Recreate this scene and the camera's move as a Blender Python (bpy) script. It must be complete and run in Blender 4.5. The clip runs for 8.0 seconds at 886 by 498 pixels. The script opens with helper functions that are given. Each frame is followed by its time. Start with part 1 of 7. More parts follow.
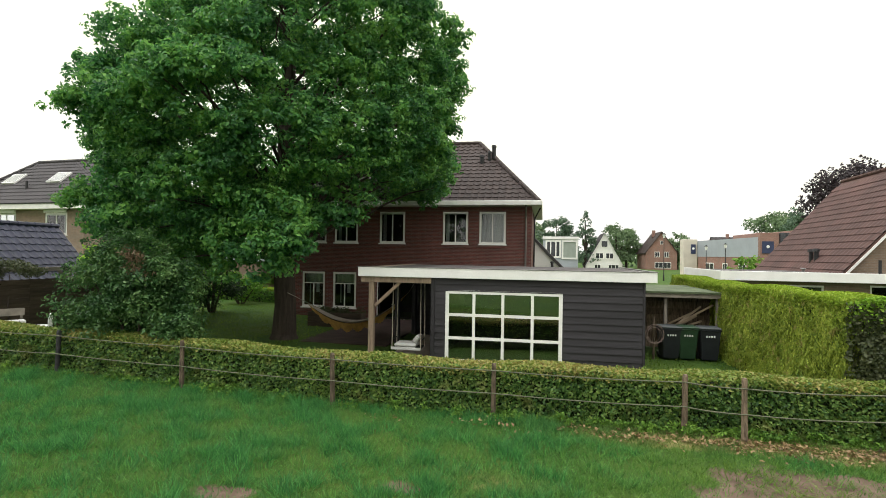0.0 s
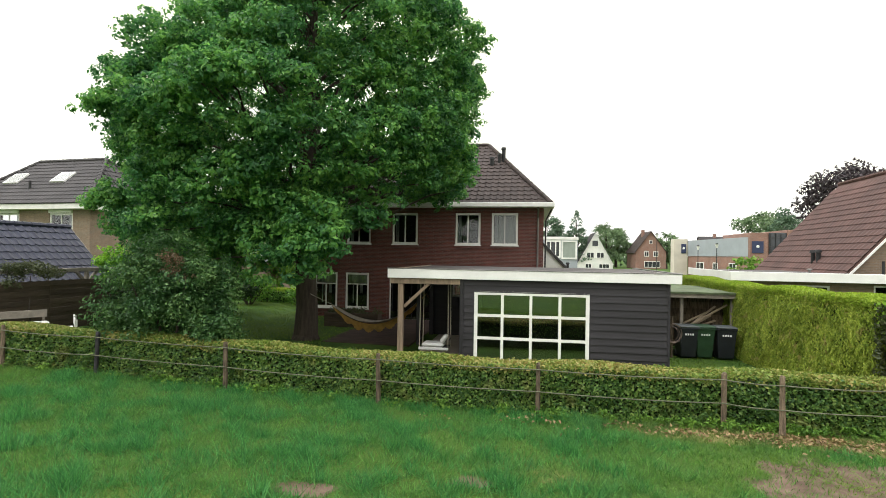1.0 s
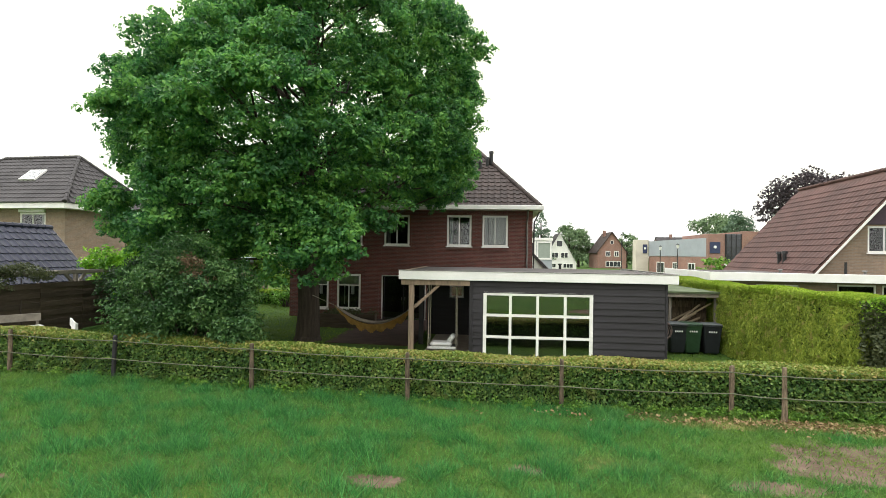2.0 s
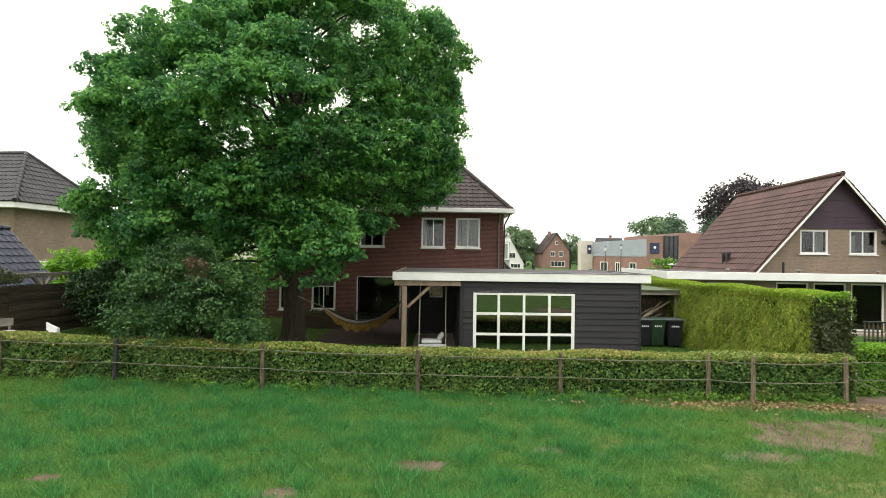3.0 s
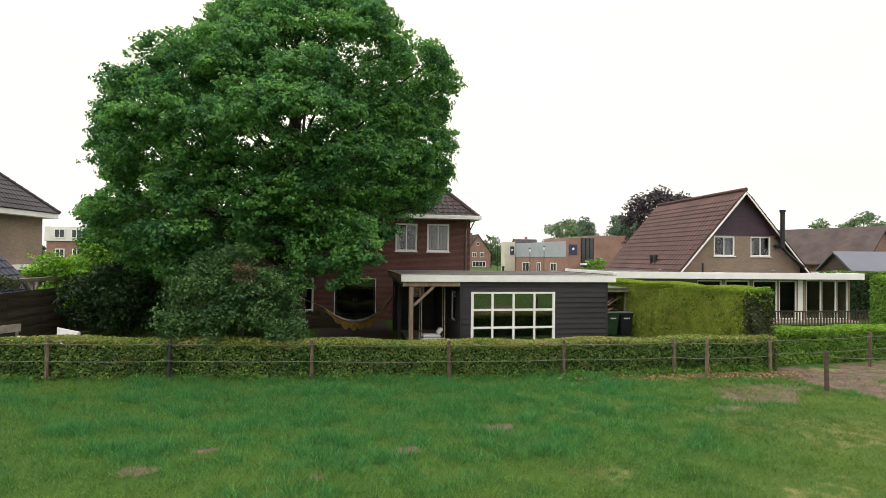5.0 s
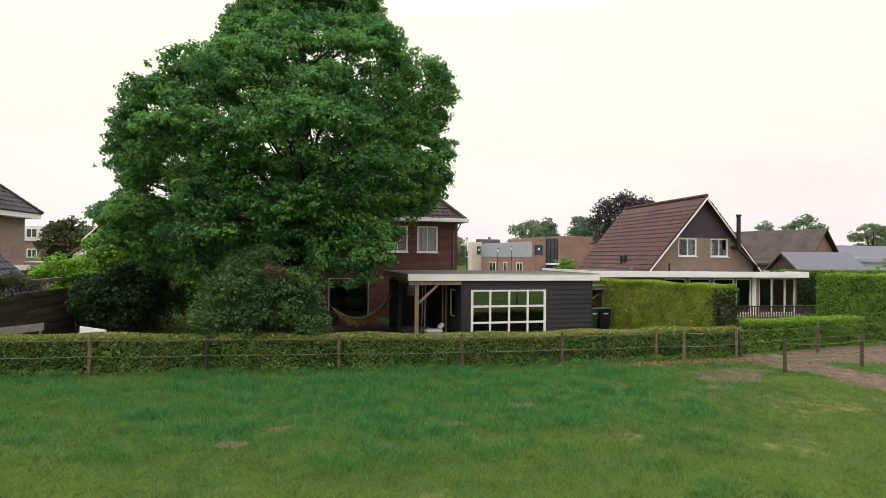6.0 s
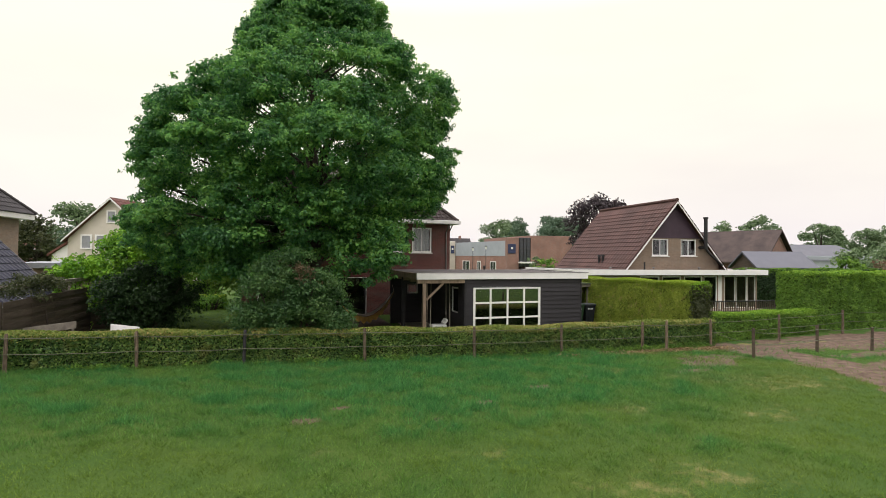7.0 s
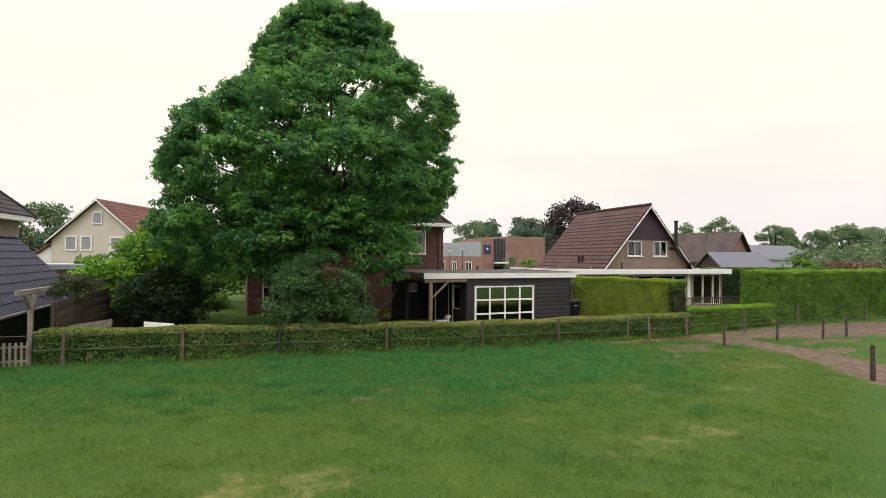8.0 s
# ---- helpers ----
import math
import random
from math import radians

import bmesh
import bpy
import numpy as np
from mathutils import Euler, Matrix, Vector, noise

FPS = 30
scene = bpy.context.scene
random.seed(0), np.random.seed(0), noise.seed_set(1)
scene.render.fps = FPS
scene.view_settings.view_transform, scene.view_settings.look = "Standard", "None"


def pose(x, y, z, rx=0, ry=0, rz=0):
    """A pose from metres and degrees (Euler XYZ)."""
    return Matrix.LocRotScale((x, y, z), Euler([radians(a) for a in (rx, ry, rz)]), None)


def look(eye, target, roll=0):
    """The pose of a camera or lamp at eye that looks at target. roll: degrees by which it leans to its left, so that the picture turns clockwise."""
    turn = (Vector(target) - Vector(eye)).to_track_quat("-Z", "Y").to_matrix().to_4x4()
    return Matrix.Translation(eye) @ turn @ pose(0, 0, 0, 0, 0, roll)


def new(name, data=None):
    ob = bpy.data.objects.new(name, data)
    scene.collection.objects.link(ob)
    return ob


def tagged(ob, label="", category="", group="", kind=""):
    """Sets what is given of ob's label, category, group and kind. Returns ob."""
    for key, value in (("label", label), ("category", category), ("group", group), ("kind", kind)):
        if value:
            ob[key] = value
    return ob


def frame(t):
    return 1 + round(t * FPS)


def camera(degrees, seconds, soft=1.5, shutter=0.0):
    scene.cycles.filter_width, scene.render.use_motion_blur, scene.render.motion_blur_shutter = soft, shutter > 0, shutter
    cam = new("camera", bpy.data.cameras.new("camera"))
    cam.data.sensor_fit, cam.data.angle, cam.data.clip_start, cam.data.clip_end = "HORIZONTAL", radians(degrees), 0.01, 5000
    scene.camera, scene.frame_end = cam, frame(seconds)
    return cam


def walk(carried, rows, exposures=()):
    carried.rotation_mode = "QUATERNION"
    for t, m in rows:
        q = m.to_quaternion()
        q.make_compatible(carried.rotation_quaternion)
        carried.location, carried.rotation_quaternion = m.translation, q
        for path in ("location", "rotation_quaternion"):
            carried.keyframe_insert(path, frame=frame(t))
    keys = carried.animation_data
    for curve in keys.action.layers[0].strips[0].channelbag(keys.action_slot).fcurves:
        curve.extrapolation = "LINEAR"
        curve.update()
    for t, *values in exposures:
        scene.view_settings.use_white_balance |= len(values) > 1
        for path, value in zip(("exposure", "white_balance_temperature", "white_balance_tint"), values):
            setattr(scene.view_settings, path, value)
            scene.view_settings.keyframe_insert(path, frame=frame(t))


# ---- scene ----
cam = camera(81.0, 8.0, soft=0.8)
PATH = [
    (0, (-0.944, 0.107, 3.096), (-1.323, 2.071, 3.119), 0.9),
    (0.5, (-1.477, -0.14, 3.124), (-1.845, 1.826, 3.146), 0.9),
    (1, (-2.021, -0.409, 3.16), (-2.353, 1.563, 3.18), 0.9),
    (1.5, (-2.654, -0.725, 3.186), (-2.929, 1.256, 3.206), 0.9),
    (3, (-4.725, -1.875, 3.238), (-4.698, 0.124, 3.263), 0.8),
    (3.5, (-5.437, -2.284, 3.22), (-5.317, -0.288, 3.249), 0.7),
    (4, (-6.253, -2.775, 3.264), (-6.04, -0.786, 3.294), 0.6),
    (4.5, (-6.997, -3.242, 3.308), (-6.715, -1.263, 3.338), 0.6),
    (6, (-9.618, -4.894, 3.361), (-9.115, -2.959, 3.392), 0.6),
    (6.5, (-10.599, -5.488, 3.386), (-10.034, -3.57, 3.415), 0.5),
    (7, (-11.526, -6.042, 3.421), (-10.901, -4.142, 3.448), 0.5),
    (7.5, (-12.564, -6.661, 3.434), (-11.88, -4.782, 3.463), 0.5),
    (8, (-13.625, -7.303, 3.451), (-12.886, -5.445, 3.48), 0.4),
]
EXPOSURES = [(0, 0.14, 6300, 9), (0.5, 0.24, 6280, 9), (1.5, 0.43, 6250, 9), (3.0, 0.37, 6250, 9), (3.5, 0.29, 6280, 10), (4.5, 0.15, 6320, 12), (6.0, -0.10, 6350, 17), (8.0, -0.11, 6350, 17)]
walk(cam, [(t, look(eye, target, roll)) for t, eye, target, roll in PATH], EXPOSURES)


# ---- light: an even overcast sky with a faint, very soft sun ----
world = bpy.data.worlds.new("overcast_sky")
scene.world = world
world.use_nodes = True
wn, wl = world.node_tree.nodes, world.node_tree.links
wn.clear()
w_out = wn.new("ShaderNodeOutputWorld")
w_bg = wn.new("ShaderNodeBackground")
w_sky = wn.new("ShaderNodeTexSky")
w_sky.sky_type = "NISHITA"
w_sky.sun_disc = False
w_sky.sun_elevation = radians(52)
w_sky.sun_rotation = radians(243)
w_gain = wn.new("ShaderNodeMix")
w_gain.data_type = "RGBA"
w_gain.blend_type = "MULTIPLY"
w_gain.inputs["Factor"].default_value = 1.0
w_gain.inputs[7].default_value = (0.10, 0.10, 0.10, 1)
w_co = wn.new("ShaderNodeTexCoord")
w_map = wn.new("ShaderNodeMapping")
w_map.inputs["Scale"].default_value = (1.2, 1.2, 4.5)
w_noise = wn.new("ShaderNodeTexNoise")
w_noise.inputs["Scale"].default_value = 1.6
w_noise.inputs["Detail"].default_value = 5
w_ramp = wn.new("ShaderNodeValToRGB")
w_ramp.color_ramp.elements[0].position = 0.32
w_ramp.color_ramp.elements[0].color = (2.86, 2.80, 2.84, 1)
w_ramp.color_ramp.elements[1].position = 0.66
w_ramp.color_ramp.elements[1].color = (3.08, 3.06, 3.00, 1)
w_mix = wn.new("ShaderNodeMix")
w_mix.data_type = "RGBA"
w_mix.inputs["Factor"].default_value = 0.985
wl.new(w_sky.outputs[0], w_gain.inputs[6])
wl.new(w_co.outputs["Generated"], w_map.inputs[0])
wl.new(w_map.outputs[0], w_noise.inputs["Vector"])
wl.new(w_noise.outputs["Fac"], w_ramp.inputs[0])
# an overcast sky: dull and warm near the horizon, three times as bright overhead
w_sep = wn.new("ShaderNodeSeparateXYZ")
w_rise = wn.new("ShaderNodeValToRGB")
w_el = w_rise.color_ramp.elements
for w_pos, w_col in ((0.12, (0.362, 0.356, 0.312)), (0.42, (0.420, 0.413, 0.322)), (0.62, (0.72, 0.705, 0.68))):
    w_el.new(w_pos).color = (*w_col, 1)
w_el[0].color = (0.344, 0.333, 0.318, 1)
w_el[len(w_el) - 1].color = (1.0, 0.985, 0.98, 1)
w_dome = wn.new("ShaderNodeMix")
w_dome.data_type = "RGBA"
w_dome.blend_type = "MULTIPLY"
w_dome.inputs["Factor"].default_value = 1.0
wl.new(w_co.outputs["Generated"], w_sep.inputs[0])
wl.new(w_sep.outputs[2], w_rise.inputs[0])
wl.new(w_ramp.outputs[0], w_dome.inputs[6])
wl.new(w_rise.outputs[0], w_dome.inputs[7])
wl.new(w_gain.outputs[2], w_mix.inputs[6])
wl.new(w_dome.outputs[2], w_mix.inputs[7])
wl.new(w_mix.outputs[2], w_bg.inputs[0])
w_bg.inputs[1].default_value = 1.0
wl.new(w_bg.outputs[0], w_out.inputs[0])

sun = new("sun", bpy.data.lights.new("sun", "SUN"))
sun.data.energy = 0.9
sun.data.angle = radians(25)
sun.data.color = (1.0, 0.96, 0.9)
sun.matrix_world = look((-48, -24, 60), (0, 0, 0))


# ---- materials ----
def nodes_of(name):
    m = bpy.data.materials.new(name)
    m.use_nodes = True
    nt = m.node_tree
    return m, nt.nodes, nt.links, nt.nodes["Principled BSDF"]


def noise_node(n, l, co, scale, detail=4, rough=0.6):
    t = n.new("ShaderNodeTexNoise")
    t.inputs["Scale"].default_value = scale
    t.inputs["Detail"].default_value = detail
    t.inputs["Roughness"].default_value = rough
    l.new(co, t.inputs["Vector"])
    return t.outputs["Fac"]


def ramp_node(n, l, fac, stops):
    r = n.new("ShaderNodeValToRGB")
    e = r.color_ramp.elements
    while len(e) < len(stops):
        e.new(0.5)
    for k, (p, c) in enumerate(stops):
        e[k].position = p
        e[k].color = (*c, 1)
    l.new(fac, r.inputs[0])
    return r.outputs[0]


def mix_node(n, l, fac, a, b, blend="MIX"):
    m = n.new("ShaderNodeMix")
    m.data_type = "RGBA"
    m.blend_type = blend
    for sock, v in ((m.inputs[0], fac), (m.inputs[6], a), (m.inputs[7], b)):
        if isinstance(v, (int, float)):
            sock.default_value = v
        elif isinstance(v, tuple):
            sock.default_value = (*v, 1)
        else:
            l.new(v, sock)
    return m.outputs[2]


def bump_node(n, l, bsdf, height, strength, distance=0.01):
    b = n.new("ShaderNodeBump")
    b.inputs["Strength"].default_value = strength
    b.inputs["Distance"].default_value = distance
    l.new(height, b.inputs["Height"])
    l.new(b.outputs[0], bsdf.inputs["Normal"])


def shade(c, k):
    return tuple(min(1.0, v * k) for v in c)


def mat(name, col, var=0.3, scale=1.5, fine=30, rough=0.75, metal=0.0, bump=0.25, stretch=(1, 1, 1), rand=0.0, spec=0.4):
    """A plain surface: broad stains, fine grain, relief, and a slight change from piece to piece."""
    m, n, l, b = nodes_of(name)
    co = n.new("ShaderNodeTexCoord").outputs["Object"]
    mp = n.new("ShaderNodeMapping")
    mp.inputs["Scale"].default_value = stretch
    l.new(co, mp.inputs[0])
    co = mp.outputs[0]
    broad = noise_node(n, l, co, scale)
    grain = noise_node(n, l, co, fine, 6)
    c = ramp_node(n, l, broad, ((0.3, shade(col, 1 - var)), (0.7, shade(col, 1 + var * 0.7))))
    g = ramp_node(n, l, grain, ((0.3, (1 - var * 0.7,) * 3), (0.7, (1 + 0 * var,) * 3)))
    c = mix_node(n, l, 1.0, c, g, "MULTIPLY")
    if rand:
        info = n.new("ShaderNodeObjectInfo").outputs["Random"]
        r = ramp_node(n, l, info, ((0.0, (1 - rand,) * 3), (1.0, (1.0,) * 3)))
        c = mix_node(n, l, 1.0, c, r, "MULTIPLY")
    l.new(c, b.inputs["Base Color"])
    rr = n.new("ShaderNodeMapRange")
    rr.inputs[3].default_value = max(0.05, rough - 0.12)
    rr.inputs[4].default_value = min(1.0, rough + 0.12)
    l.new(grain, rr.inputs[0])
    l.new(rr.outputs[0], b.inputs["Roughness"])
    b.inputs["Metallic"].default_value = metal
    b.inputs["Specular IOR Level"].default_value = spec
    if bump:
        bump_node(n, l, b, grain, bump)
    return m


def foliage(name, dark, mid, light, tips=None, gloss=0.45, trans=0.3, spread=0.6, patch=0.0):
    """Leaves: each takes its own green, with broad patches and, where given, tinted tips."""
    m, n, l, b = nodes_of(name)
    co = n.new("ShaderNodeTexCoord").outputs["Object"]
    isl = n.new("ShaderNodeNewGeometry").outputs["Random Per Island"]
    broad = noise_node(n, l, co, spread, 3)
    if patch:
        # boughs differ more than leaves do
        wide = n.new("ShaderNodeMapRange")
        wide.inputs[1].default_value, wide.inputs[2].default_value = 0.5 - 0.15 / patch, 0.5 + 0.15 / patch
        l.new(broad, wide.inputs[0])
        broad = wide.outputs[0]
    k = n.new("ShaderNodeMath")
    k.operation = "ADD"
    l.new(isl, k.inputs[0])
    l.new(broad, k.inputs[1])
    h = n.new("ShaderNodeMath")
    h.operation = "MULTIPLY"
    h.inputs[1].default_value = 0.5
    l.new(k.outputs[0], h.inputs[0])
    stops = [(0.2, dark), (0.5, mid), (0.8, light)]
    c = ramp_node(n, l, h.outputs[0], stops)
    if tips:
        t = noise_node(n, l, co, spread * 2.3, 2)
        f = ramp_node(n, l, t, ((0.60, (0, 0, 0)), (0.70, (0.8, 0.8, 0.8))))
        c = mix_node(n, l, f, c, tips)
    l.new(c, b.inputs["Base Color"])
    b.inputs["Roughness"].default_value = gloss
    b.inputs["Specular IOR Level"].default_value = 0.3
    tr = n.new("ShaderNodeBsdfTranslucent")
    l.new(c, tr.inputs[0])
    mx = n.new("ShaderNodeMixShader")
    mx.inputs[0].default_value = trans
    l.new(b.outputs[0], mx.inputs[1])
    l.new(tr.outputs[0], mx.inputs[2])
    l.new(mx.outputs[0], n["Material Output"].inputs[0])
    return m


def brickwork(name, c1, c2, mortar, bw=0.22, bh=0.0625):
    m, n, l, b = nodes_of(name)
    co = n.new("ShaderNodeTexCoord").outputs["Object"]
    sp = n.new("ShaderNodeSeparateXYZ")
    l.new(co, sp.inputs[0])
    ad = n.new("ShaderNodeMath")
    l.new(sp.outputs[0], ad.inputs[0])
    l.new(sp.outputs[1], ad.inputs[1])
    cm = n.new("ShaderNodeCombineXYZ")
    l.new(ad.outputs[0], cm.inputs[0])
    l.new(sp.outputs[2], cm.inputs[1])
    t = n.new("ShaderNodeTexBrick")
    t.inputs["Scale"].default_value = 1.0
    t.inputs["Brick Width"].default_value = bw
    t.inputs["Row Height"].default_value = bh
    t.inputs["Mortar Size"].default_value = 0.008
    t.inputs["Mortar Smooth"].default_value = 0.3
    t.inputs["Color1"].default_value = (*c1, 1)
    t.inputs["Color2"].default_value = (*c2, 1)
    t.inputs["Mortar"].default_value = (*mortar, 1)
    l.new(cm.outputs[0], t.inputs["Vector"])
    broad = ramp_node(n, l, noise_node(n, l, co, 0.7, 5), ((0.3, (0.72,) * 3), (0.7, (1.0,) * 3)))
    fine = ramp_node(n, l, noise_node(n, l, co, 9, 4), ((0.3, (0.78,) * 3), (0.7, (1.0,) * 3)))
    c = mix_node(n, l, 1.0, mix_node(n, l, 1.0, t.outputs[0], broad, "MULTIPLY"), fine, "MULTIPLY")
    l.new(c, b.inputs["Base Color"])
    b.inputs["Roughness"].default_value = 0.85
    inv = n.new("ShaderNodeMath")
    inv.operation = "SUBTRACT"
    inv.inputs[0].default_value = 1.0
    l.new(t.outputs["Fac"], inv.inputs[1])
    bump_node(n, l, b, inv.outputs[0], 0.5, 0.006)
    return m


def pane_glass(name, ior=1.9, tint=(0.75, 0.8, 0.78)):
    m, n, l, b = nodes_of(name)
    b.inputs["Base Color"].default_value = (*tint, 1)
    b.inputs["Roughness"].default_value = 0.015
    b.inputs["IOR"].default_value = ior
    b.inputs["Transmission Weight"].default_value = 1.0
    return m


M_WHITE = mat("white_paint", (0.80, 0.79, 0.76), 0.10, 2.0, 40, 0.5, bump=0.08)
M_FASCIA = mat("white_fascia", (0.80, 0.79, 0.77), 0.08, 1.2, 25, 0.5, bump=0.05)
M_BLACKWOOD = mat("black_stained_wood", (0.031, 0.028, 0.033), 0.35, 2.0, 40, 0.62, bump=0.5, stretch=(0.3, 1, 3), rand=0.35)
M_TIMBER = mat("weathered_timber", (0.30, 0.22, 0.16), 0.35, 3.0, 30, 0.8, bump=0.5, stretch=(4, 4, 0.6))
M_OLDPOST = mat("old_fence_wood", (0.230, 0.170, 0.115), 0.7, 7.0, 40, 0.85, bump=1.0, stretch=(4, 4, 0.5), rand=0.4)
M_TAPE = mat("grey_fence_tape", (0.130, 0.135, 0.085), 0.25, 3.0, 60, 0.8, bump=0.1)
M_FELT = mat("roofing_felt", (0.085, 0.075, 0.07), 0.3, 0.8, 60, 0.9, bump=0.3)
M_BRICK = brickwork("dark_red_brick", (0.180, 0.050, 0.040), (0.105, 0.032, 0.027), (0.200, 0.150, 0.130))
M_TANBRICK = brickwork("tan_brick", (0.33, 0.235, 0.165), (0.27, 0.19, 0.135), (0.30, 0.26, 0.21))
M_PINKBRICK = brickwork("pinkish_brick", (0.36, 0.19, 0.145), (0.30, 0.15, 0.115), (0.32, 0.25, 0.21))
M_BROWNTILE = mat("brown_roof_tile", (0.070, 0.048, 0.040), 0.4, 0.9, 20, 0.75, bump=0.35, rand=0.35)
M_REDTILE = mat("red_brown_roof_tile", (0.112, 0.057, 0.046), 0.35, 0.7, 20, 0.75, bump=0.3, rand=0.3)
M_BLUETILE = mat("blue_black_glazed_tile", (0.030, 0.034, 0.060), 0.25, 1.2, 20, 0.5, bump=0.15, rand=0.25, spec=0.3)
M_GREYTILE = mat("dark_grey_roof_tile", (0.055, 0.050, 0.050), 0.35, 0.8, 20, 0.75, bump=0.3)
M_RUSTTILE = mat("rust_red_roof_tile", (0.15, 0.060, 0.045), 0.3, 0.6, 15, 0.8, bump=0.2)
M_RENDER = mat("cream_render", (0.58, 0.53, 0.45), 0.12, 0.6, 30, 0.9, bump=0.2)
M_WHITEWALL = mat("whitewashed_wall", (0.72, 0.71, 0.68), 0.12, 0.7, 25, 0.9, bump=0.2)
M_PURPLE = mat("aubergine_cladding", (0.058, 0.034, 0.052), 0.25, 1.0, 25, 0.6, bump=0.2)
# near-black for added sheets behind windows: the rooms' dimness as colour
M_DARK = mat("dark_room_backing", (0.030, 0.026, 0.024), 0.3, 2.0, 20, 0.9, bump=0.0)
M_GREYMETAL = mat("grey_metal_sheet", (0.36, 0.39, 0.43), 0.1, 0.5, 15, 0.5, metal=0.2, bump=0.05)
M_BLACKMETAL = mat("black_metal", (0.020, 0.020, 0.021), 0.3, 3, 30, 0.5, bump=0.1)
M_ZINC = mat("dull_zinc", (0.22, 0.21, 0.20), 0.25, 3, 30, 0.5, metal=0.6, bump=0.1)
M_BINGREY = mat("dark_grey_plastic", (0.018, 0.020, 0.026), 0.2, 4, 40, 0.45, bump=0.1)
M_BINGREEN = mat("green_plastic", (0.026, 0.062, 0.030), 0.2, 4, 40, 0.45, bump=0.1)
M_LEANROOF = mat("mossy_felt_roof", (0.10, 0.13, 0.065), 0.45, 1.5, 30, 0.95, bump=0.4)
M_CLOTH = mat("ochre_hammock_cloth", (0.42, 0.26, 0.07), 0.35, 6, 60, 0.9, bump=0.3)
M_ROPE = mat("pale_rope", (0.42, 0.38, 0.31), 0.2, 8, 60, 0.9, bump=0.2)
M_BLIND = mat("grey_green_blind", (0.30, 0.34, 0.30), 0.12, 3, 40, 0.9, bump=0.1)
M_CURTAIN = mat("pale_curtain", (0.62, 0.62, 0.60), 0.12, 3, 40, 0.9, bump=0.1)
M_FENCEBOARD = mat("dark_fence_board", (0.098, 0.073, 0.050), 0.4, 2.5, 30, 0.85, bump=0.4, stretch=(0.6, 0.6, 4), rand=0.35)
M_GREYWOOD = mat("grey_weathered_wood", (0.26, 0.23, 0.19), 0.3, 3, 40, 0.85, bump=0.4)
M_PALEWOOD = mat("pale_cut_wood", (0.46, 0.36, 0.26), 0.25, 3, 40, 0.8, bump=0.3)
M_BINLID = mat("paler_grey_plastic", (0.075, 0.085, 0.085), 0.3, 5, 40, 0.55, bump=0.1)
M_BARK = mat("oak_bark", (0.060, 0.046, 0.036), 0.45, 3, 18, 0.95, bump=1.0, stretch=(3, 3, 0.5))
# dark green that puts shade inside the hedges; also the planter's soil
M_SOIL = mat("dark_hedge_fill_and_soil", (0.022, 0.036, 0.010), 0.5, 6, 40, 0.95, bump=0.6)
M_PAVE = mat("sandy_paving", (0.36, 0.31, 0.26), 0.2, 2, 30, 0.9, bump=0.2)
M_GLASS = pane_glass("window_glass", 1.55)
M_SHEDGLASS = pane_glass("reflecting_glass", 2.6, (0.5, 0.55, 0.5))

F_OAK = foliage("oak_leaves", (0.036, 0.122, 0.042), (0.088, 0.246, 0.062), (0.190, 0.396, 0.080), spread=0.9, trans=0.48, patch=1.0)
F_SHRUB = foliage("shrub_leaves", (0.022, 0.068, 0.019), (0.055, 0.134, 0.036), (0.118, 0.214, 0.060), spread=1.1, patch=0.9)
F_HEDGE = foliage("beech_hedge_leaves", (0.020, 0.062, 0.014), (0.082, 0.168, 0.032), (0.210, 0.300, 0.062), tips=(0.18, 0.20, 0.052), spread=0.8)
# yellowish ochre shoots, with the light on the hedge top painted in
F_HEDGETOP = foliage("hedge_lit_top_shoots", (0.110, 0.185, 0.030), (0.205, 0.265, 0.048), (0.36, 0.30, 0.10), spread=0.6, patch=0.7)
F_GREENHEDGE = foliage("green_hedge_leaves", (0.052, 0.130, 0.016), (0.115, 0.235, 0.028), (0.200, 0.345, 0.046), spread=1.2, gloss=0.6, patch=0.6)
F_CONIFER = foliage("conifer_hedge_sprays", (0.120, 0.185, 0.022), (0.265, 0.345, 0.042), (0.420, 0.480, 0.072), tips=(0.40, 0.33, 0.11), spread=1.8, gloss=0.6, patch=0.5)
# brighter copy of the hedge green: skylight on top put into colour
F_CONTOP = foliage("conifer_lit_top_sprays", (0.17, 0.27, 0.018), (0.25, 0.37, 0.026), (0.34, 0.44, 0.05), spread=0.9, gloss=0.6)
F_IVY = foliage("hedge_end_leaves", (0.085, 0.180, 0.025), (0.175, 0.305, 0.040), (0.300, 0.420, 0.065), spread=1.6, patch=0.6)
F_BUSH = foliage("laurel_leaves", (0.045, 0.130, 0.014), (0.100, 0.250, 0.022), (0.210, 0.400, 0.040), spread=0.5)
F_LAUREL = foliage("bright_laurel_leaves", (0.060, 0.165, 0.014), (0.155, 0.365, 0.024), (0.320, 0.560, 0.050), spread=1.0, patch=0.8)
# lit copy of the green hedge leaves, for upward faces
F_GREENTOP = foliage("green_hedge_lit_top", (0.110, 0.235, 0.018), (0.190, 0.355, 0.030), (0.290, 0.460, 0.050), spread=0.9, gloss=0.6)
# far greens are paler and greyer: distance haze mixed into the leaf colour
F_FARTREE = foliage("hazed_far_tree_leaves", (0.105, 0.165, 0.085), (0.155, 0.235, 0.112), (0.22, 0.31, 0.14), spread=0.25)
F_FARDARK = foliage("hazed_far_dark_leaves", (0.070, 0.125, 0.080), (0.102, 0.168, 0.100), (0.145, 0.215, 0.122), spread=0.25)
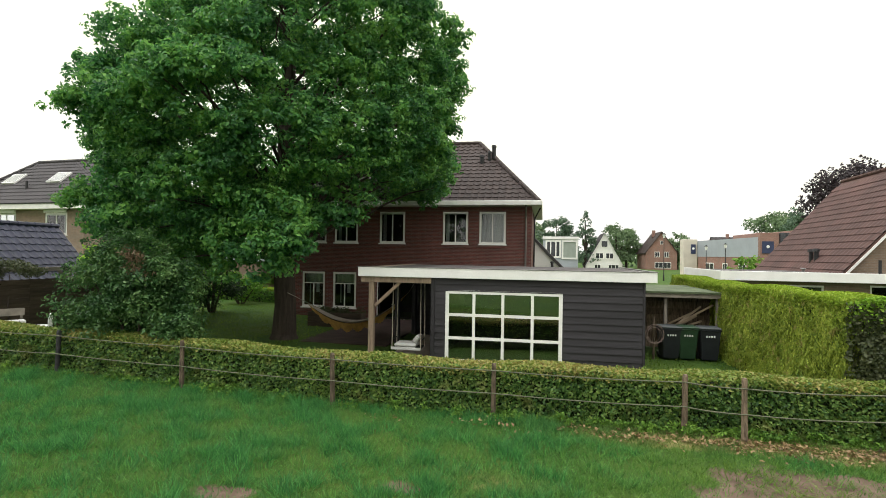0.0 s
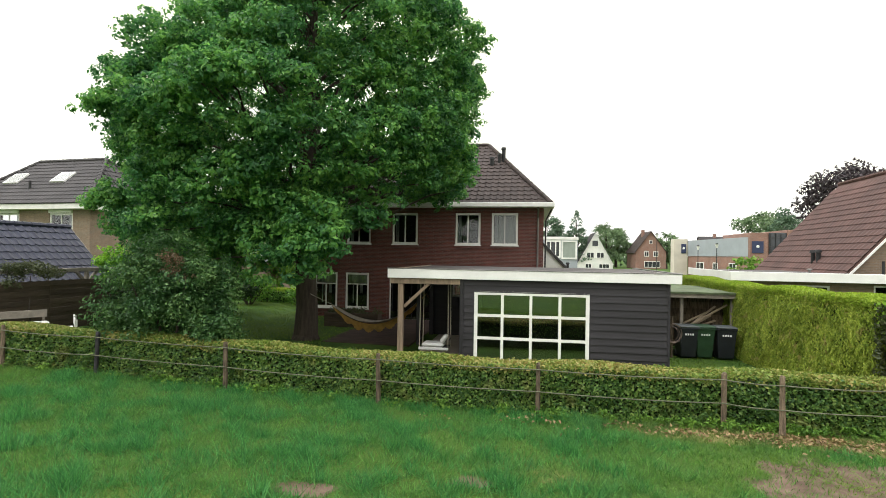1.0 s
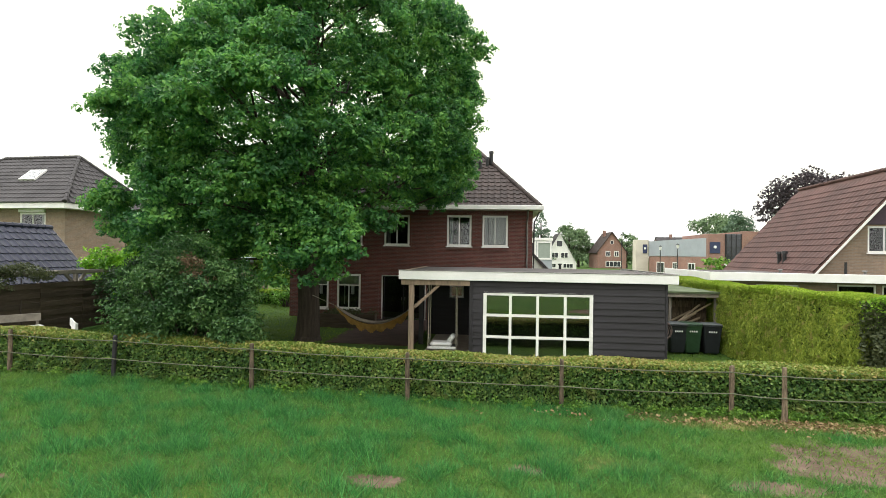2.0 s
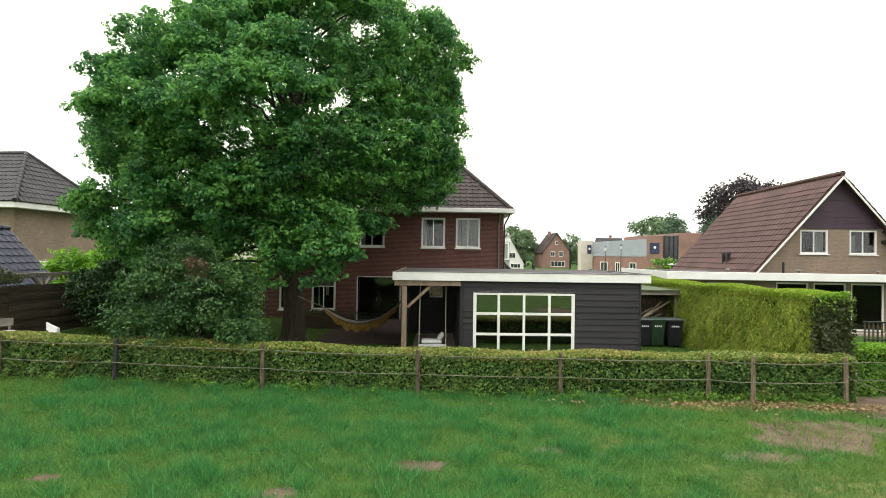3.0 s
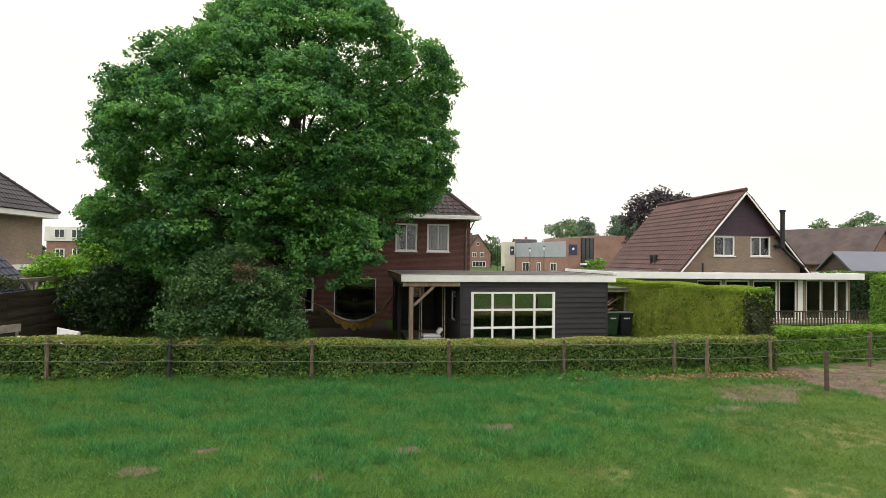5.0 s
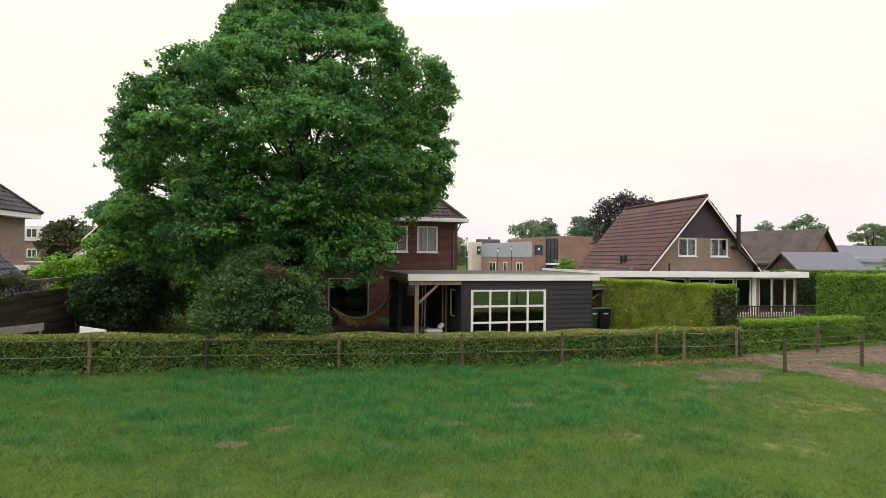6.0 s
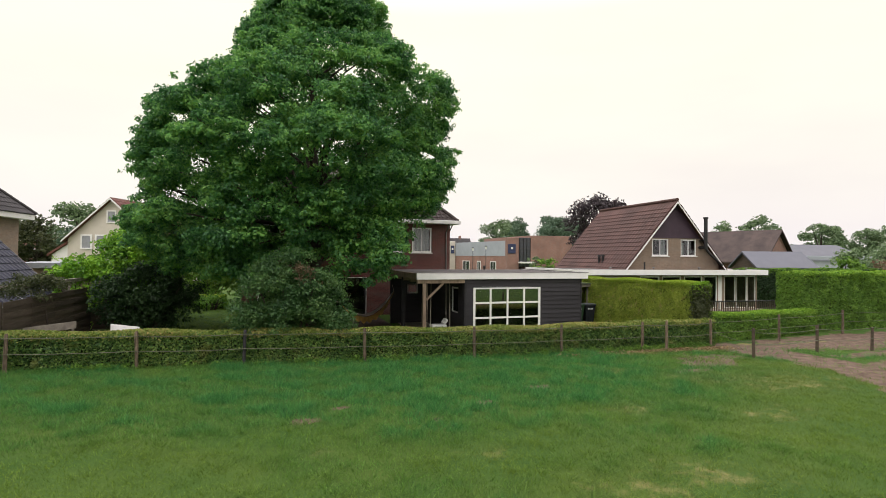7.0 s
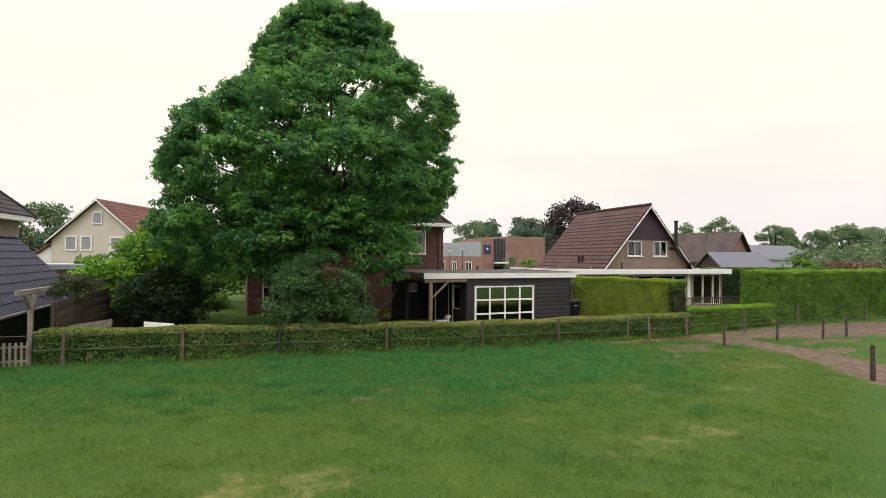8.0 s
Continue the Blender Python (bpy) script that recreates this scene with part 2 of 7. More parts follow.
F_COPPER = foliage("copper_beech_leaves", (0.032, 0.027, 0.031), (0.052, 0.040, 0.044), (0.088, 0.068, 0.068), spread=0.4)
F_RUSSET = foliage("russet_shrub_leaves", (0.10, 0.075, 0.040), (0.17, 0.115, 0.065), (0.24, 0.16, 0.10), spread=0.5)
# green darkened to carry deep shade under the oak and behind the lane
F_SHADEDGREEN = foliage("shade_darkened_leaves", (0.010, 0.028, 0.009), (0.020, 0.052, 0.014), (0.040, 0.086, 0.022), spread=0.7, patch=0.6)
F_IVY = foliage("climber_leaves", (0.035, 0.050, 0.018), (0.060, 0.075, 0.028), (0.09, 0.10, 0.04), spread=1.0)


def grass_material():
    """Blades: blue-green where the meadow grows tall, yellower where it is thin, straw where it is dry."""
    m = foliage("grass_blades", (0.062, 0.122, 0.014), (0.118, 0.196, 0.022), (0.195, 0.284, 0.036), spread=0.45, gloss=0.6, trans=0.45)
    n, l = m.node_tree.nodes, m.node_tree.links
    b = n["Principled BSDF"]
    plain = b.inputs["Base Color"].links[0].from_socket
    isl = n.new("ShaderNodeNewGeometry").outputs["Random Per Island"]
    deep = ramp_node(n, l, isl, ((0.0, (0.020, 0.104, 0.030)), (0.6, (0.060, 0.228, 0.054)), (1.0, (0.120, 0.350, 0.084))))
    straw = ramp_node(n, l, isl, ((0.0, (0.13, 0.135, 0.04)), (1.0, (0.26, 0.22, 0.08))))
    c = plain
    for name, other in (("lush", deep), ("dry", straw)):
        a = n.new("ShaderNodeAttribute")
        a.attribute_name = name
        c = mix_node(n, l, a.outputs["Fac"], c, other)
    l.new(c, b.inputs["Base Color"])
    for t in [x for x in n if x.bl_idname == "ShaderNodeBsdfTranslucent"]:
        l.new(c, t.inputs[0])
    return m


F_GRASS = grass_material()
F_LITTER = foliage("fallen_leaves", (0.13, 0.085, 0.04), (0.24, 0.16, 0.075), (0.34, 0.25, 0.12), spread=1.5, trans=0.1)


# ---- building helpers ----
def part(name, bm, material, parent=None, label=""):
    """Links a bmesh as one mesh object, under a thing or a part."""
    me = bpy.data.meshes.new(name)
    bm.to_mesh(me)
    bm.free()
    me.materials.append(material)
    ob = new(name, me)
    if parent is not None:
        ob.parent = parent
    if label:
        ob["label"] = label
    return ob


def shared(name, me, m, parent):
    ob = new(name, me)
    ob.parent = parent
    ob.matrix_basis = m
    return ob


def thing(name, m, label, category, group="", kind=""):
    ob = new(name)
    ob.empty_display_size = 0.2
    ob.matrix_basis = m
    return tagged(ob, label, category, group, kind)


def box(bm, x0, x1, y0, y1, z0, z1, m=None):
    vs = [bm.verts.new((x, y, z)) for x in (x0, x1) for y in (y0, y1) for z in (z0, z1)]
    if m is not None:
        for v in vs:
            v.co = m @ v.co
    for f in ((0, 1, 3, 2), (4, 6, 7, 5), (0, 4, 5, 1), (2, 3, 7, 6), (0, 2, 6, 4), (1, 5, 7, 3)):
        bm.faces.new([vs[i] for i in f])
    return vs


def soft_box(x0, x1, y0, y1, z0, z1, r=0.008):
    bm = bmesh.new()
    box(bm, x0, x1, y0, y1, z0, z1)
    bmesh.ops.recalc_face_normals(bm, faces=bm.faces)
    bmesh.ops.bevel(bm, geom=bm.edges[:], offset=r, segments=1, affect="EDGES")
    return bm


def rod(bm, a, b, ra, rb=None, sides=8):
    """A tapered round bar from a to b."""
    a, b = Vector(a), Vector(b)
    rb = ra if rb is None else rb
    q = (b - a).to_track_quat("Z", "Y")
    ring = []
    for p, r in ((a, ra), (b, rb)):
        ring.append([bm.verts.new(p + q @ Vector((r * math.cos(k * math.tau / sides), r * math.sin(k * math.tau / sides), 0))) for k in range(sides)])
    for k in range(sides):
        j = (k + 1) % sides
        bm.faces.new((ring[0][k], ring[0][j], ring[1][j], ring[1][k]))
    bm.faces.new(ring[0][::-1])
    bm.faces.new(ring[1])


def tube(bm, pts, radii, sides=8):
    """A round bar that follows a line of points."""
    rings = []
    for i, p in enumerate(pts):
        d = Vector(pts[min(i + 1, len(pts) - 1)]) - Vector(pts[max(i - 1, 0)])
        q = d.to_track_quat("Z", "Y")
        rings.append([bm.verts.new(Vector(p) + q @ Vector((radii[i] * math.cos(k * math.tau / sides), radii[i] * math.sin(k * math.tau / sides), 0))) for k in range(sides)])
    for r0, r1 in zip(rings, rings[1:]):
        off = min(range(sides), key=lambda o: sum((r0[k].co - r1[(k + o) % sides].co).length for k in range(sides)))
        r1[:] = [r1[(k + off) % sides] for k in range(sides)]
        for k in range(sides):
            j = (k + 1) % sides
            bm.faces.new((r0[k], r0[j], r1[j], r1[k]))
    bm.faces.new(rings[0][::-1])
    bm.faces.new(rings[-1])


def wall_bm(u0, u1, z0, z1, t, openings=(), top=None):
    """A wall along x from u0 to u1, its outer face at y=0 and its inner at y=t, with openings (u0, u1, z0, z1) that go through it."""
    bm = bmesh.new()
    us = sorted({u0, u1, *[o[0] for o in openings], *[o[1] for o in openings]})
    zs = sorted({z0, z1, *[o[2] for o in openings], *[o[3] for o in openings]})
    full = {}
    for i in range(len(us) - 1):
        for j in range(len(zs) - 1):
            cu, cz = (us[i] + us[i + 1]) / 2, (zs[j] + zs[j + 1]) / 2
            full[i, j] = not any(o[0] < cu < o[1] and o[2] < cz < o[3] for o in openings)
    pts = {}

    def v(i, j, k):
        if (i, j, k) not in pts:
            pts[i, j, k] = bm.verts.new((us[i], t * k, zs[j]))
        return pts[i, j, k]

    for (i, j), solid in full.items():
        if not solid:
            continue
        bm.faces.new((v(i, j, 0), v(i + 1, j, 0), v(i + 1, j + 1, 0), v(i, j + 1, 0)))
        bm.faces.new((v(i, j, 1), v(i, j + 1, 1), v(i + 1, j + 1, 1), v(i + 1, j, 1)))
        for di, dj, a, b in ((-1, 0, (i, j), (i, j + 1)), (1, 0, (i + 1, j + 1), (i + 1, j)), (0, -1, (i + 1, j), (i, j)), (0, 1, (i, j + 1), (i + 1, j + 1))):
            if not full.get((i + di, j + dj), False):
                bm.faces.new((v(*a, 0), v(*b, 0), v(*b, 1), v(*a, 1)))
    bmesh.ops.recalc_face_normals(bm, faces=bm.faces)
    return bm


def turned(bm, m):
    bmesh.ops.transform(bm, matrix=m, verts=bm.verts)
    return bm


def window(parent, u0, u1, z0, z1, m, bars=(0.5,), rails=(), depth=0.06, width=0.07, glass=None, sill=True, frame_mat=None, bar_mat=None, bar_top=1.0, bar=0.55):
    """A window in an opening: a frame with its bars, a pane of glass in it and a sill under it. m sets the wall's outer face."""
    glass, fm = glass or M_GLASS, frame_mat or M_WHITE
    bm = bmesh.new()
    y0, y1 = 0.03, 0.03 + depth
    box(bm, u0, u0 + width, y0, y1, z0, z1)
    box(bm, u1 - width, u1, y0, y1, z0, z1)
    box(bm, u0 + width, u1 - width, y0, y1, z0, z0 + width)
    box(bm, u0 + width, u1 - width, y0, y1, z1 - width, z1)
    w = part("window", turned(bm, m), fm, parent)
    iu, iz = (u0 + width, u1 - width), (z0 + width, z1 - width)
    bw = width * bar
    for k in bars:
        u = u0 + (u1 - u0) * k
        b = bmesh.new()
        box(b, u - bw / 2, u + bw / 2, y0 - 0.004, y1 - 0.01, iz[0], iz[1] if bar_top == 1.0 else z0 + (z1 - z0) * bar_top)
        part("mullion", turned(b, m), bar_mat or fm, w)
    for k in rails:
        z = z0 + (z1 - z0) * k
        b = bmesh.new()
        box(b, iu[0], iu[1], y0 - 0.002, y1 - 0.012, z - bw / 2, z + bw / 2)
        part("glazing_bar", turned(b, m), bar_mat or fm, w)
    cuts = [iu[0], *[u0 + (u1 - u0) * k for k in bars], iu[1]]
    for a, c in zip(cuts, cuts[1:]):
        b = bmesh.new()
        box(b, a, c, y0 + 0.022, y0 + 0.03, iz[0], iz[1])
        p = part("pane", turned(b, m), glass, w)
        p.visible_shadow = False
    if sill:
        b = bmesh.new()
        box(b, u0 - 0.05, u1 + 0.05, -0.06, 0.09, z0 - 0.05, z0 - 0.003)
        part("sill", turned(b, m), fm, w)
    return w


def curtain(parent, u0, u1, z0, z1, m, material=None, folds=7):
    bm = bmesh.new()
    n = folds * 4
    top, low = [], []
    for k in range(n + 1):
        u = u0 + (u1 - u0) * k / n
        y = 0.22 + 0.025 * math.sin(k * math.pi / 2)
        top.append(bm.verts.new((u, y, z1)))
        low.append(bm.verts.new((u, y, z0)))
    for k in range(n):
        bm.faces.new((low[k], low[k + 1], top[k + 1], top[k]))
    bmesh.ops.solidify(bm, geom=bm.faces[:], thickness=0.006)
    return part("curtain", turned(bm, m), material or M_CURTAIN, parent)


def tile_mesh(w=0.30, h=0.36, rise=0.045):
    """One roof tile with a roll and a lower lip: x across, y up the slope, z out of it."""
    bm = bmesh.new()
    prof = [(-0.5, 0.25), (-0.32, 0.95), (-0.14, 0.55), (0.05, 0.05), (0.3, 0.0), (0.5, 0.25)]
    low = [bm.verts.new((u * w, 0, 0.042 + p * rise)) for u, p in prof]
    up = [bm.verts.new((u * w, h * 1.12, 0.008 + p * rise)) for u, p in prof]
    lip = [bm.verts.new((u * w, 0.0, 0.010 + p * rise)) for u, p in prof]
    for k in range(len(prof) - 1):
        bm.faces.new((low[k], low[k + 1], up[k + 1], up[k]))
        bm.faces.new((lip[k], lip[k + 1], low[k + 1], low[k]))
    me = bpy.data.meshes.new("roof_tile")
    bm.to_mesh(me)
    bm.free()
    return me


def tiles(roof, origin, u_dir, v_dir, width, height, material, inside, single=300, near=None, w=0.30, h=0.36):
    """Lays tiles over a slope of a roof from its lower left corner. inside(u, v) tells where the slope is; near(u, v) which
    stretch gets tiles of their own; the rest is joined."""
    U, V = Vector(u_dir).normalized(), Vector(v_dir).normalized()
    N = U.cross(V)
    O = Vector(origin)
    me = tile_mesh(w, h)
    me.materials.append(material)
    rest = bmesh.new()
    count = 0
    nu, nv = int(width / w), int(height / h)
    for j in range(nv):
        for i in range(nu):
            u, v = (i + 0.5) * width / nu, j * height / nv
            if not inside(u, v + h / 2):
                continue
            p = O + U * u + V * v + N * 0.004
            m = Matrix(((U.x, V.x, N.x, p.x), (U.y, V.y, N.y, p.y), (U.z, V.z, N.z, p.z), (0, 0, 0, 1)))
            if count < single and (near is None or near(u, v)):
                ob = new("roof_tile", me)
                ob.parent = roof
                ob.matrix_basis = m
                count += 1
            else:
                k = len(rest.verts)
                rest.from_mesh(me)
                rest.verts.ensure_lookup_table()
                for vv in rest.verts[k:]:
                    vv.co = m @ vv.co
    if len(rest.verts):
        ob = part("roof_tiles", rest, material, roof)
        ob["kind"] = "stuff"
    else:
        rest.free()


# ---- leaves ----
def unit(a):
    return a / np.maximum(np.linalg.norm(a, axis=1, keepdims=True), 1e-6)


def leaf_mesh(name, pts, nrm, size, aspect, material, seed, parent=None, jitter=0.6, fold=0.15, kind="", hang=0.0):
    """Many small folded leaves as one mesh, at the given places, facing roughly along the given normals."""
    rng = np.random.default_rng(seed)
    n = len(pts)
    nn = unit(nrm + jitter * rng.normal(size=(n, 3)))
    t = unit(np.cross(nn, rng.normal(size=(n, 3))))
    if hang:
        # long axes drawn towards the plumb line
        t = unit(t + hang * np.array([0, 0, 1.0]) * np.sign(t[:, 2:3] + 1e-6))
        nn = unit(nn - t * (nn * t).sum(1, keepdims=True))
    b = np.cross(nn, t)
    L = (size * (0.65 + 0.7 * rng.random(n)))[:, None]
    v = np.empty((n, 4, 3), np.float32)
    v[:, 0] = pts - t * L * 0.5
    v[:, 1] = pts + b * L * aspect * 0.5 + nn * L * fold
    v[:, 2] = pts + t * L * 0.5 - nn * L * fold * 0.6
    v[:, 3] = pts - b * L * aspect * 0.5 + nn * L * fold
    return raw_mesh(name, v.reshape(-1, 3), (np.arange(n)[:, None] * 4 + np.array([0, 1, 2, 0, 2, 3])).reshape(-1), material, parent, kind)


def raw_mesh(name, verts, tris, material, parent=None, kind=""):
    me = bpy.data.meshes.new(name)
    me.vertices.add(len(verts))
    me.vertices.foreach_set("co", np.ascontiguousarray(verts, np.float32).reshape(-1))
    me.loops.add(len(tris))
    me.loops.foreach_set("vertex_index", np.ascontiguousarray(tris, np.int32))
    me.polygons.add(len(tris) // 3)
    me.polygons.foreach_set("loop_start", np.arange(0, len(tris), 3, dtype=np.int32))
    me.update(calc_edges=True)
    me.materials.append(material)
    ob = new(name, me)
    if parent is not None:
        ob.parent = parent
    if kind:
        ob["kind"] = kind
    return ob


def clump_points(rng, centres, radii, per_area, flat=0.8, bunch=6, spread=0.13):
    """Places and normals of leaves that sit in small bunches on the outer shells of round clumps."""
    P, N = [], []
    for c, r in zip(centres, radii):
        k = max(4, int(per_area * r * r / bunch))
        d = unit(rng.normal(size=(k, 3)))
        d[:, 2] = np.where(d[:, 2] < -0.55, -d[:, 2] * rng.random(k), d[:, 2])
        s = r * (0.5 + 0.65 * rng.random(k) ** 0.8)
        p = np.asarray(c) + d * s[:, None] * np.array([1, 1, flat])
        n = d + np.array([0, 0, 0.35])
        p, n = np.repeat(p, bunch, 0), np.repeat(n, bunch, 0)
        out = unit(rng.normal(size=p.shape)) * (spread * (0.4 + 0.8 * rng.random(len(p))))[:, None]
        P.append(p + out * np.array([1, 1, 0.7]))
        N.append(n * 0.8 + out / spread * 0.9)
    return np.concatenate(P), np.concatenate(N)


def gz(x):
    """The height of the ground, which rises a little towards the garage."""
    return 0.012 * np.clip(-np.asarray(x, float) - 3, 0, 16)


# ---- ground: one sheet of meadow, with bare earth where feet and wheels wore it away ----
TRACK = [(5.3, 9.4), (5.9, 7.6), (5.9, 5.6), (5.2, 3.6), (4.0, 1.2), (2.2, -1.8)]
LANE = [(5.3, 9.25), (9.5, 8.95), (14, 9.2), (26, 9.6)]
PATCHES = [(-4.87, 6.12, 0.55, 0.2), (-6.83, 5.06, 0.36, 0.2), (-10.85, 4.68, 0.42, 0.28), (-2.8, 6.85, 0.34, 0.18), (-10.05, 5.4, 0.24, 0.14),
           (-8.2, 4.25, 0.25, 0.14), (3.0, 8.1, 1.35, 0.75), (2.1, 7.3, 1.1, 0.55), (0.9, 6.65, 0.9, 0.28), (13.0, 8.4, 5.5, 0.75), (9.8, 7.0, 2.2, 0.45), (7.5, 5.5, 1.3, 0.5), (18.0, 7.2, 4.0, 0.6), (14.0, 10.3, 8.0, 0.75)]
DRY = [(-7.9, 2.2, 0.7, 0.45), (-10.7, 2.85, 0.5, 0.4), (-3.9, 3.75, 0.6, 0.35), (0.2, 5.6, 1.6, 1.0), (-1.8, 7.2, 0.9, 0.3), (2.5, 5.0, 2.6, 1.8), (-1.2, 2.6, 1.5, 0.9), (-13, 0.5, 1.5, 0.8), (-6, 0.2, 2, 0.9)]


def line_distance(x, y, pts):
    d = np.full(np.shape(x), 1e9)
    for (ax, ay), (bx, by) in zip(pts, pts[1:]):
        dx, dy = bx - ax, by - ay
        k = np.clip(((x - ax) * dx + (y - ay) * dy) / (dx * dx + dy * dy), 0, 1)
        d = np.minimum(d, np.hypot(x - ax - k * dx, y - ay - k * dy))
    return d


def wobble(x, y):
    return (np.sin(x * 2.3 + 1.3 * np.sin(y * 1.7)) + np.sin(y * 3.1 + 1.1 * np.sin(x * 2.9)) + 0.7 * np.sin(x * 6.1 + y * 4.7) + 0.5 * np.sin(11 * x - 9 * y)) / 3.2


def bareness(x, y):
    """0 in the grass, 1 on bare earth."""
    w = wobble(x, y)
    b = np.clip((1.25 + 0.3 * w - line_distance(x, y, TRACK)) / 0.45, 0, 1)
    b = np.maximum(b, np.clip((0.75 + 0.3 * w - line_distance(x, y, LANE)) / 0.4, 0, 1))
    for px, py, rx, ry in PATCHES:
        d = np.hypot((x - px) / rx, (y - py) / ry) + 0.45 * w
        b = np.maximum(b, np.clip((1.15 - d) / 0.6, 0, 0.9 if rx < 0.8 else (0.78 if rx < 1.5 else 0.68)))
    return b


def dryness(x, y):
    w = wobble(x * 0.6 + 3, y * 0.6)
    b = np.zeros(np.shape(x))
    for px, py, rx, ry in DRY:
        b = np.maximum(b, np.clip((1.3 - np.hypot((x - px) / rx, (y - py) / ry) + 0.5 * w) / 1.0, 0, 1))
    litter = np.clip((x + 1.5) / 3, 0, 1) * np.clip((0.75 + 0.25 * w - np.abs(y - 9.75 + 0.05 * x)) / 0.35, 0, 1)
    return np.maximum(b * 0.33, litter * 0.6)


def lushness(x, y):
    """1 where the meadow grows tall and dark."""
    w = wobble(x * 0.35 + 1, y * 0.5)
    return np.clip(0.48 - 0.24 * np.clip((-x - 6) / 5, 0, 1) + 0.45 * w + 0.6 * np.clip((y - 4.2) / 2.5, -1, 1) - 0.5 * np.clip((x + 1.8) / 3, -0.7, 1.2) - 0.5 * np.clip((-x - 11.5) / 3, 0, 1), 0, 1)


def ground_material():
    m, n, l, b = nodes_of("meadow_ground")
    co = n.new("ShaderNodeTexCoord").outputs["Object"]
    fine = noise_node(n, l, co, 28, 6)
    mid = noise_node(n, l, co, 3.0, 5)
    broad = noise_node(n, l, co, 0.35, 3)
    turf = ramp_node(n, l, fine, ((0.3, (0.019, 0.053, 0.009)), (0.7, (0.052, 0.112, 0.018))))
    pale = ramp_node(n, l, fine, ((0.3, (0.036, 0.070, 0.010)), (0.7, (0.080, 0.126, 0.020))))
    turf = mix_node(n, l, ramp_node(n, l, broad, ((0.35, (0, 0, 0)), (0.65, (1, 1, 1)))), turf, pale)
    earth = ramp_node(n, l, mid, ((0.3, (0.080, 0.054, 0.038)), (0.7, (0.195, 0.140, 0.102))))
    earth = mix_node(n, l, 1.0, earth, ramp_node(n, l, fine, ((0.3, (0.75,) * 3), (0.7, (1.0,) * 3))), "MULTIPLY")
    straw = ramp_node(n, l, fine, ((0.3, (0.10, 0.12, 0.035)), (0.7, (0.25, 0.21, 0.085))))
    for name, c in (("dry", straw), ("bare", earth)):
        a = n.new("ShaderNodeAttribute")
        a.attribute_name = name
        k = n.new("ShaderNodeMath")
        k.operation = "ADD"
        l.new(a.outputs["Fac"], k.inputs[0])
        l.new(mid, k.inputs[1])
        f = ramp_node(n, l, k.outputs[0], ((0.75, (0, 0, 0)), (1.15, (1, 1, 1))))
        turf = mix_node(n, l, f, turf, c)
    l.new(turf, b.inputs["Base Color"])
    b.inputs["Roughness"].default_value = 0.95
    b.inputs["Specular IOR Level"].default_value = 0.15
    bump_node(n, l, b, fine, 0.6, 0.03)
    return m


def build_ground():
    xs = np.concatenate([[-4000, -1200, -400, -150, -60, -36], np.arange(-28, 30, 0.2), [36, 60, 150, 400, 1200, 4000]])
    ys = np.concatenate([[-4000, -1000, -200, -60, -30], np.arange(-10, 12, 0.2), np.arange(12, 36, 1.0), [45, 70, 120, 300, 1200, 4000]])
    X, Y = np.meshgrid(xs, ys)
    Z = gz(X) + np.where((Y < 9) & (abs(X) < 40), 0.035 * wobble(X * 0.4, Y * 0.5), 0) - 0.03 * bareness(X, Y)
    v = np.stack([X, Y, Z], -1).reshape(-1, 3)
    nx, ny = len(xs), len(ys)
    i = (np.arange(ny - 1)[:, None] * nx + np.arange(nx - 1)[None]).reshape(-1)
    tri = np.stack([i, i + 1, i + nx + 1, i, i + nx + 1, i + nx], 1).reshape(-1)
    ob = raw_mesh("ground", v, tri, ground_material())
    for name, f in (("bare", bareness), ("dry", dryness)):
        at = ob.data.attributes.new(name, "FLOAT", "POINT")
        at.data.foreach_set("value", np.ascontiguousarray(f(X, Y).reshape(-1), np.float32))
    ob.data.polygons.foreach_set("use_smooth", np.ones(len(ob.data.polygons), bool))
    tagged(ob, "green meadow and lawn with worn bare earth and a dirt track", "ground", kind="structure")


build_ground()


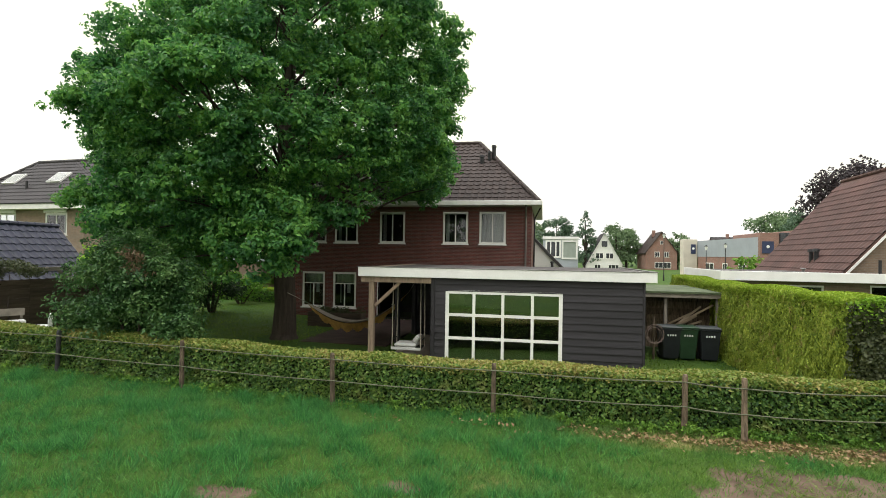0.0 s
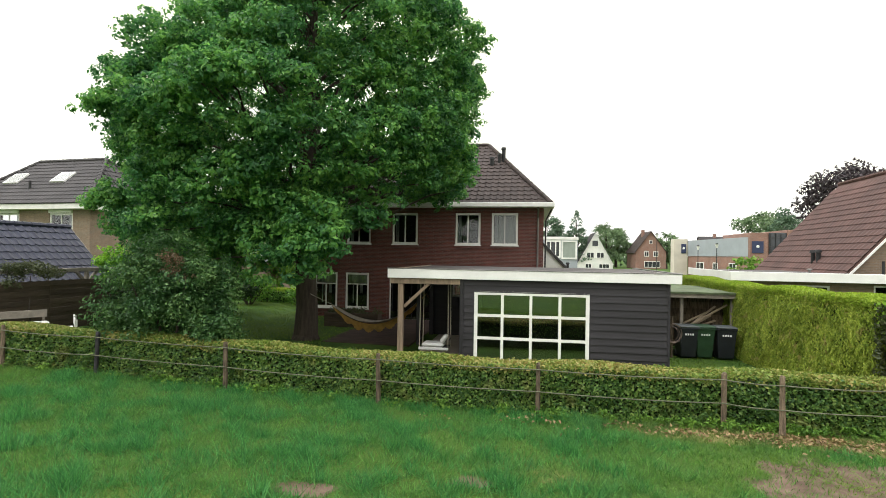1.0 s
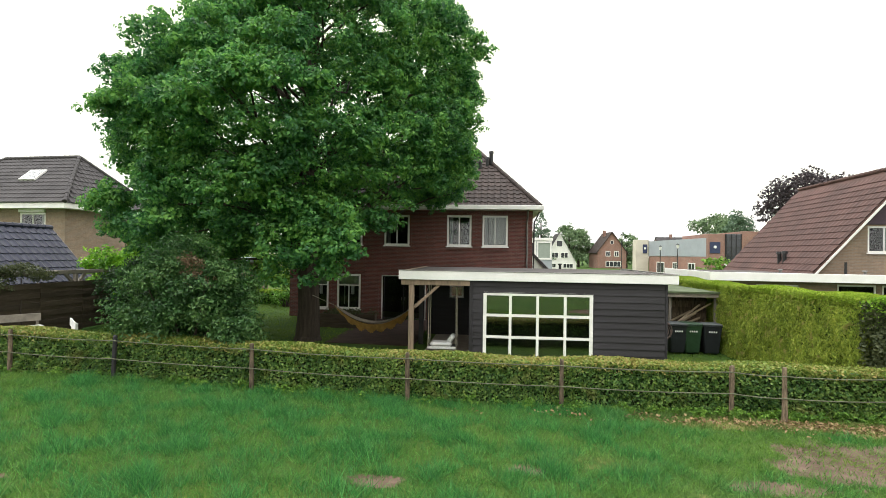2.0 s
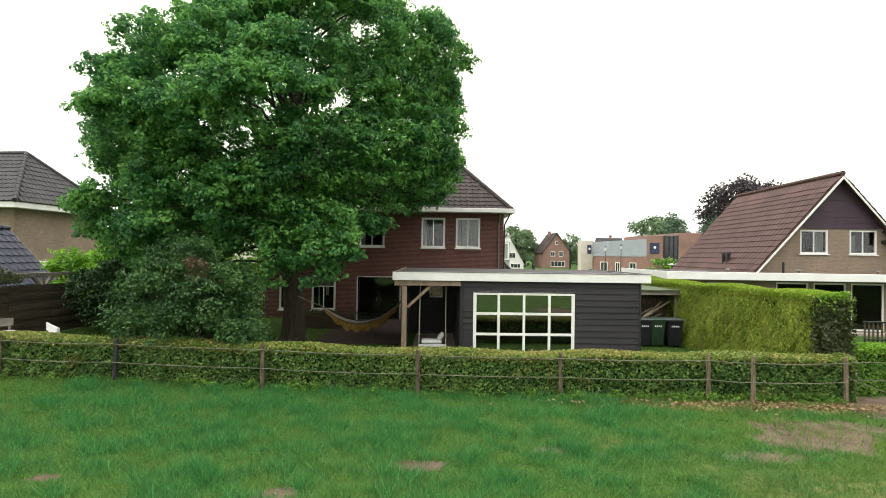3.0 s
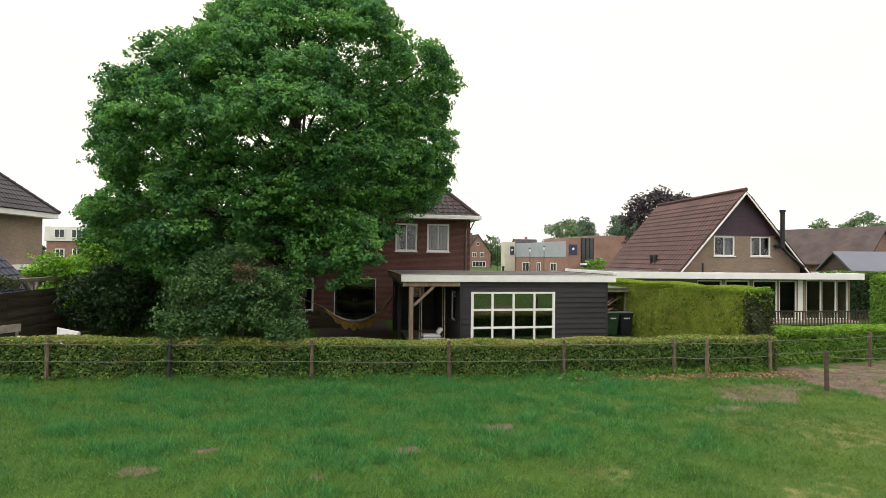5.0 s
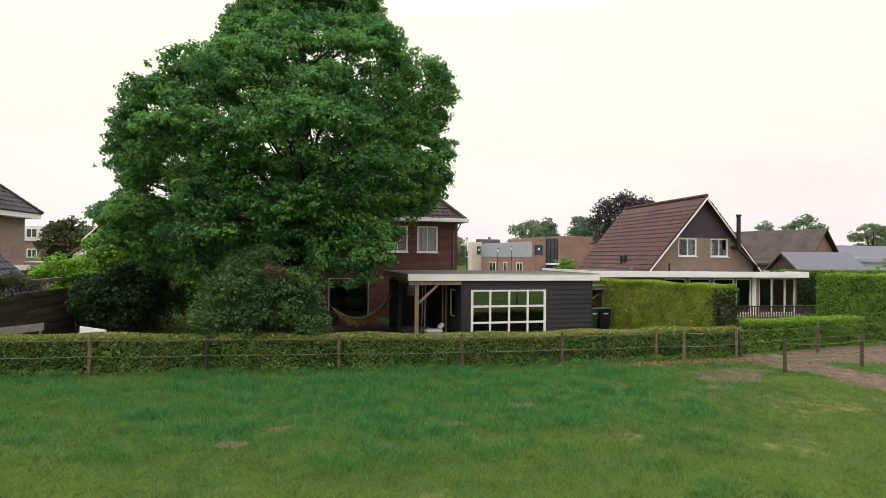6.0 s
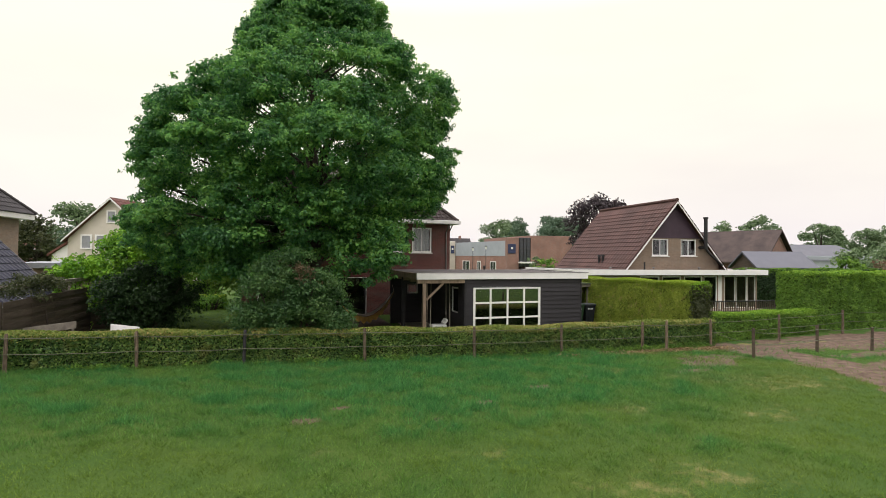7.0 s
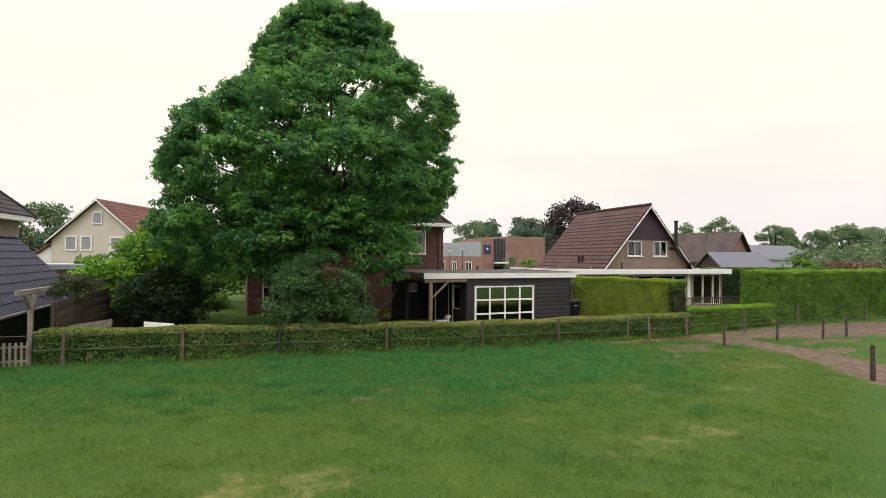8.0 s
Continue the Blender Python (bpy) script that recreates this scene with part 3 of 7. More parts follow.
def build_grass():
    rng = np.random.default_rng(5)
    n = 2000000
    x = rng.uniform(-30, 16, n)
    y = rng.uniform(-12, 11.0, n)
    # nearly half of it stands in tufts
    cx, cy = rng.uniform(-30, 16, 9500), rng.uniform(-12, 11.0, 9500)
    own = rng.integers(0, 9500, n)
    in_tuft = rng.random(n) < 0.45
    ox, oy = rng.normal(size=n) * 0.11, rng.normal(size=n) * 0.11
    x, y = np.where(in_tuft, cx[own] + ox, x), np.where(in_tuft, cy[own] + oy, y)
    # the meadow thins out beyond the walked side
    in_sight = np.clip((y - (-0.6 + 0.56 * (x + 0.94))) / 1.2, 0.05, 1) * np.clip((9 - x) / 5, 0.25, 1) * np.clip((x + 26) / 4, 0.2, 1)
    thin = rng.random(n) < in_sight * 0.8
    x, y, in_tuft, ox, oy = x[thin], y[thin], in_tuft[thin], ox[thin], oy[thin]
    n = len(x)
    keep = rng.random(n) > bareness(x, y) * (0.93 + 0.12 * wobble(x * 2.3, y * 2.3))
    keep &= rng.random(n) < np.clip(np.minimum.reduce([(x + 30) / 7, (16 - x) / 7, (y + 12) / 11]), 0, 1)
    keep &= y < 10.0 - 0.052 * (x + 1.8) + 0.1
    x, y, in_tuft, ox, oy = x[keep], y[keep], in_tuft[keep], ox[keep], oy[keep]
    n = len(x)
    lush = lushness(x, y)
    tuft = np.clip(wobble(x * 1.9, y * 1.9) + 0.3, 0, 1)
    tall = np.where(in_tuft, 1.55 - 4 * np.hypot(ox, oy), 0.95)
    hgt = (0.04 + 0.085 * lush * (0.5 + tuft) + 0.03 * rng.random(n)) * (0.6 + 0.7 * rng.random(n)) * np.clip(tall, 0.5, 1.75)
    hgt *= 1 - 0.55 * dryness(x, y)
    weeds = np.clip((wobble(x * 0.8 + 2, y * 1.1 + 1) - 0.2) / 0.3, 0, 1) * np.clip(lush * 1.6 - 0.2, 0, 1)
    hgt *= 0.85 + 0.45 * weeds
    edge = np.clip((y - (9.45 - 0.052 * (x + 1.8))) / 0.3, 0, 1)
    hgt += edge * 0.09 * rng.random(n) ** 2
    a = rng.uniform(0, math.tau, n)
    lean = rng.normal(size=(n, 2)) * 0.55 * hgt[:, None] + np.stack([ox, oy], 1) * np.where(in_tuft, 0.7, 0)[:, None]
    w = 0.0035 + 0.0045 * rng.random(n)
    z = gz(x) + 0.035 * wobble(x * 0.4, y * 0.5) - 0.01
    v = np.empty((n, 3, 3), np.float32)
    dx, dy = np.cos(a) * w, np.sin(a) * w
    v[:, 0] = np.stack([x - dx, y - dy, z], 1)
    v[:, 1] = np.stack([x + dx, y + dy, z], 1)
    v[:, 2] = np.stack([x + lean[:, 0], y + lean[:, 1], z + hgt], 1)
    ob = raw_mesh("grass", v.reshape(-1, 3), np.arange(3 * n), F_GRASS, kind="stuff")
    for name, f in (("lush", np.clip(lush * (0.60 + 0.50 * tuft) + 0.06 * in_tuft + 0.35 * weeds, 0, 1)), ("dry", np.clip(dryness(x, y) * (0.35 + 0.8 * rng.random(n)), 0, 0.9))):
        at = ob.data.attributes.new(name, "FLOAT", "POINT")
        at.data.foreach_set("value", np.repeat(f, 3).astype(np.float32))
    tagged(ob, "tall uncut meadow grass in uneven tufts", "grass")


build_grass()


def build_lawn():
    """Short grass between the hedge and the houses."""
    rng = np.random.default_rng(6)
    n = 70000
    x, y = rng.uniform(-18, 5, n), rng.uniform(11.3, 29, n)
    keep = ((x < -8.9) & (y < 29)) | ((x > 1.7) & (y < 17.6) & (x < 4.6))
    keep &= (wobble(x * 1.2, y * 1.2) > -0.5)
    x, y = x[keep], y[keep]
    n = len(x)
    h, a = 0.03 + 0.05 * rng.random(n), rng.uniform(0, math.tau, n)
    w = 0.006 + 0.006 * rng.random(n)
    z = gz(x) - 0.005
    lean = rng.normal(size=(n, 2)) * 0.02
    v = np.empty((n, 3, 3), np.float32)
    v[:, 0] = np.stack([x - np.cos(a) * w, y - np.sin(a) * w, z], 1)
    v[:, 1] = np.stack([x + np.cos(a) * w, y + np.sin(a) * w, z], 1)
    v[:, 2] = np.stack([x + lean[:, 0], y + lean[:, 1], z + h], 1)
    ob = raw_mesh("lawn", v.reshape(-1, 3), np.arange(3 * n), F_GRASS, kind="stuff")
    tagged(ob, "short mown lawn grass under the oak and beside the shed", "grass")


build_lawn()


def build_litter():
    rng = np.random.default_rng(15)
    n = 2400
    x = rng.uniform(-5, 5.2, n)
    y = 9.9 - 0.052 * (x + 1.8) - np.abs(rng.normal(size=n)) * 0.32
    keep = (wobble(x * 1.3, y * 2) > 0.15 - 0.09 * (x + 2)) & (rng.random(n) < np.clip(0.25 + 0.15 * (x + 2), 0.1, 1))
    x, y = x[keep], y[keep]
    p = np.stack([x, y, 0.03 + 0.05 * rng.random(len(x))], 1)
    ob = leaf_mesh("fallen_leaves", p, np.tile((0, 0, 1.0), (len(x), 1)), 0.07, 0.6, F_LITTER, 16, None, 0.5, kind="stuff")
    tagged(ob, "dry ochre leaves fallen along the foot of the hedge", "leaf litter")


build_litter()

# ---- fence of old posts and two lines of tape ----
POSTS = [(-18.3, 10.85), (-15.15, 10.72), (-12.3, 10.55), (-8.72, 10.28), (-5.1, 10.06), (-1.84, 10.0), (1.54, 9.95), (2.43, 9.7), (4.65, 9.82)]


def fence_post(parent, x, y, h, r, seed, label="", name="post", wood=None):
    rnd = random.Random(seed)
    bm = bmesh.new()
    z0 = float(gz(x)) - 0.15
    lx, ly = rnd.uniform(-0.03, 0.03), rnd.uniform(-0.02, 0.02)
    pts = [(x + lx * k, y + ly * k, z0 + (h + 0.15) * k) for k in (0, 0.3, 0.65, 0.97, 1.0)]
    tube(bm, pts, [r * 1.1, r, r * 0.95, r * 0.92, r * 0.7], 9)
    for v in bm.verts:
        v.co.x += rnd.uniform(-0.006, 0.006)
        v.co.y += rnd.uniform(-0.006, 0.006)
    return part(name, bm, wood or M_OLDPOST, parent, label)


def tape(parent, a, b, sag, name="fence_tape", r=0.0105):
    bm = bmesh.new()
    pts = []
    for k in range(9):
        s = k / 8
        p = Vector(a).lerp(Vector(b), s)
        p.z -= sag * 4 * s * (1 - s)
        pts.append(p)
    tube(bm, pts, [r] * 9, 6)
    return part(name, bm, M_TAPE, parent)


def build_fence():
    f = thing("field_fence", pose(0, 0, 0), "old wooden posts joined by two sagging tapes beside the hedge", "fence")
    for i, (x, y) in enumerate(POSTS):
        fence_post(f, x, y, 1.05 if i != 7 else 1.1, 0.05, i, "dark stained post" if i == 2 else "", wood=M_BLACKWOOD if i == 2 else None)
    for i, ((ax, ay), (bx, by)) in enumerate(zip(POSTS, POSTS[1:])):
        for z in (0.5, 0.93):
            tape(f, (ax, ay - 0.065, z + float(gz(ax))), (bx, by - 0.065, z + float(gz(bx))), 0.02 + 0.01 * (i % 2))
    for z in (0.5, 0.93):
        tape(f, (-21.5, 10.95, z + 0.2), (-18.3, 10.785, z + 0.18), 0.02)
    g = thing("paddock_fence", pose(0, 0, 0), "dark short posts with slack tapes along the dirt track", "fence")
    row = [(4.45, 7.78), (7.6, 7.85), (10.2, 7.65), (11.9, 7.7), (17.5, 7.9)]
    for i, (x, y) in enumerate(row):
        fence_post(g, x, y, 1.0 if i in (0, 1, 3) else 0.85, 0.055, 40 + i, wood=M_FENCEBOARD)
    fence_post(g, 3.42, 2.03, 1.0, 0.065, 47, wood=M_FENCEBOARD)
    for a, b in zip(row, row[1:]):
        for z in (0.45, 0.85):
            tape(g, (a[0], a[1] - 0.07, z), (b[0], b[1] - 0.07, z), 0.07)
    h = thing("lane_fence", pose(0, 0, 0), "grey wooden posts and thin tapes in front of a clipped hedge", "fence")
    far = [(4.65, 9.82), (8.65, 10.2), (13.5, 10.95), (19.5, 11.2)]
    for i, (x, y) in enumerate(far[1:]):
        fence_post(h, x, y, 1.1, 0.05, 60 + i)
    for a, b in zip(far, far[1:]):
        for z in (0.55, 0.95):
            tape(h, (a[0] + 0.05, a[1] - 0.06, z), (b[0], b[1] - 0.06, z), 0.03, r=0.009)
    gate = [(4.72, 9.72, 0.55), (6.0, 8.9, 0.12), (7.6, 7.9, 0.45)]
    for a, b in zip(gate, gate[1:]):
        tape(g, a, b, 0.03)


build_fence()


# ---- hedges ----
def hedge(name, label, line, width, height, leaf, top_leaf, size, per_m2, seed, rough=0.06, top_share=0.12, aspect=0.6, jitter=0.6, sides=(1, 1), hang=0.0):
    """A clipped hedge along a line: a solid core, coloured dark as its shaded inside, under a skin of leaves, with top
    shoots coloured lighter as if lit. height: one value or one for each point.
    """
    t = thing(name, pose(0, 0, 0), label, "hedge")
    rng = np.random.default_rng(seed)
    hs = height if isinstance(height, (list, tuple)) else [height] * len(line)
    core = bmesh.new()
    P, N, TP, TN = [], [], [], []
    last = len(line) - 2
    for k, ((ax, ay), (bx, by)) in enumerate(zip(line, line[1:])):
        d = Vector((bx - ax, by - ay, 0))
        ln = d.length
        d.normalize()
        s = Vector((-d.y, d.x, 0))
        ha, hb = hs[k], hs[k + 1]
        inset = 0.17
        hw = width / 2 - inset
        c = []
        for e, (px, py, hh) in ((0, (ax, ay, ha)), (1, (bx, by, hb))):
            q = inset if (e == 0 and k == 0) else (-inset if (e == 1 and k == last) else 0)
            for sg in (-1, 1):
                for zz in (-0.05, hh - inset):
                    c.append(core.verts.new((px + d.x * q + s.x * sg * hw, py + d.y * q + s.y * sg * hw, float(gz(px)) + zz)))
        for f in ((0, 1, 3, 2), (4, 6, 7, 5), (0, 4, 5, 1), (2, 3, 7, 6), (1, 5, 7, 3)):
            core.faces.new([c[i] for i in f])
        D, S = np.array(d), np.array(s)
        A = np.array([ax, ay, 0.0])

        def along(n):
            u = rng.random(n)
            return u, ha + (hb - ha) * u

        for sg in (-1, 1):
            n = int(ln * (ha + hb) / 2 * per_m2 * sides[(sg + 1) // 2])
            u, hh = along(n)
            z = rng.random(n) * hh
            off = width / 2 * (1 - 0.10 * (z / hh) ** 3) + 0.02 - 0.13 * rng.random(n) ** 1.6
            off += 0.05 * wobble(u * ln * 4.0 + seed, z * 4.5)
            lump = rough * 1.2 * np.sin(u * ln * 2.1 + 3 * z + seed) + rough * 0.7 * np.sin(u * ln * 5.3 - 4 * z)
            x0 = A + D * (u * ln)[:, None] + S * (sg * off)[:, None]
            x0 += S * (sg * lump * 0.3)[:, None]
            x0[:, 2] = z + gz(x0[:, 0])
            P.append(x0)
            N.append(np.broadcast_to(S * sg + np.array([0, 0, 0.45]), x0.shape))
        n = int(ln * width * per_m2 * 1.2)
        u, hh = along(n)
        o = (rng.random(n) - 0.5) * width
        x0 = A + D * (u * ln)[:, None] + S * o[:, None]
        x0[:, 2] = hh + gz(x0[:, 0]) + 0.03 - 0.13 * rng.random(n) ** 1.5 + rough * 0.35 * np.sin(u * ln * 1.9) - 0.08 * (abs(o) / (width / 2)) ** 4
        TP.append(x0)
        TN.append(np.broadcast_to(np.array([0, 0, 1.0]), x0.shape))
        for end, px, py, hh, ok in ((-1, ax, ay, ha, k == 0), (1, bx, by, hb, k == last)):
            if ok:
                n = int(width * hh * per_m2)
                z = rng.random(n) * hh
                x0 = np.array([px, py, 0.0]) + S * ((rng.random(n) - 0.5) * width)[:, None] + D * (end * rough * (rng.random(n) - 0.6))[:, None]
                x0[:, 2] = z + gz(x0[:, 0])
                P.append(x0)
                N.append(np.broadcast_to(D * end + np.array([0, 0, 0.45]), x0.shape))
    P, N, TP, TN = (np.concatenate(q) for q in (P, N, TP, TN))
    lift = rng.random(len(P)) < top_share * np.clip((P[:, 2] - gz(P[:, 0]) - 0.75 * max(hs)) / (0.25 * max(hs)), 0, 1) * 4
    # the block's dark colour stands in for shade between the leaves
    part("core", core, M_SOIL, t, "solid core coloured dark as the hedge's shaded inside")
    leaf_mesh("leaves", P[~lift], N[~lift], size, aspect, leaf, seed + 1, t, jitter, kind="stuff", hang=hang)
    # top leaves and some upper side leaves take the lighter, lit colour
    leaf_mesh("lit_top_growth", np.concatenate([TP, P[lift]]), np.concatenate([TN, N[lift]]), size * 0.95, aspect, top_leaf, seed + 2, t, 0.8, kind="stuff")
    return t


hedge("beech_hedge", "low clipped beech hedge behind the fence, its yellowish top shoots coloured as lit",
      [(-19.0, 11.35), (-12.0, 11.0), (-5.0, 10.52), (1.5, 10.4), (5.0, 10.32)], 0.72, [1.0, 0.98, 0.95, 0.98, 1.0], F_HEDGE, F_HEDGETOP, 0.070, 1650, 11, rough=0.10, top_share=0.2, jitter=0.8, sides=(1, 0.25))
def build_hedge_foot():
    """Low leafy growth along the foot of the beech hedge."""
    rng = np.random.default_rng(33)
    C, R = [], []
    for k in range(330):
        x = rng.uniform(-17, 4.6)
        if rng.random() > 0.35 + 0.6 * np.clip((x + 4) / 6, 0, 1):
            continue
        y = float(np.interp(x, [-19.0, -12.0, -5.0, 1.5, 5.0], [11.35, 11.0, 10.52, 10.4, 10.32])) - 0.40 - 0.16 * rng.random()
        r = rng.uniform(0.08, 0.17)
        C.append((x, y, float(gz(x)) + 0.5 * r))
        R.append(r)
    P, N = clump_points(rng, C, R, 2400, 0.8, 6, 0.05)
    P[:, 2] = np.maximum(P[:, 2], gz(P[:, 0]) + 0.01)
    ob = leaf_mesh("weeds", P, N, 0.065, 0.5, F_GREENHEDGE, 34, None, 0.7, kind="stuff")
    tagged(ob, "low green weeds along the foot of the hedge", "weeds")


build_hedge_foot()
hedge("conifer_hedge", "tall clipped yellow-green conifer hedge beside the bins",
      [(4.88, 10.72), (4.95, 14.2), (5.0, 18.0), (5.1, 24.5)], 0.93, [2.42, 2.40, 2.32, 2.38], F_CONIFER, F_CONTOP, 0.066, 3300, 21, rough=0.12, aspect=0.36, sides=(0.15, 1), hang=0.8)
# a thin separate layer of darker leaves covers the hedge's near end
hedge("hedge_end_layer", "thin layer of darker green leaves over the end of the conifer hedge", [(4.56, 10.68), (5.38, 10.68)], 0.24, 2.36, F_IVY, F_GREENTOP, 0.075, 1900, 23, rough=0.3, aspect=0.7, jitter=0.9)
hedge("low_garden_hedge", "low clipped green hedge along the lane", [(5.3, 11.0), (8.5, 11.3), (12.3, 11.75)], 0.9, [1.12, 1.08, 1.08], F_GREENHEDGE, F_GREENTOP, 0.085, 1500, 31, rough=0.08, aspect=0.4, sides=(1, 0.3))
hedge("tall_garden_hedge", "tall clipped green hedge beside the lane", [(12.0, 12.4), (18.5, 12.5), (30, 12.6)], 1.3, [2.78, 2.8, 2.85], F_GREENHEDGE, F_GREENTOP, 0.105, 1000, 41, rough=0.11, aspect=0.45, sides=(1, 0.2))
hedge("back_garden_hedge", "clipped green hedge behind the neighbouring garden", [(19.5, 22.0), (27, 21.4), (40, 21)], 1.0, 2.7, F_SHADEDGREEN, F_GREENHEDGE, 0.15, 300, 43, rough=0.1, aspect=0.5)
hedge("side_garden_hedge", "low clipped hedge at the back of the lawn", [(-24, 29.0), (-14.2, 28.2)], 0.9, 0.8, F_BUSH, F_CONTOP, 0.12, 300, 45)


# ---- black timber shed with an open porch ----
SY = 14.12


def build_shed():
    s = thing("garden_shed", pose(0, 0, 0), "black weatherboarded garden shed with white roof trim and open porch", "shed")
    x0, x1, yb, zt = -3.95, 1.58, 19.6, 2.46
    wx0, wx1, wz0, wz1 = -3.50, -0.47, 0.22, 2.11
    wall = part("front_wall", turned(wall_bm(x0, x1, 0, zt, 0.1, [(wx0, wx1, wz0, wz1)]), pose(0, SY, 0)), M_BLACKWOOD, s)

    def board(parent, a, b, z, h, m, n=[0]):
        bm = bmesh.new()
        o = 0.004 * ((n[0] * 7) % 5 - 2) / 2
        vs = [bm.verts.new(p) for p in ((a, -0.004, z + h), (b, -0.004, z + h), (b, -0.034, z + o), (a, -0.034, z + o), (a, -0.001, z + o), (b, -0.001, z + o))]
        for f in ((0, 3, 2, 1), (3, 4, 5, 2), (0, 4, 3), (1, 2, 5)):
            bm.faces.new([vs[i] for i in f])
        n[0] += 1
        part("board", turned(bm, m), M_BLACKWOOD, parent)

    h = 0.19
    m = pose(0, SY, 0)
    for k in range(13):
        z = 0.02 + k * h
        top = min(z + h + 0.012, zt)
        if z + h * 0.5 < wz0 or z > wz1 - 0.02:
            board(wall, x0 + 0.1, x1, z, top - z, m)
        else:
            board(wall, x0 + 0.1, wx0 - 0.06, z, top - z, m)
            board(wall, wx1 + 0.06, x1, z, top - z, m)
    part("corner_board", soft_box(x0 - 0.01, x0 + 0.1, SY - 0.05, SY - 0.001, 0, zt), M_BLACKWOOD, wall)
    part("corner_board", soft_box(x1 + 0.002, x1 + 0.06, SY - 0.045, SY + 0.1, 0, zt), M_BLACKWOOD, wall)
    right = part("side_wall", turned(wall_bm(SY + 0.1, yb, 0, zt, 0.1), pose(x1, 0, 0, 0, 0, 90)), M_BLACKWOOD, s)
    for k in range(13):
        z = 0.02 + k * h
        board(right, SY + 0.1, yb, z, min(h + 0.012, zt - z), pose(x1, 0, 0, 0, 0, 90))
    left_m = Matrix(((0, 1, 0, x0), (-1, 0, 0, 0), (0, 0, 1, 0), (0, 0, 0, 1)))
    left = part("porch_wall", turned(wall_bm(-yb, -SY - 0.1, 0, zt, 0.1, [(-15.75, -14.85, 0.95, 2.08)]), left_m), M_BLACKWOOD, s)
    window(left, -15.75, -14.85, 0.95, 2.08, left_m, bars=(), sill=False)
    for k in range(13):
        z = 0.02 + k * h
        for a, b in ((-yb, -15.8), (-14.8, -SY - 0.1)) if 0.85 < z < 2.1 else ((-yb, -SY - 0.1),):
            board(left, a, b, z, min(h + 0.012, zt - z), left_m)
    back = part("back_wall", turned(wall_bm(-5.85, x1, 0, zt, 0.1, [(-4.98, -4.42, 1.5, 2.0)]), pose(0, yb, 0)), M_BLACKWOOD, s)
    window(back, -4.98, -4.42, 1.5, 2.0, pose(0, yb, 0), bars=(), sill=False)
    part("floor_slab", soft_box(-5.9, x1 - 0.1, SY + 0.1, yb, -0.05, 0.03), M_PAVE, s)
    part("roof_deck", soft_box(-5.98, 1.84, SY - 0.1, 20.4, zt + 0.002, 2.70, 0.01), M_FELT, s)
    for a, b in ((-5.98, 1.84),):
        bm = soft_box(-6.04, 1.90, SY - 0.15, SY - 0.102, 2.465, 2.725, 0.008)
        part("front_fascia", bm, M_FASCIA, s, "white painted front fascia")
        part("right_fascia", soft_box(1.842, 1.90, SY - 0.1, 20.42, 2.47, 2.722, 0.008), M_FASCIA, s)
        part("left_fascia", soft_box(-6.04, -5.982, SY - 0.1, 20.42, 2.47, 2.722, 0.008), M_TIMBER, s)
        part("edge_strip", soft_box(-6.06, 1.92, SY - 0.165, SY - 0.07, 2.727, 2.75, 0.006), M_ZINC, s)
        part("edge_strip", soft_box(1.83, 1.92, SY - 0.066, 20.43, 2.725, 2.75, 0.006), M_ZINC, s)
    w = window(wall, wx0 - 0.05, wx1 + 0.05, wz0 - 0.05, wz1 + 0.03, pose(0, SY - 0.06, 0), bars=(0.25, 0.5, 0.75), rails=(0.34, 0.66), depth=0.07, width=0.095, glass=M_SHEDGLASS, sill=False, bar=0.8)
    w["label"] = "large white window of four by three panes"
    part("porch_post", soft_box(-5.75, -5.60, SY - 0.06, SY + 0.10, 0.0, 2.30), M_TIMBER, s, "pale timber porch post")
    part("porch_beam", soft_box(-5.98, x0 - 0.005, SY - 0.07, SY + 0.12, 2.302, 2.46), M_TIMBER, s)
    bm = bmesh.new()
    box(bm, -0.042, 0.042, -0.045, 0.045, 0, 0.98, pose(-5.58, SY + 0.03, 1.64, 0, 47, 0))
    part("brace", bm, M_TIMBER, s)
    part("porch_post", soft_box(-5.86, -5.70, 17.1, 17.26, 0.0, 2.46), M_BLACKWOOD, s)
    part("porch_post", soft_box(-5.86, -5.70, 19.42, 19.58, 0.0, 2.46), M_BLACKWOOD, s)
    for k in range(4):
        y = 15.2 + 1.25 * k
        part("rafter", soft_box(-5.97, x0 - 0.005, y, y + 0.07, 2.32, 2.458), M_TIMBER, s)
    bm = bmesh.new()
    rod(bm, (-0.6, 20.0, 2.70), (-0.6, 20.0, 2.86), 0.05, 0.05, 10)
    rod(bm, (-0.6, 20.0, 2.861), (-0.6, 20.0, 2.92), 0.08, 0.06, 10)
    part("roof_vent", bm, M_BLACKMETAL, s)


build_shed()


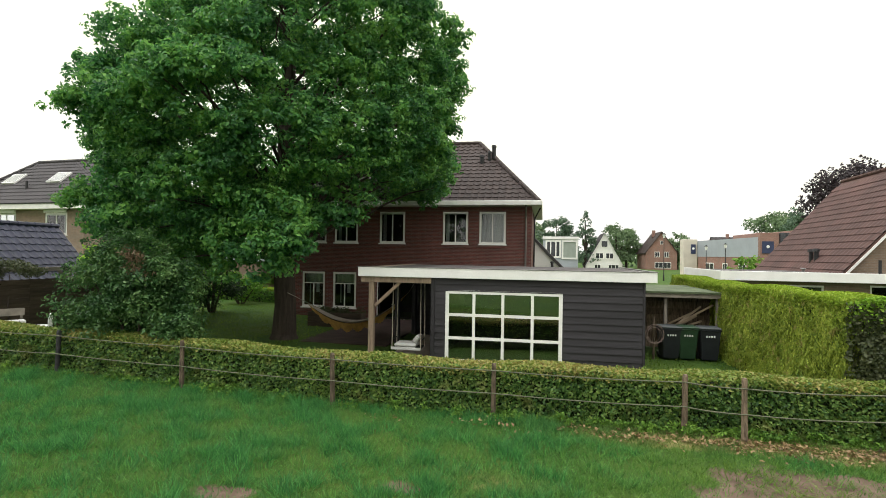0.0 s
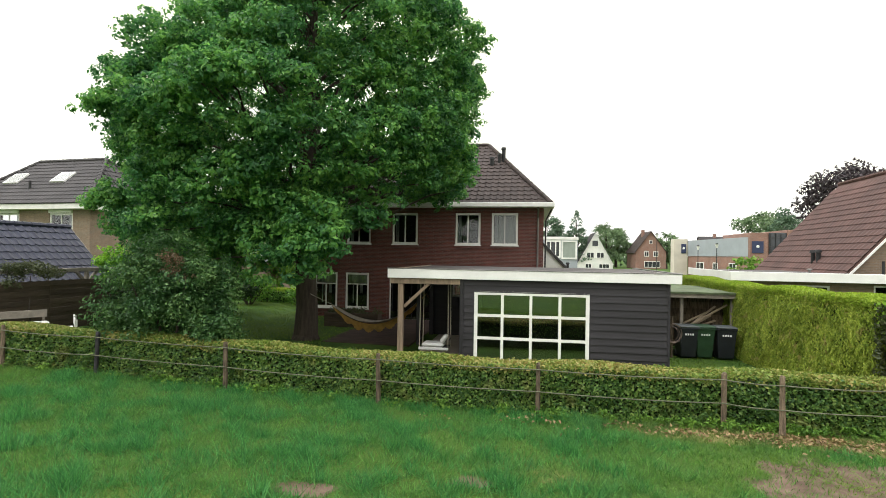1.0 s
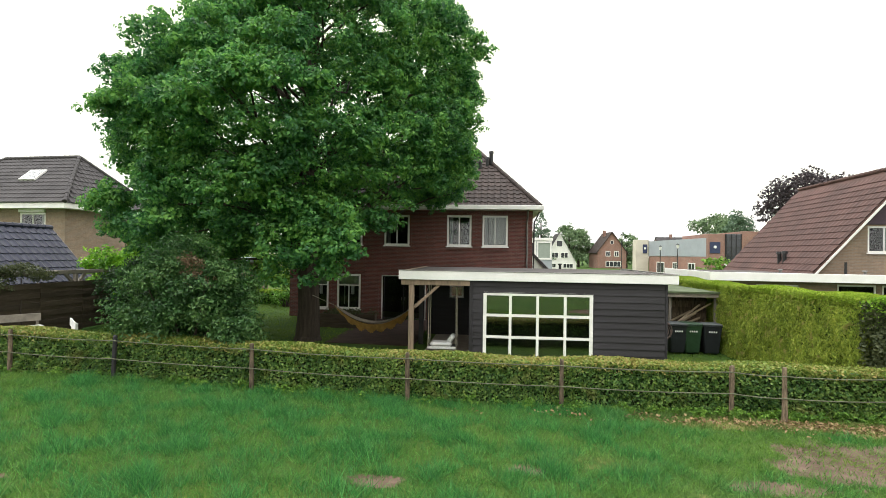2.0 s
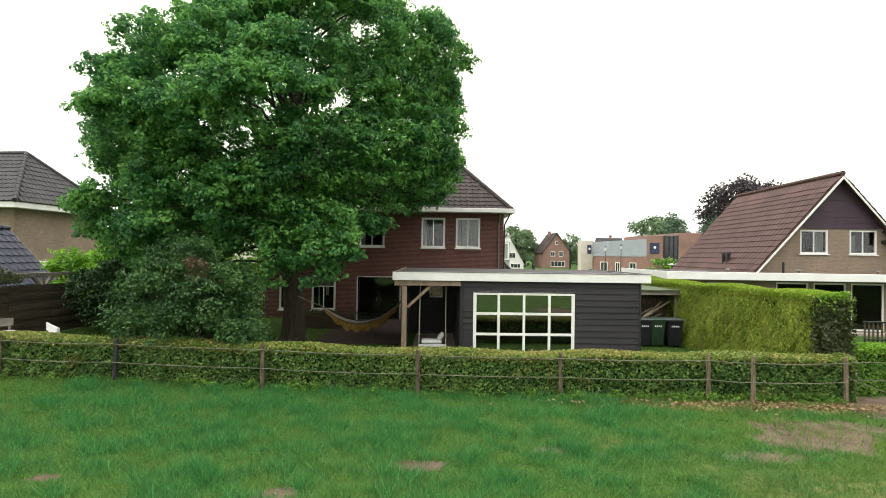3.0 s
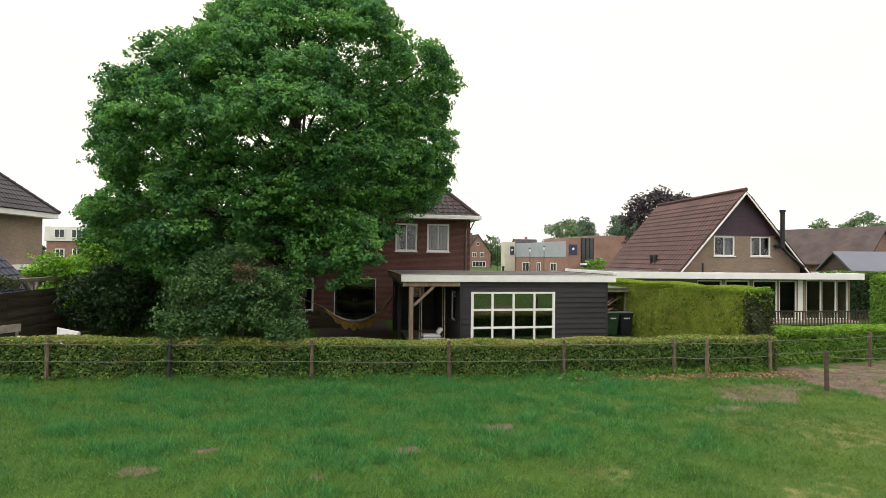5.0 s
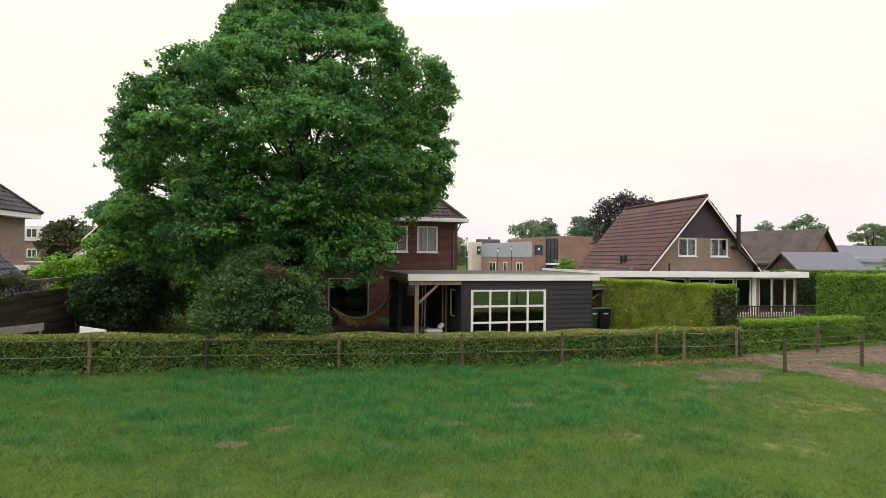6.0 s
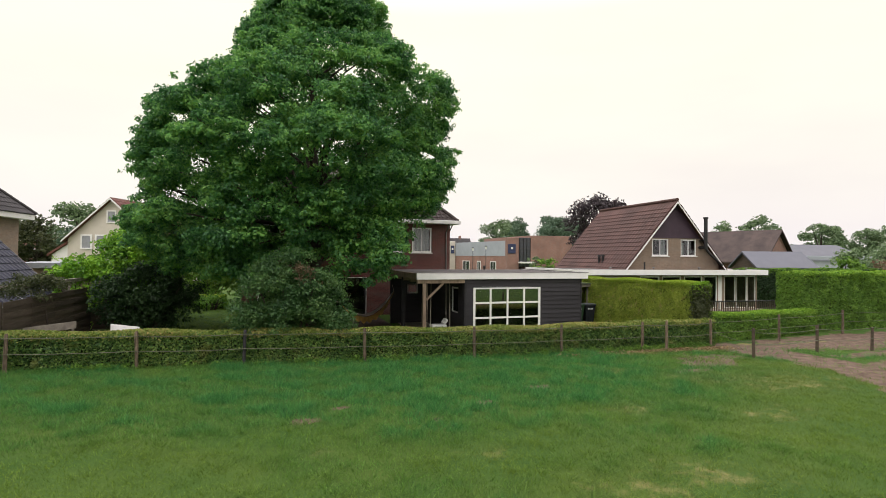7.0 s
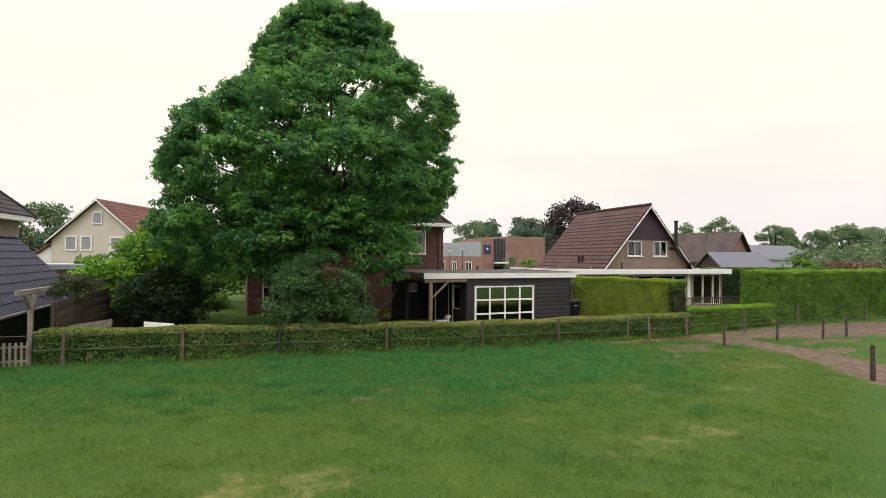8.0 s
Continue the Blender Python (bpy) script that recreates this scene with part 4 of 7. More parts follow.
# ---- lean-to with firewood, bins, coiled hose ----
def build_lean_to():
    t = thing("wood_store", pose(0, 0, 0), "open lean-to wood store with a mossy felt roof", "lean-to")
    for x, y in ((2.95, 17.9), (4.5, 17.9), (2.95, 21.6), (4.5, 21.6)):
        part("post", soft_box(x - 0.05, x + 0.05, y - 0.05, y + 0.05, 0, 1.92), M_GREYWOOD, t)
    bm = bmesh.new()
    box(bm, 2.1, 4.62, 17.65, 22.0, 1.99, 2.05)
    part("roof", bm, M_LEANROOF, t, "flat roof felt green with moss")
    part("front_beam", soft_box(2.12, 4.6, 17.70, 17.78, 1.85, 1.985), M_GREYWOOD, t)
    for k in range(8):
        z = 0.1 + k * 0.22
        part("back_board", soft_box(2.0, 4.6, 18.76 + 0.012 * (k % 2), 18.79 + 0.012 * (k % 2), z, z + (0.226, 0.222, 0.229)[k % 3], 0.004), M_OLDPOST, t)
    rnd = random.Random(3)
    for k in range(46):
        bm = bmesh.new()
        x, z = 3.05 + 0.145 * (k % 10), 0.1 + 0.15 * (k // 10)
        rod(bm, (x, 18.2, z), (x + rnd.uniform(-0.03, 0.03), 18.7, z), rnd.uniform(0.055, 0.075), None, 7)
        tagged(part("firewood_log", bm, M_OLDPOST), "split log in the stacked firewood", "firewood", "stacked firewood")
    # (foot x, foot z, head x, head z) of the planks that lean across the store
    for k, (ax, az, bx, bz) in enumerate(((3.12, 0.80, 4.46, 1.62), (3.2, 0.78, 4.12, 1.56), (3.3, 0.78, 4.02, 1.24), (3.5, 0.80, 4.2, 1.06), (3.16, 0.90, 3.9, 1.30))):
        ln = math.hypot(bx - ax, bz - az)
        bm = soft_box(0, ln, -0.02, 0.02, -0.03, 0.03, 0.005)
        ob = part("loose_plank", bm, M_PALEWOOD)
        ob.matrix_basis = pose(ax, 18.2 + 0.09 * k, az, 0, -math.degrees(math.atan2(bz - az, bx - ax)), 0)
        tagged(ob, "loose pale plank leaning in the wood store", "plank", "loose planks")


build_lean_to()


def wheelie_bin(m, material, label):
    t = thing("wheelie_bin", m, label, "bin", "wheelie bins in a row")
    bm = bmesh.new()
    lo = [bm.verts.new(p) for p in ((-0.22, -0.24, 0.05), (0.22, -0.24, 0.05), (0.22, 0.24, 0.05), (-0.22, 0.24, 0.05))]
    up = [bm.verts.new(p) for p in ((-0.285, -0.33, 0.96), (0.285, -0.33, 0.96), (0.285, 0.33, 0.96), (-0.285, 0.33, 0.96))]
    for k in range(4):
        bm.faces.new((lo[k], lo[(k + 1) % 4], up[(k + 1) % 4], up[k]))
    bm.faces.new(lo[::-1])
    bm.faces.new(up)
    bmesh.ops.bevel(bm, geom=bm.edges[:], offset=0.025, segments=2, affect="EDGES")
    part("body", bm, material, t)
    part("rim", soft_box(-0.30, 0.30, -0.35, 0.34, 0.93, 0.975, 0.012), material, t)
    bm = soft_box(-0.30, 0.30, -0.36, 0.30, 0.979, 1.03, 0.02)
    for v in bm.verts:
        if v.co.z > 1.0:
            v.co.z += 0.03 * (1 - (v.co.x / 0.3) ** 2)
    # lids of the grey bins are a lighter grey than the bodies
    part("lid", bm, material if material is M_BINGREEN else M_BINLID, t, "" if material is M_BINGREEN else "paler grey lid")
    bm = bmesh.new()
    rod(bm, (-0.2, 0.38, 0.96), (0.2, 0.38, 0.96), 0.016)
    part("handle", bm, M_BINGREY, t)
    for sg in (-1, 1):
        bm = bmesh.new()
        rod(bm, (sg * 0.20, 0.27, 0.1), (sg * 0.26, 0.27, 0.1), 0.1, None, 14)
        part("wheel", bm, M_BLACKMETAL, t)
    for k in range(4):
        part("number_bar", soft_box(-0.13 + k * 0.07, -0.085 + k * 0.07, -0.327, -0.318, 0.745, 0.80, 0.002), M_WHITE, t, "white sticker bar")
    return t


wheelie_bin(pose(2.90, 17.2, 0, 0, 0, 4), M_BINGREY, "dark grey plastic wheelie bin with white sticker")
wheelie_bin(pose(3.40, 17.25, 0, 0, 0, 2), M_BINGREEN, "green plastic wheelie bin with white sticker")
wheelie_bin(pose(4.03, 17.2, 0, 0, 0, -3), M_BINGREY, "dark grey plastic wheelie bin standing beside the hedge")


def build_hose():
    bm = bmesh.new()
    rnd = random.Random(12)
    for k in range(5):
        r, cx, cz = rnd.uniform(0.2, 0.31), 2.42 + rnd.uniform(-0.05, 0.05), 0.78 + rnd.uniform(-0.04, 0.04)
        pts = [(cx + r * math.cos(a * math.tau / 24), 16.9 - 0.02 * k, cz + r * 1.12 * math.sin(a * math.tau / 24)) for a in range(25)]
        tube(bm, pts, [0.0075] * 25, 6)
    tagged(part("garden_hose", bm, mat("pinkish_hose", (0.27, 0.20, 0.17), 0.2)), "coiled pinkish garden hose hung beside the bins", "hose")
    bm = bmesh.new()
    tube(bm, [(2.42, 16.98, -0.05), (2.42, 16.98, 0.6), (2.43, 16.98, 1.3)], [0.035, 0.032, 0.028], 8)
    rod(bm, (2.42, 16.97, 1.05), (2.42, 16.72, 1.09), 0.014, 0.014, 6)
    tagged(part("hose_post", bm, M_OLDPOST), "short brown wooden post that carries the hose", "post")


build_hose()


# ---- brick house with a hipped roof ----
def hip_roof(parent, x0, x1, y0, y1, ze, zr, material, run=None):
    """A hipped roof body: its ridge runs along x."""
    d = (y1 - y0) / 2
    bm = bmesh.new()
    e = [bm.verts.new(p) for p in ((x0, y0, ze), (x1, y0, ze), (x1, y1, ze), (x0, y1, ze))]
    k = d if run is None else run
    r = [bm.verts.new(p) for p in ((x0 + k, y0 + d, zr), (x1 - k, y0 + d, zr))]
    for f in ((e[0], e[1], r[1], r[0]), (e[1], e[2], r[1]), (e[2], e[3], r[0], r[1]), (e[3], e[0], r[0]), (e[3], e[2], e[1], e[0])):
        bm.faces.new(f)
    return part("roof", bm, material, parent)


def ridge_caps(roof, a, b, material, step=0.36):
    a, b = Vector(a), Vector(b)
    n = int((b - a).length / step)
    me = None
    for k in range(n):
        p, q = a.lerp(b, k / n), a.lerp(b, (k + 1.08) / n)
        if me is None:
            bm = bmesh.new()
            ln = (q - p).length
            tube(bm, [(0, 0, 0), (0, 0, ln)], [0.115, 0.095], 8)
            me = bpy.data.meshes.new("ridge_tile")
            bm.to_mesh(me)
            bm.free()
            me.materials.append(material)
        ob = new("ridge_tile", me)
        ob.parent = roof
        ob.matrix_basis = Matrix.Translation(p) @ (q - p).to_track_quat("Z", "Y").to_matrix().to_4x4()


HY = 23.3


def build_house():
    h = thing("brick_house", pose(0, 0, 0), "two-storey dark red brick house with a hipped brown tile roof", "house")
    x0, x1, yb, ze = -13.05, -1.45, 31.6, 5.30
    up = [(-12.28, -11.08), (-10.68, -9.5), (-8.45, -7.22), (-5.45, -4.28), (-3.78, -2.58)]
    low = [(-12.28, -11.12), (-10.72, -9.55)]
    holes = [(a, b, 3.60, 5.08) for a, b in up] + [(a, b, 0.52, 2.22) for a, b in low] + [(-8.55, -6.4, 0.02, 2.2)]
    front = part("front_wall", turned(wall_bm(x0, x1, -0.2, ze, 0.3, holes), pose(0, HY, 0)), M_BRICK, h)
    part("right_wall", turned(wall_bm(HY + 0.3, yb, -0.2, ze, 0.3), pose(x1, 0, 0, 0, 0, 90)), M_BRICK, h)
    lm = Matrix(((0, 1, 0, x0), (-1, 0, 0, 0), (0, 0, 1, 0), (0, 0, 0, 1)))
    part("left_wall", turned(wall_bm(-yb, -HY - 0.3, -0.2, ze, 0.3), lm), M_BRICK, h)
    part("back_wall", turned(wall_bm(x0 + 0.3, x1 - 0.3, -0.2, ze, 0.3), pose(0, yb - 0.3, 0)), M_BRICK, h)
    # made-up floors and back sheets, coloured dark so the rooms look unlit
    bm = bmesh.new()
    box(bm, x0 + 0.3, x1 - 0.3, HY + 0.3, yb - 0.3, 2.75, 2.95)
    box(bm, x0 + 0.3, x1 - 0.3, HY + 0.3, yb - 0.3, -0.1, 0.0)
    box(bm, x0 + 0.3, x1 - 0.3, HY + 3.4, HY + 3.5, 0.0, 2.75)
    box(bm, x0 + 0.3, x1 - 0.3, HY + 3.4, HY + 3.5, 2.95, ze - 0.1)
    part("dark_inner_boxes", bm, M_DARK, h)
    m = pose(0, HY, 0)
    for k, (a, b) in enumerate(up):
        w = window(front, a + 0.01, b - 0.01, 3.61, 5.07, m, bars=(0.5,), width=0.09)
        curtain(w, a + 0.12, a + 0.28, 3.7, 4.98, m, folds=2)
        # wide pale sheet added in the last window for the sky's bright reflection
        if k == 4:
            curtain(w, a + 0.30, b - 0.1, 3.72, 4.97, m, folds=9)
    for a, b in low:
        w = window(front, a + 0.01, b - 0.01, 0.53, 2.21, m, bars=(0.5,), rails=(0.68,), width=0.09, bar_top=0.68)
        curtain(w, a + 0.1, b - 0.1, 1.70, 2.12, m, M_BLIND, 5)
        curtain(w, a + 0.30, a + 0.36, 0.75, 1.62, m, folds=1)
        curtain(w, b - 0.52, b - 0.36, 1.22, 1.64, m, folds=2)
    d = window(front, -8.54, -6.41, 0.025, 2.19, m, bars=(0.06, 0.5, 0.94), rails=(0.06,), width=0.05, sill=False, bar_mat=M_BLACKWOOD)
    d["label"] = "white framed garden doors with dark glass"
    for k, u in enumerate((-7.56, -7.4)):
        part("door_handle", soft_box(u - 0.012, u + 0.012, HY - 0.03, HY + 0.02, 1.0, 1.16, 0.004), M_ZINC, d)
    # soldier courses over the openings stand a little proud
    for a, b, z in [(a, b, 3.53) for a, b in up] + [(a, b, 0.45) for a, b in low]:
        part("brick_sill", soft_box(a - 0.06, b + 0.06, HY - 0.05, HY - 0.002, z - 0.08, z, 0.004), M_BRICK, front)
    ov = 0.55
    ex, run = 0.30, 3.15  # how far the tiles pass the right wall, and the run of the steeper hips
    roof = hip_roof(h, x0 - ov, x1 + ex, HY - ov, yb + ov, ze + 0.12, 9.0, M_BROWNTILE, run)
    part("soffit", soft_box(x0 - ov, x1 + ex, HY - ov, yb + ov, ze + 0.002, ze + 0.115, 0.005), M_WHITE, h)
    for nm, b in (("front_gutter", (x0 - ov - 0.1, x1 + ex + 0.15, HY - ov - 0.13, HY - ov - 0.002)), ("right_gutter", (x1 + ex + 0.002, x1 + ex + 0.15, HY - ov, yb + ov)), ("left_gutter", (x0 - ov - 0.13, x0 - ov - 0.002, HY - ov, yb + ov))):
        part(nm, soft_box(*b, ze + 0.0, ze + 0.20, 0.015), M_WHITE, h, "white box gutter")
    dd = (yb + ov - HY + ov) / 2
    wid, rise = x1 + ex - x0 + ov, 9.0 - ze - 0.12
    sl, sr = math.hypot(dd, rise), math.hypot(run, rise)
    tiles(roof, (x0 - ov, HY - ov, ze + 0.12), (1, 0, 0), (0, dd, rise), wid, sl, M_BROWNTILE,
          lambda u, v: u > v * run / sl and wid - u > v * run / sl, 300, lambda u, v: u > 5.2)
    dep = yb + ov - HY + ov
    tiles(roof, (x1 + ex, HY - ov, ze + 0.12), (0, 1, 0), (-run, 0, rise), dep, sr, M_BROWNTILE, lambda u, v: u > v * dd / sr and dep - u > v * dd / sr, 0)
    tiles(roof, (x0 - ov, yb + ov, ze + 0.12), (0, -1, 0), (run, 0, rise), dep, sr, M_BROWNTILE, lambda u, v: u > v * dd / sr and dep - u > v * dd / sr, 0)
    ridge_caps(roof, (x0 - ov + run, HY - ov + dd, 9.06), (x1 + ex - run, HY - ov + dd, 9.06), M_BROWNTILE)
    ridge_caps(roof, (x1 + ex, HY - ov, ze + 0.19), (x1 + ex - run, HY - ov + dd, 9.06), M_BROWNTILE)
    ridge_caps(roof, (x0 - ov, HY - ov, ze + 0.19), (x0 - ov + run, HY - ov + dd, 9.06), M_BROWNTILE)
    for x, y, z, hh, r in ((-3.42, 26.0, 7.8, 0.72, 0.10), (-3.62, 25.9, 7.8, 0.40, 0.08), (-3.98, 25.7, 7.7, 0.28, 0.10)):
        bm = bmesh.new()
        rod(bm, (x, y, z - 0.5), (x, y, z + hh), r, r, 12)
        rod(bm, (x, y, z + hh + 0.001), (x, y, z + hh + 0.1), r * 1.35, r * 1.1, 12)
        part("flue_pipe", bm, M_BLACKMETAL, h, "black roof flue")
    bm = bmesh.new()
    tube(bm, [(x1 - 0.25, HY - 0.55, ze + 0.0), (x1 - 0.25, HY - 0.35, ze - 0.25), (x1 - 0.25, HY - 0.06, ze - 0.45), (x1 - 0.25, HY - 0.06, 0.0)], [0.04] * 4, 8)
    part("downpipe", bm, M_ZINC, h)
    bm = bmesh.new()
    tube(bm, [(x1 + 0.37, HY + 0.6, ze), (x1 + 0.12, HY + 0.6, ze - 0.5), (x1 + 0.08, HY + 0.6, 0.0)], [0.035] * 3, 8)
    part("downpipe", bm, M_BLACKMETAL, h)


build_house()
bm = soft_box(-9.1, -5.99, 16.6, 23.29, -0.05, 0.085, 0.01)
tagged(part("terrace", bm, mat("red_brick_paving", (0.055, 0.032, 0.026), 0.4, 2.0, 30, 0.9, bump=0.4)), "dark red brick terrace between house and porch", "terrace", kind="structure")


# ---- oak ----
def limb_points(a, b, sag, rng, n=6):
    a, b = np.array(a, float), np.array(b, float)
    return [tuple(a + (b - a) * k / n + np.array([0, 0, sag * math.sin(math.pi * k / n)]) + rng.normal(size=3) * 0.06 * (0 < k < n) * np.linalg.norm(b - a) / 4) for k in range(n + 1)]


def build_oak():
    """Boughs reach out from the trunk to the crown's outline; each carries pads of leafy twigs with gaps between them."""
    rng = np.random.default_rng(77)
    t = thing("oak_tree", pose(0, 0, 0), "large leafy oak with a dense rounded dark green crown", "tree")
    bx, by = -9.85, 17.0
    ax, ay = -10.0, 17.7
    zs = [3.2, 4.0, 4.8, 5.5, 6.0, 6.5, 7.2, 7.9, 8.4, 9.2, 10.0, 10.4, 11.4, 12.1, 12.4, 13.2, 13.9, 14.6, 15.1, 15.6]
    west = [6.0, 7.3, 7.2, 7.0, 6.8, 6.9, 7.5, 7.1, 6.6, 6.8, 5.4, 4.1, 3.6, 3.5, 3.4, 3.0, 2.6, 2.1, 1.3, 0.6]
    east = [4.0, 4.9, 5.6, 6.0, 6.2, 6.6, 6.7, 6.6, 6.2, 6.4, 6.7, 6.8, 6.0, 4.2, 3.7, 3.8, 3.9, 3.3, 2.2, 0.8]

    def reach(z, a):
        w = 0.5 + 0.5 * math.cos(a + 0.09)
        lobes = 0.035 * math.sin(3 * a + 0.9 * z) + 0.03 * math.sin(5 * a - 0.7 * z + 1.0)
        return (np.interp(z, zs, east) * w + np.interp(z, zs, west) * (1 - w)) * (1 + lobes * abs(math.sin(a + 0.09)))

    def place(z, a, r):
        return np.array((ax + r * math.cos(a), ay + r * math.sin(a), z))

    def bare(z, a):
        # the crown hangs lower on the garden side than towards the house
        return (z < 5.4 and math.cos(a - 0.35) > 0.3) or (z < 3.8 and math.cos(a - 3.9) < 0.25)

    levels = np.linspace(2.8, 15.2, 60)
    share = np.cumsum([reach(z, -1.6) + 0.8 for z in levels])
    share = (share - share[0]) / (share[-1] - share[0])
    C, R, ends, tips = [], [], [], []

    def put(q, r):
        h = math.hypot(q[0] - ax, q[1] - ay)
        most = max(0.1, reach(q[2], math.atan2(q[1] - ay, q[0] - ax)) - 1.1 * r - 0.12)
        if h > most:
            q[:2] = (ax, ay) + (q[:2] - (ax, ay)) * most / h
        C.append((q[0], q[1], min(q[2], 15.65 - r)))
        R.append(r)

    def pad(c, a, s, n, r0, r1):
        side = np.array((-math.sin(a), math.cos(a), 0))
        out = np.array((math.cos(a), math.sin(a), 0))
        for i in range(n):
            g = rng.normal(size=3)
            put(c + side * g[0] * s * 0.62 + np.array((0, 0, 1)) * g[1] * s * 0.27 - out * abs(g[2]) * s * 0.35, rng.uniform(r0, r1))

    for k in range(350):
        z = float(np.interp((k * 0.7548777 + 0.13) % 1.0, share, levels))
        a = math.tau * ((k * 0.5698403) % 1.0) + rng.normal() * 0.1
        if bare(z, a):
            continue
        c = place(z, a, max(0.0, reach(z, a) * (1 - 0.16 * rng.random() ** 2) - 0.3))
        if math.sin(1.1 * c[0] + 2) + math.sin(1.3 * c[1]) + math.sin(1.9 * z + 0.8 * c[0]) < -1.75:
            continue
        s = rng.uniform(0.6, 1.12)
        pad(c, a, s, int(5 + 8 * s * s), 0.20, 0.44)
        tips.append(c)
        ends.append(c - np.array((0.4 * math.cos(a), 0.4 * math.sin(a), 0.15)))
    # leafy twigs inside the crown
    for k in range(120):
        z = float(np.interp((k * 0.7548777 + 0.4) % 1.0, share, levels))
        a = math.tau * ((k * 0.5698403 + 0.3) % 1.0)
        if bare(z, a):
            continue
        c = place(z, a, rng.uniform(0.5, 0.82) * reach(z, a))
        if math.sin(1.3 * c[0] + 2) + math.sin(1.5 * c[1]) + math.sin(2.2 * z + 0.8 * c[0]) < -1.1:
            continue
        pad(c, a, 0.9, 6, 0.28, 0.5)
    for k in range(60):
        z, a = rng.uniform(3.3, 5.2), rng.uniform(3.2, 5.6)
        C.append(tuple(place(z, a, rng.uniform(1.2, 5.0))))
        R.append(rng.uniform(0.3, 0.5))
    # a bough that hangs forward over the lawn, and drooping twigs low on the garage side
    for k in range(52):
        x = rng.uniform(-9.4, -6.95)
        C.append((x, 12.5 + rng.normal() * 0.25, 2.4 + max(0, x + 8.1) * 0.45 + rng.uniform(0, 2.2 - 0.5 * max(0, x + 8.1))))
        R.append(rng.uniform(0.28, 0.48))
    for k in range(60):
        x = rng.uniform(-16.0, -11.4)
        C.append((x, rng.uniform(15.0, 17.6), rng.uniform(2.5 if x > -15.2 else 3.2, 4.6)))
        R.append(rng.uniform(0.28, 0.5))
    # thin sprays hanging off the boughs on the house side
    for k in range(16):
        C.append((rng.uniform(-8.2, -5.7), rng.uniform(14.2, 15.4), rng.uniform(4.6, 5.5)))
        R.append(rng.uniform(0.14, 0.3))
    # two boughs that reach out towards the meadow on the garage side
    for c, n in (((-14.75, 13.95, 8.8), 20), ((-15.3, 14.1, 4.9), 20)):
        for k in range(n):
            C.append(tuple(np.array(c) + np.clip(rng.normal(size=3), -1.3, 1.3) * (0.34, 0.3, 0.27)))
            R.append(rng.uniform(0.2, 0.36))
        ends.append(np.array(c))
    ends += [np.array((-8.3, 12.8, 3.5)), np.array((-7.8, 12.5, 3.9)), np.array((-8.9, 12.6, 3.0)), np.array((-14.6, 15.8, 3.7)), np.array((-13.0, 16.0, 3.4))]
    # thin sprays that break the outline
    for c in tips:
        a = math.atan2(c[1] - ay, c[0] - ax)
        for k in range(2):
            C.append((c[0] + rng.uniform(-0.1, 0.16) * math.cos(a) + rng.normal() * 0.2, c[1] + rng.uniform(-0.1, 0.16) * math.sin(a) + rng.normal() * 0.2, c[2] + rng.normal() * 0.2))
            R.append(rng.uniform(0.12, 0.2))
    P, N = clump_points(rng, C, R, 880, 0.72, 7, 0.14)
    leaf_mesh("crown", P, N, 0.13, 0.6, F_OAK, 78, t, 0.5, kind="stuff")
    bm = bmesh.new()
    tube(bm, [(bx, by, -0.1), (bx, by, 0.25), (bx + 0.03, by, 1.2), (bx - 0.05, by, 2.6), (bx + 0.1, by - 0.05, 4.5), (bx - 0.1, by, 7.0), (bx - 0.1, by + 0.3, 10.0), (bx - 0.1, by + 0.6, 13.8)], [0.62, 0.42, 0.36, 0.36, 0.32, 0.26, 0.18, 0.05], 14)
    for v in bm.verts:
        v.co.x += 0.02 * math.sin(9 * math.atan2(v.co.y - by, v.co.x - bx))
    part("trunk", bm, M_BARK, t)
    for c in ends[:-7:3] + ends[-7:]:
        z0 = max(2.6 + 2.2 * rng.random(), c[2] - 0.6 * np.hypot(c[0] - bx, c[1] - by) - 0.5)
        root = np.array((bx, by + 0.03 * z0, z0))
        pts = limb_points(root, c, 0.3, rng)
        b = bmesh.new()
        r0 = 0.03 + 0.009 * np.linalg.norm(c - root)
        tube(b, pts, [r0 * (1 - 0.8 * i / 6) for i in range(7)], 6)
        part("limb", b, M_BARK, t)


build_oak()


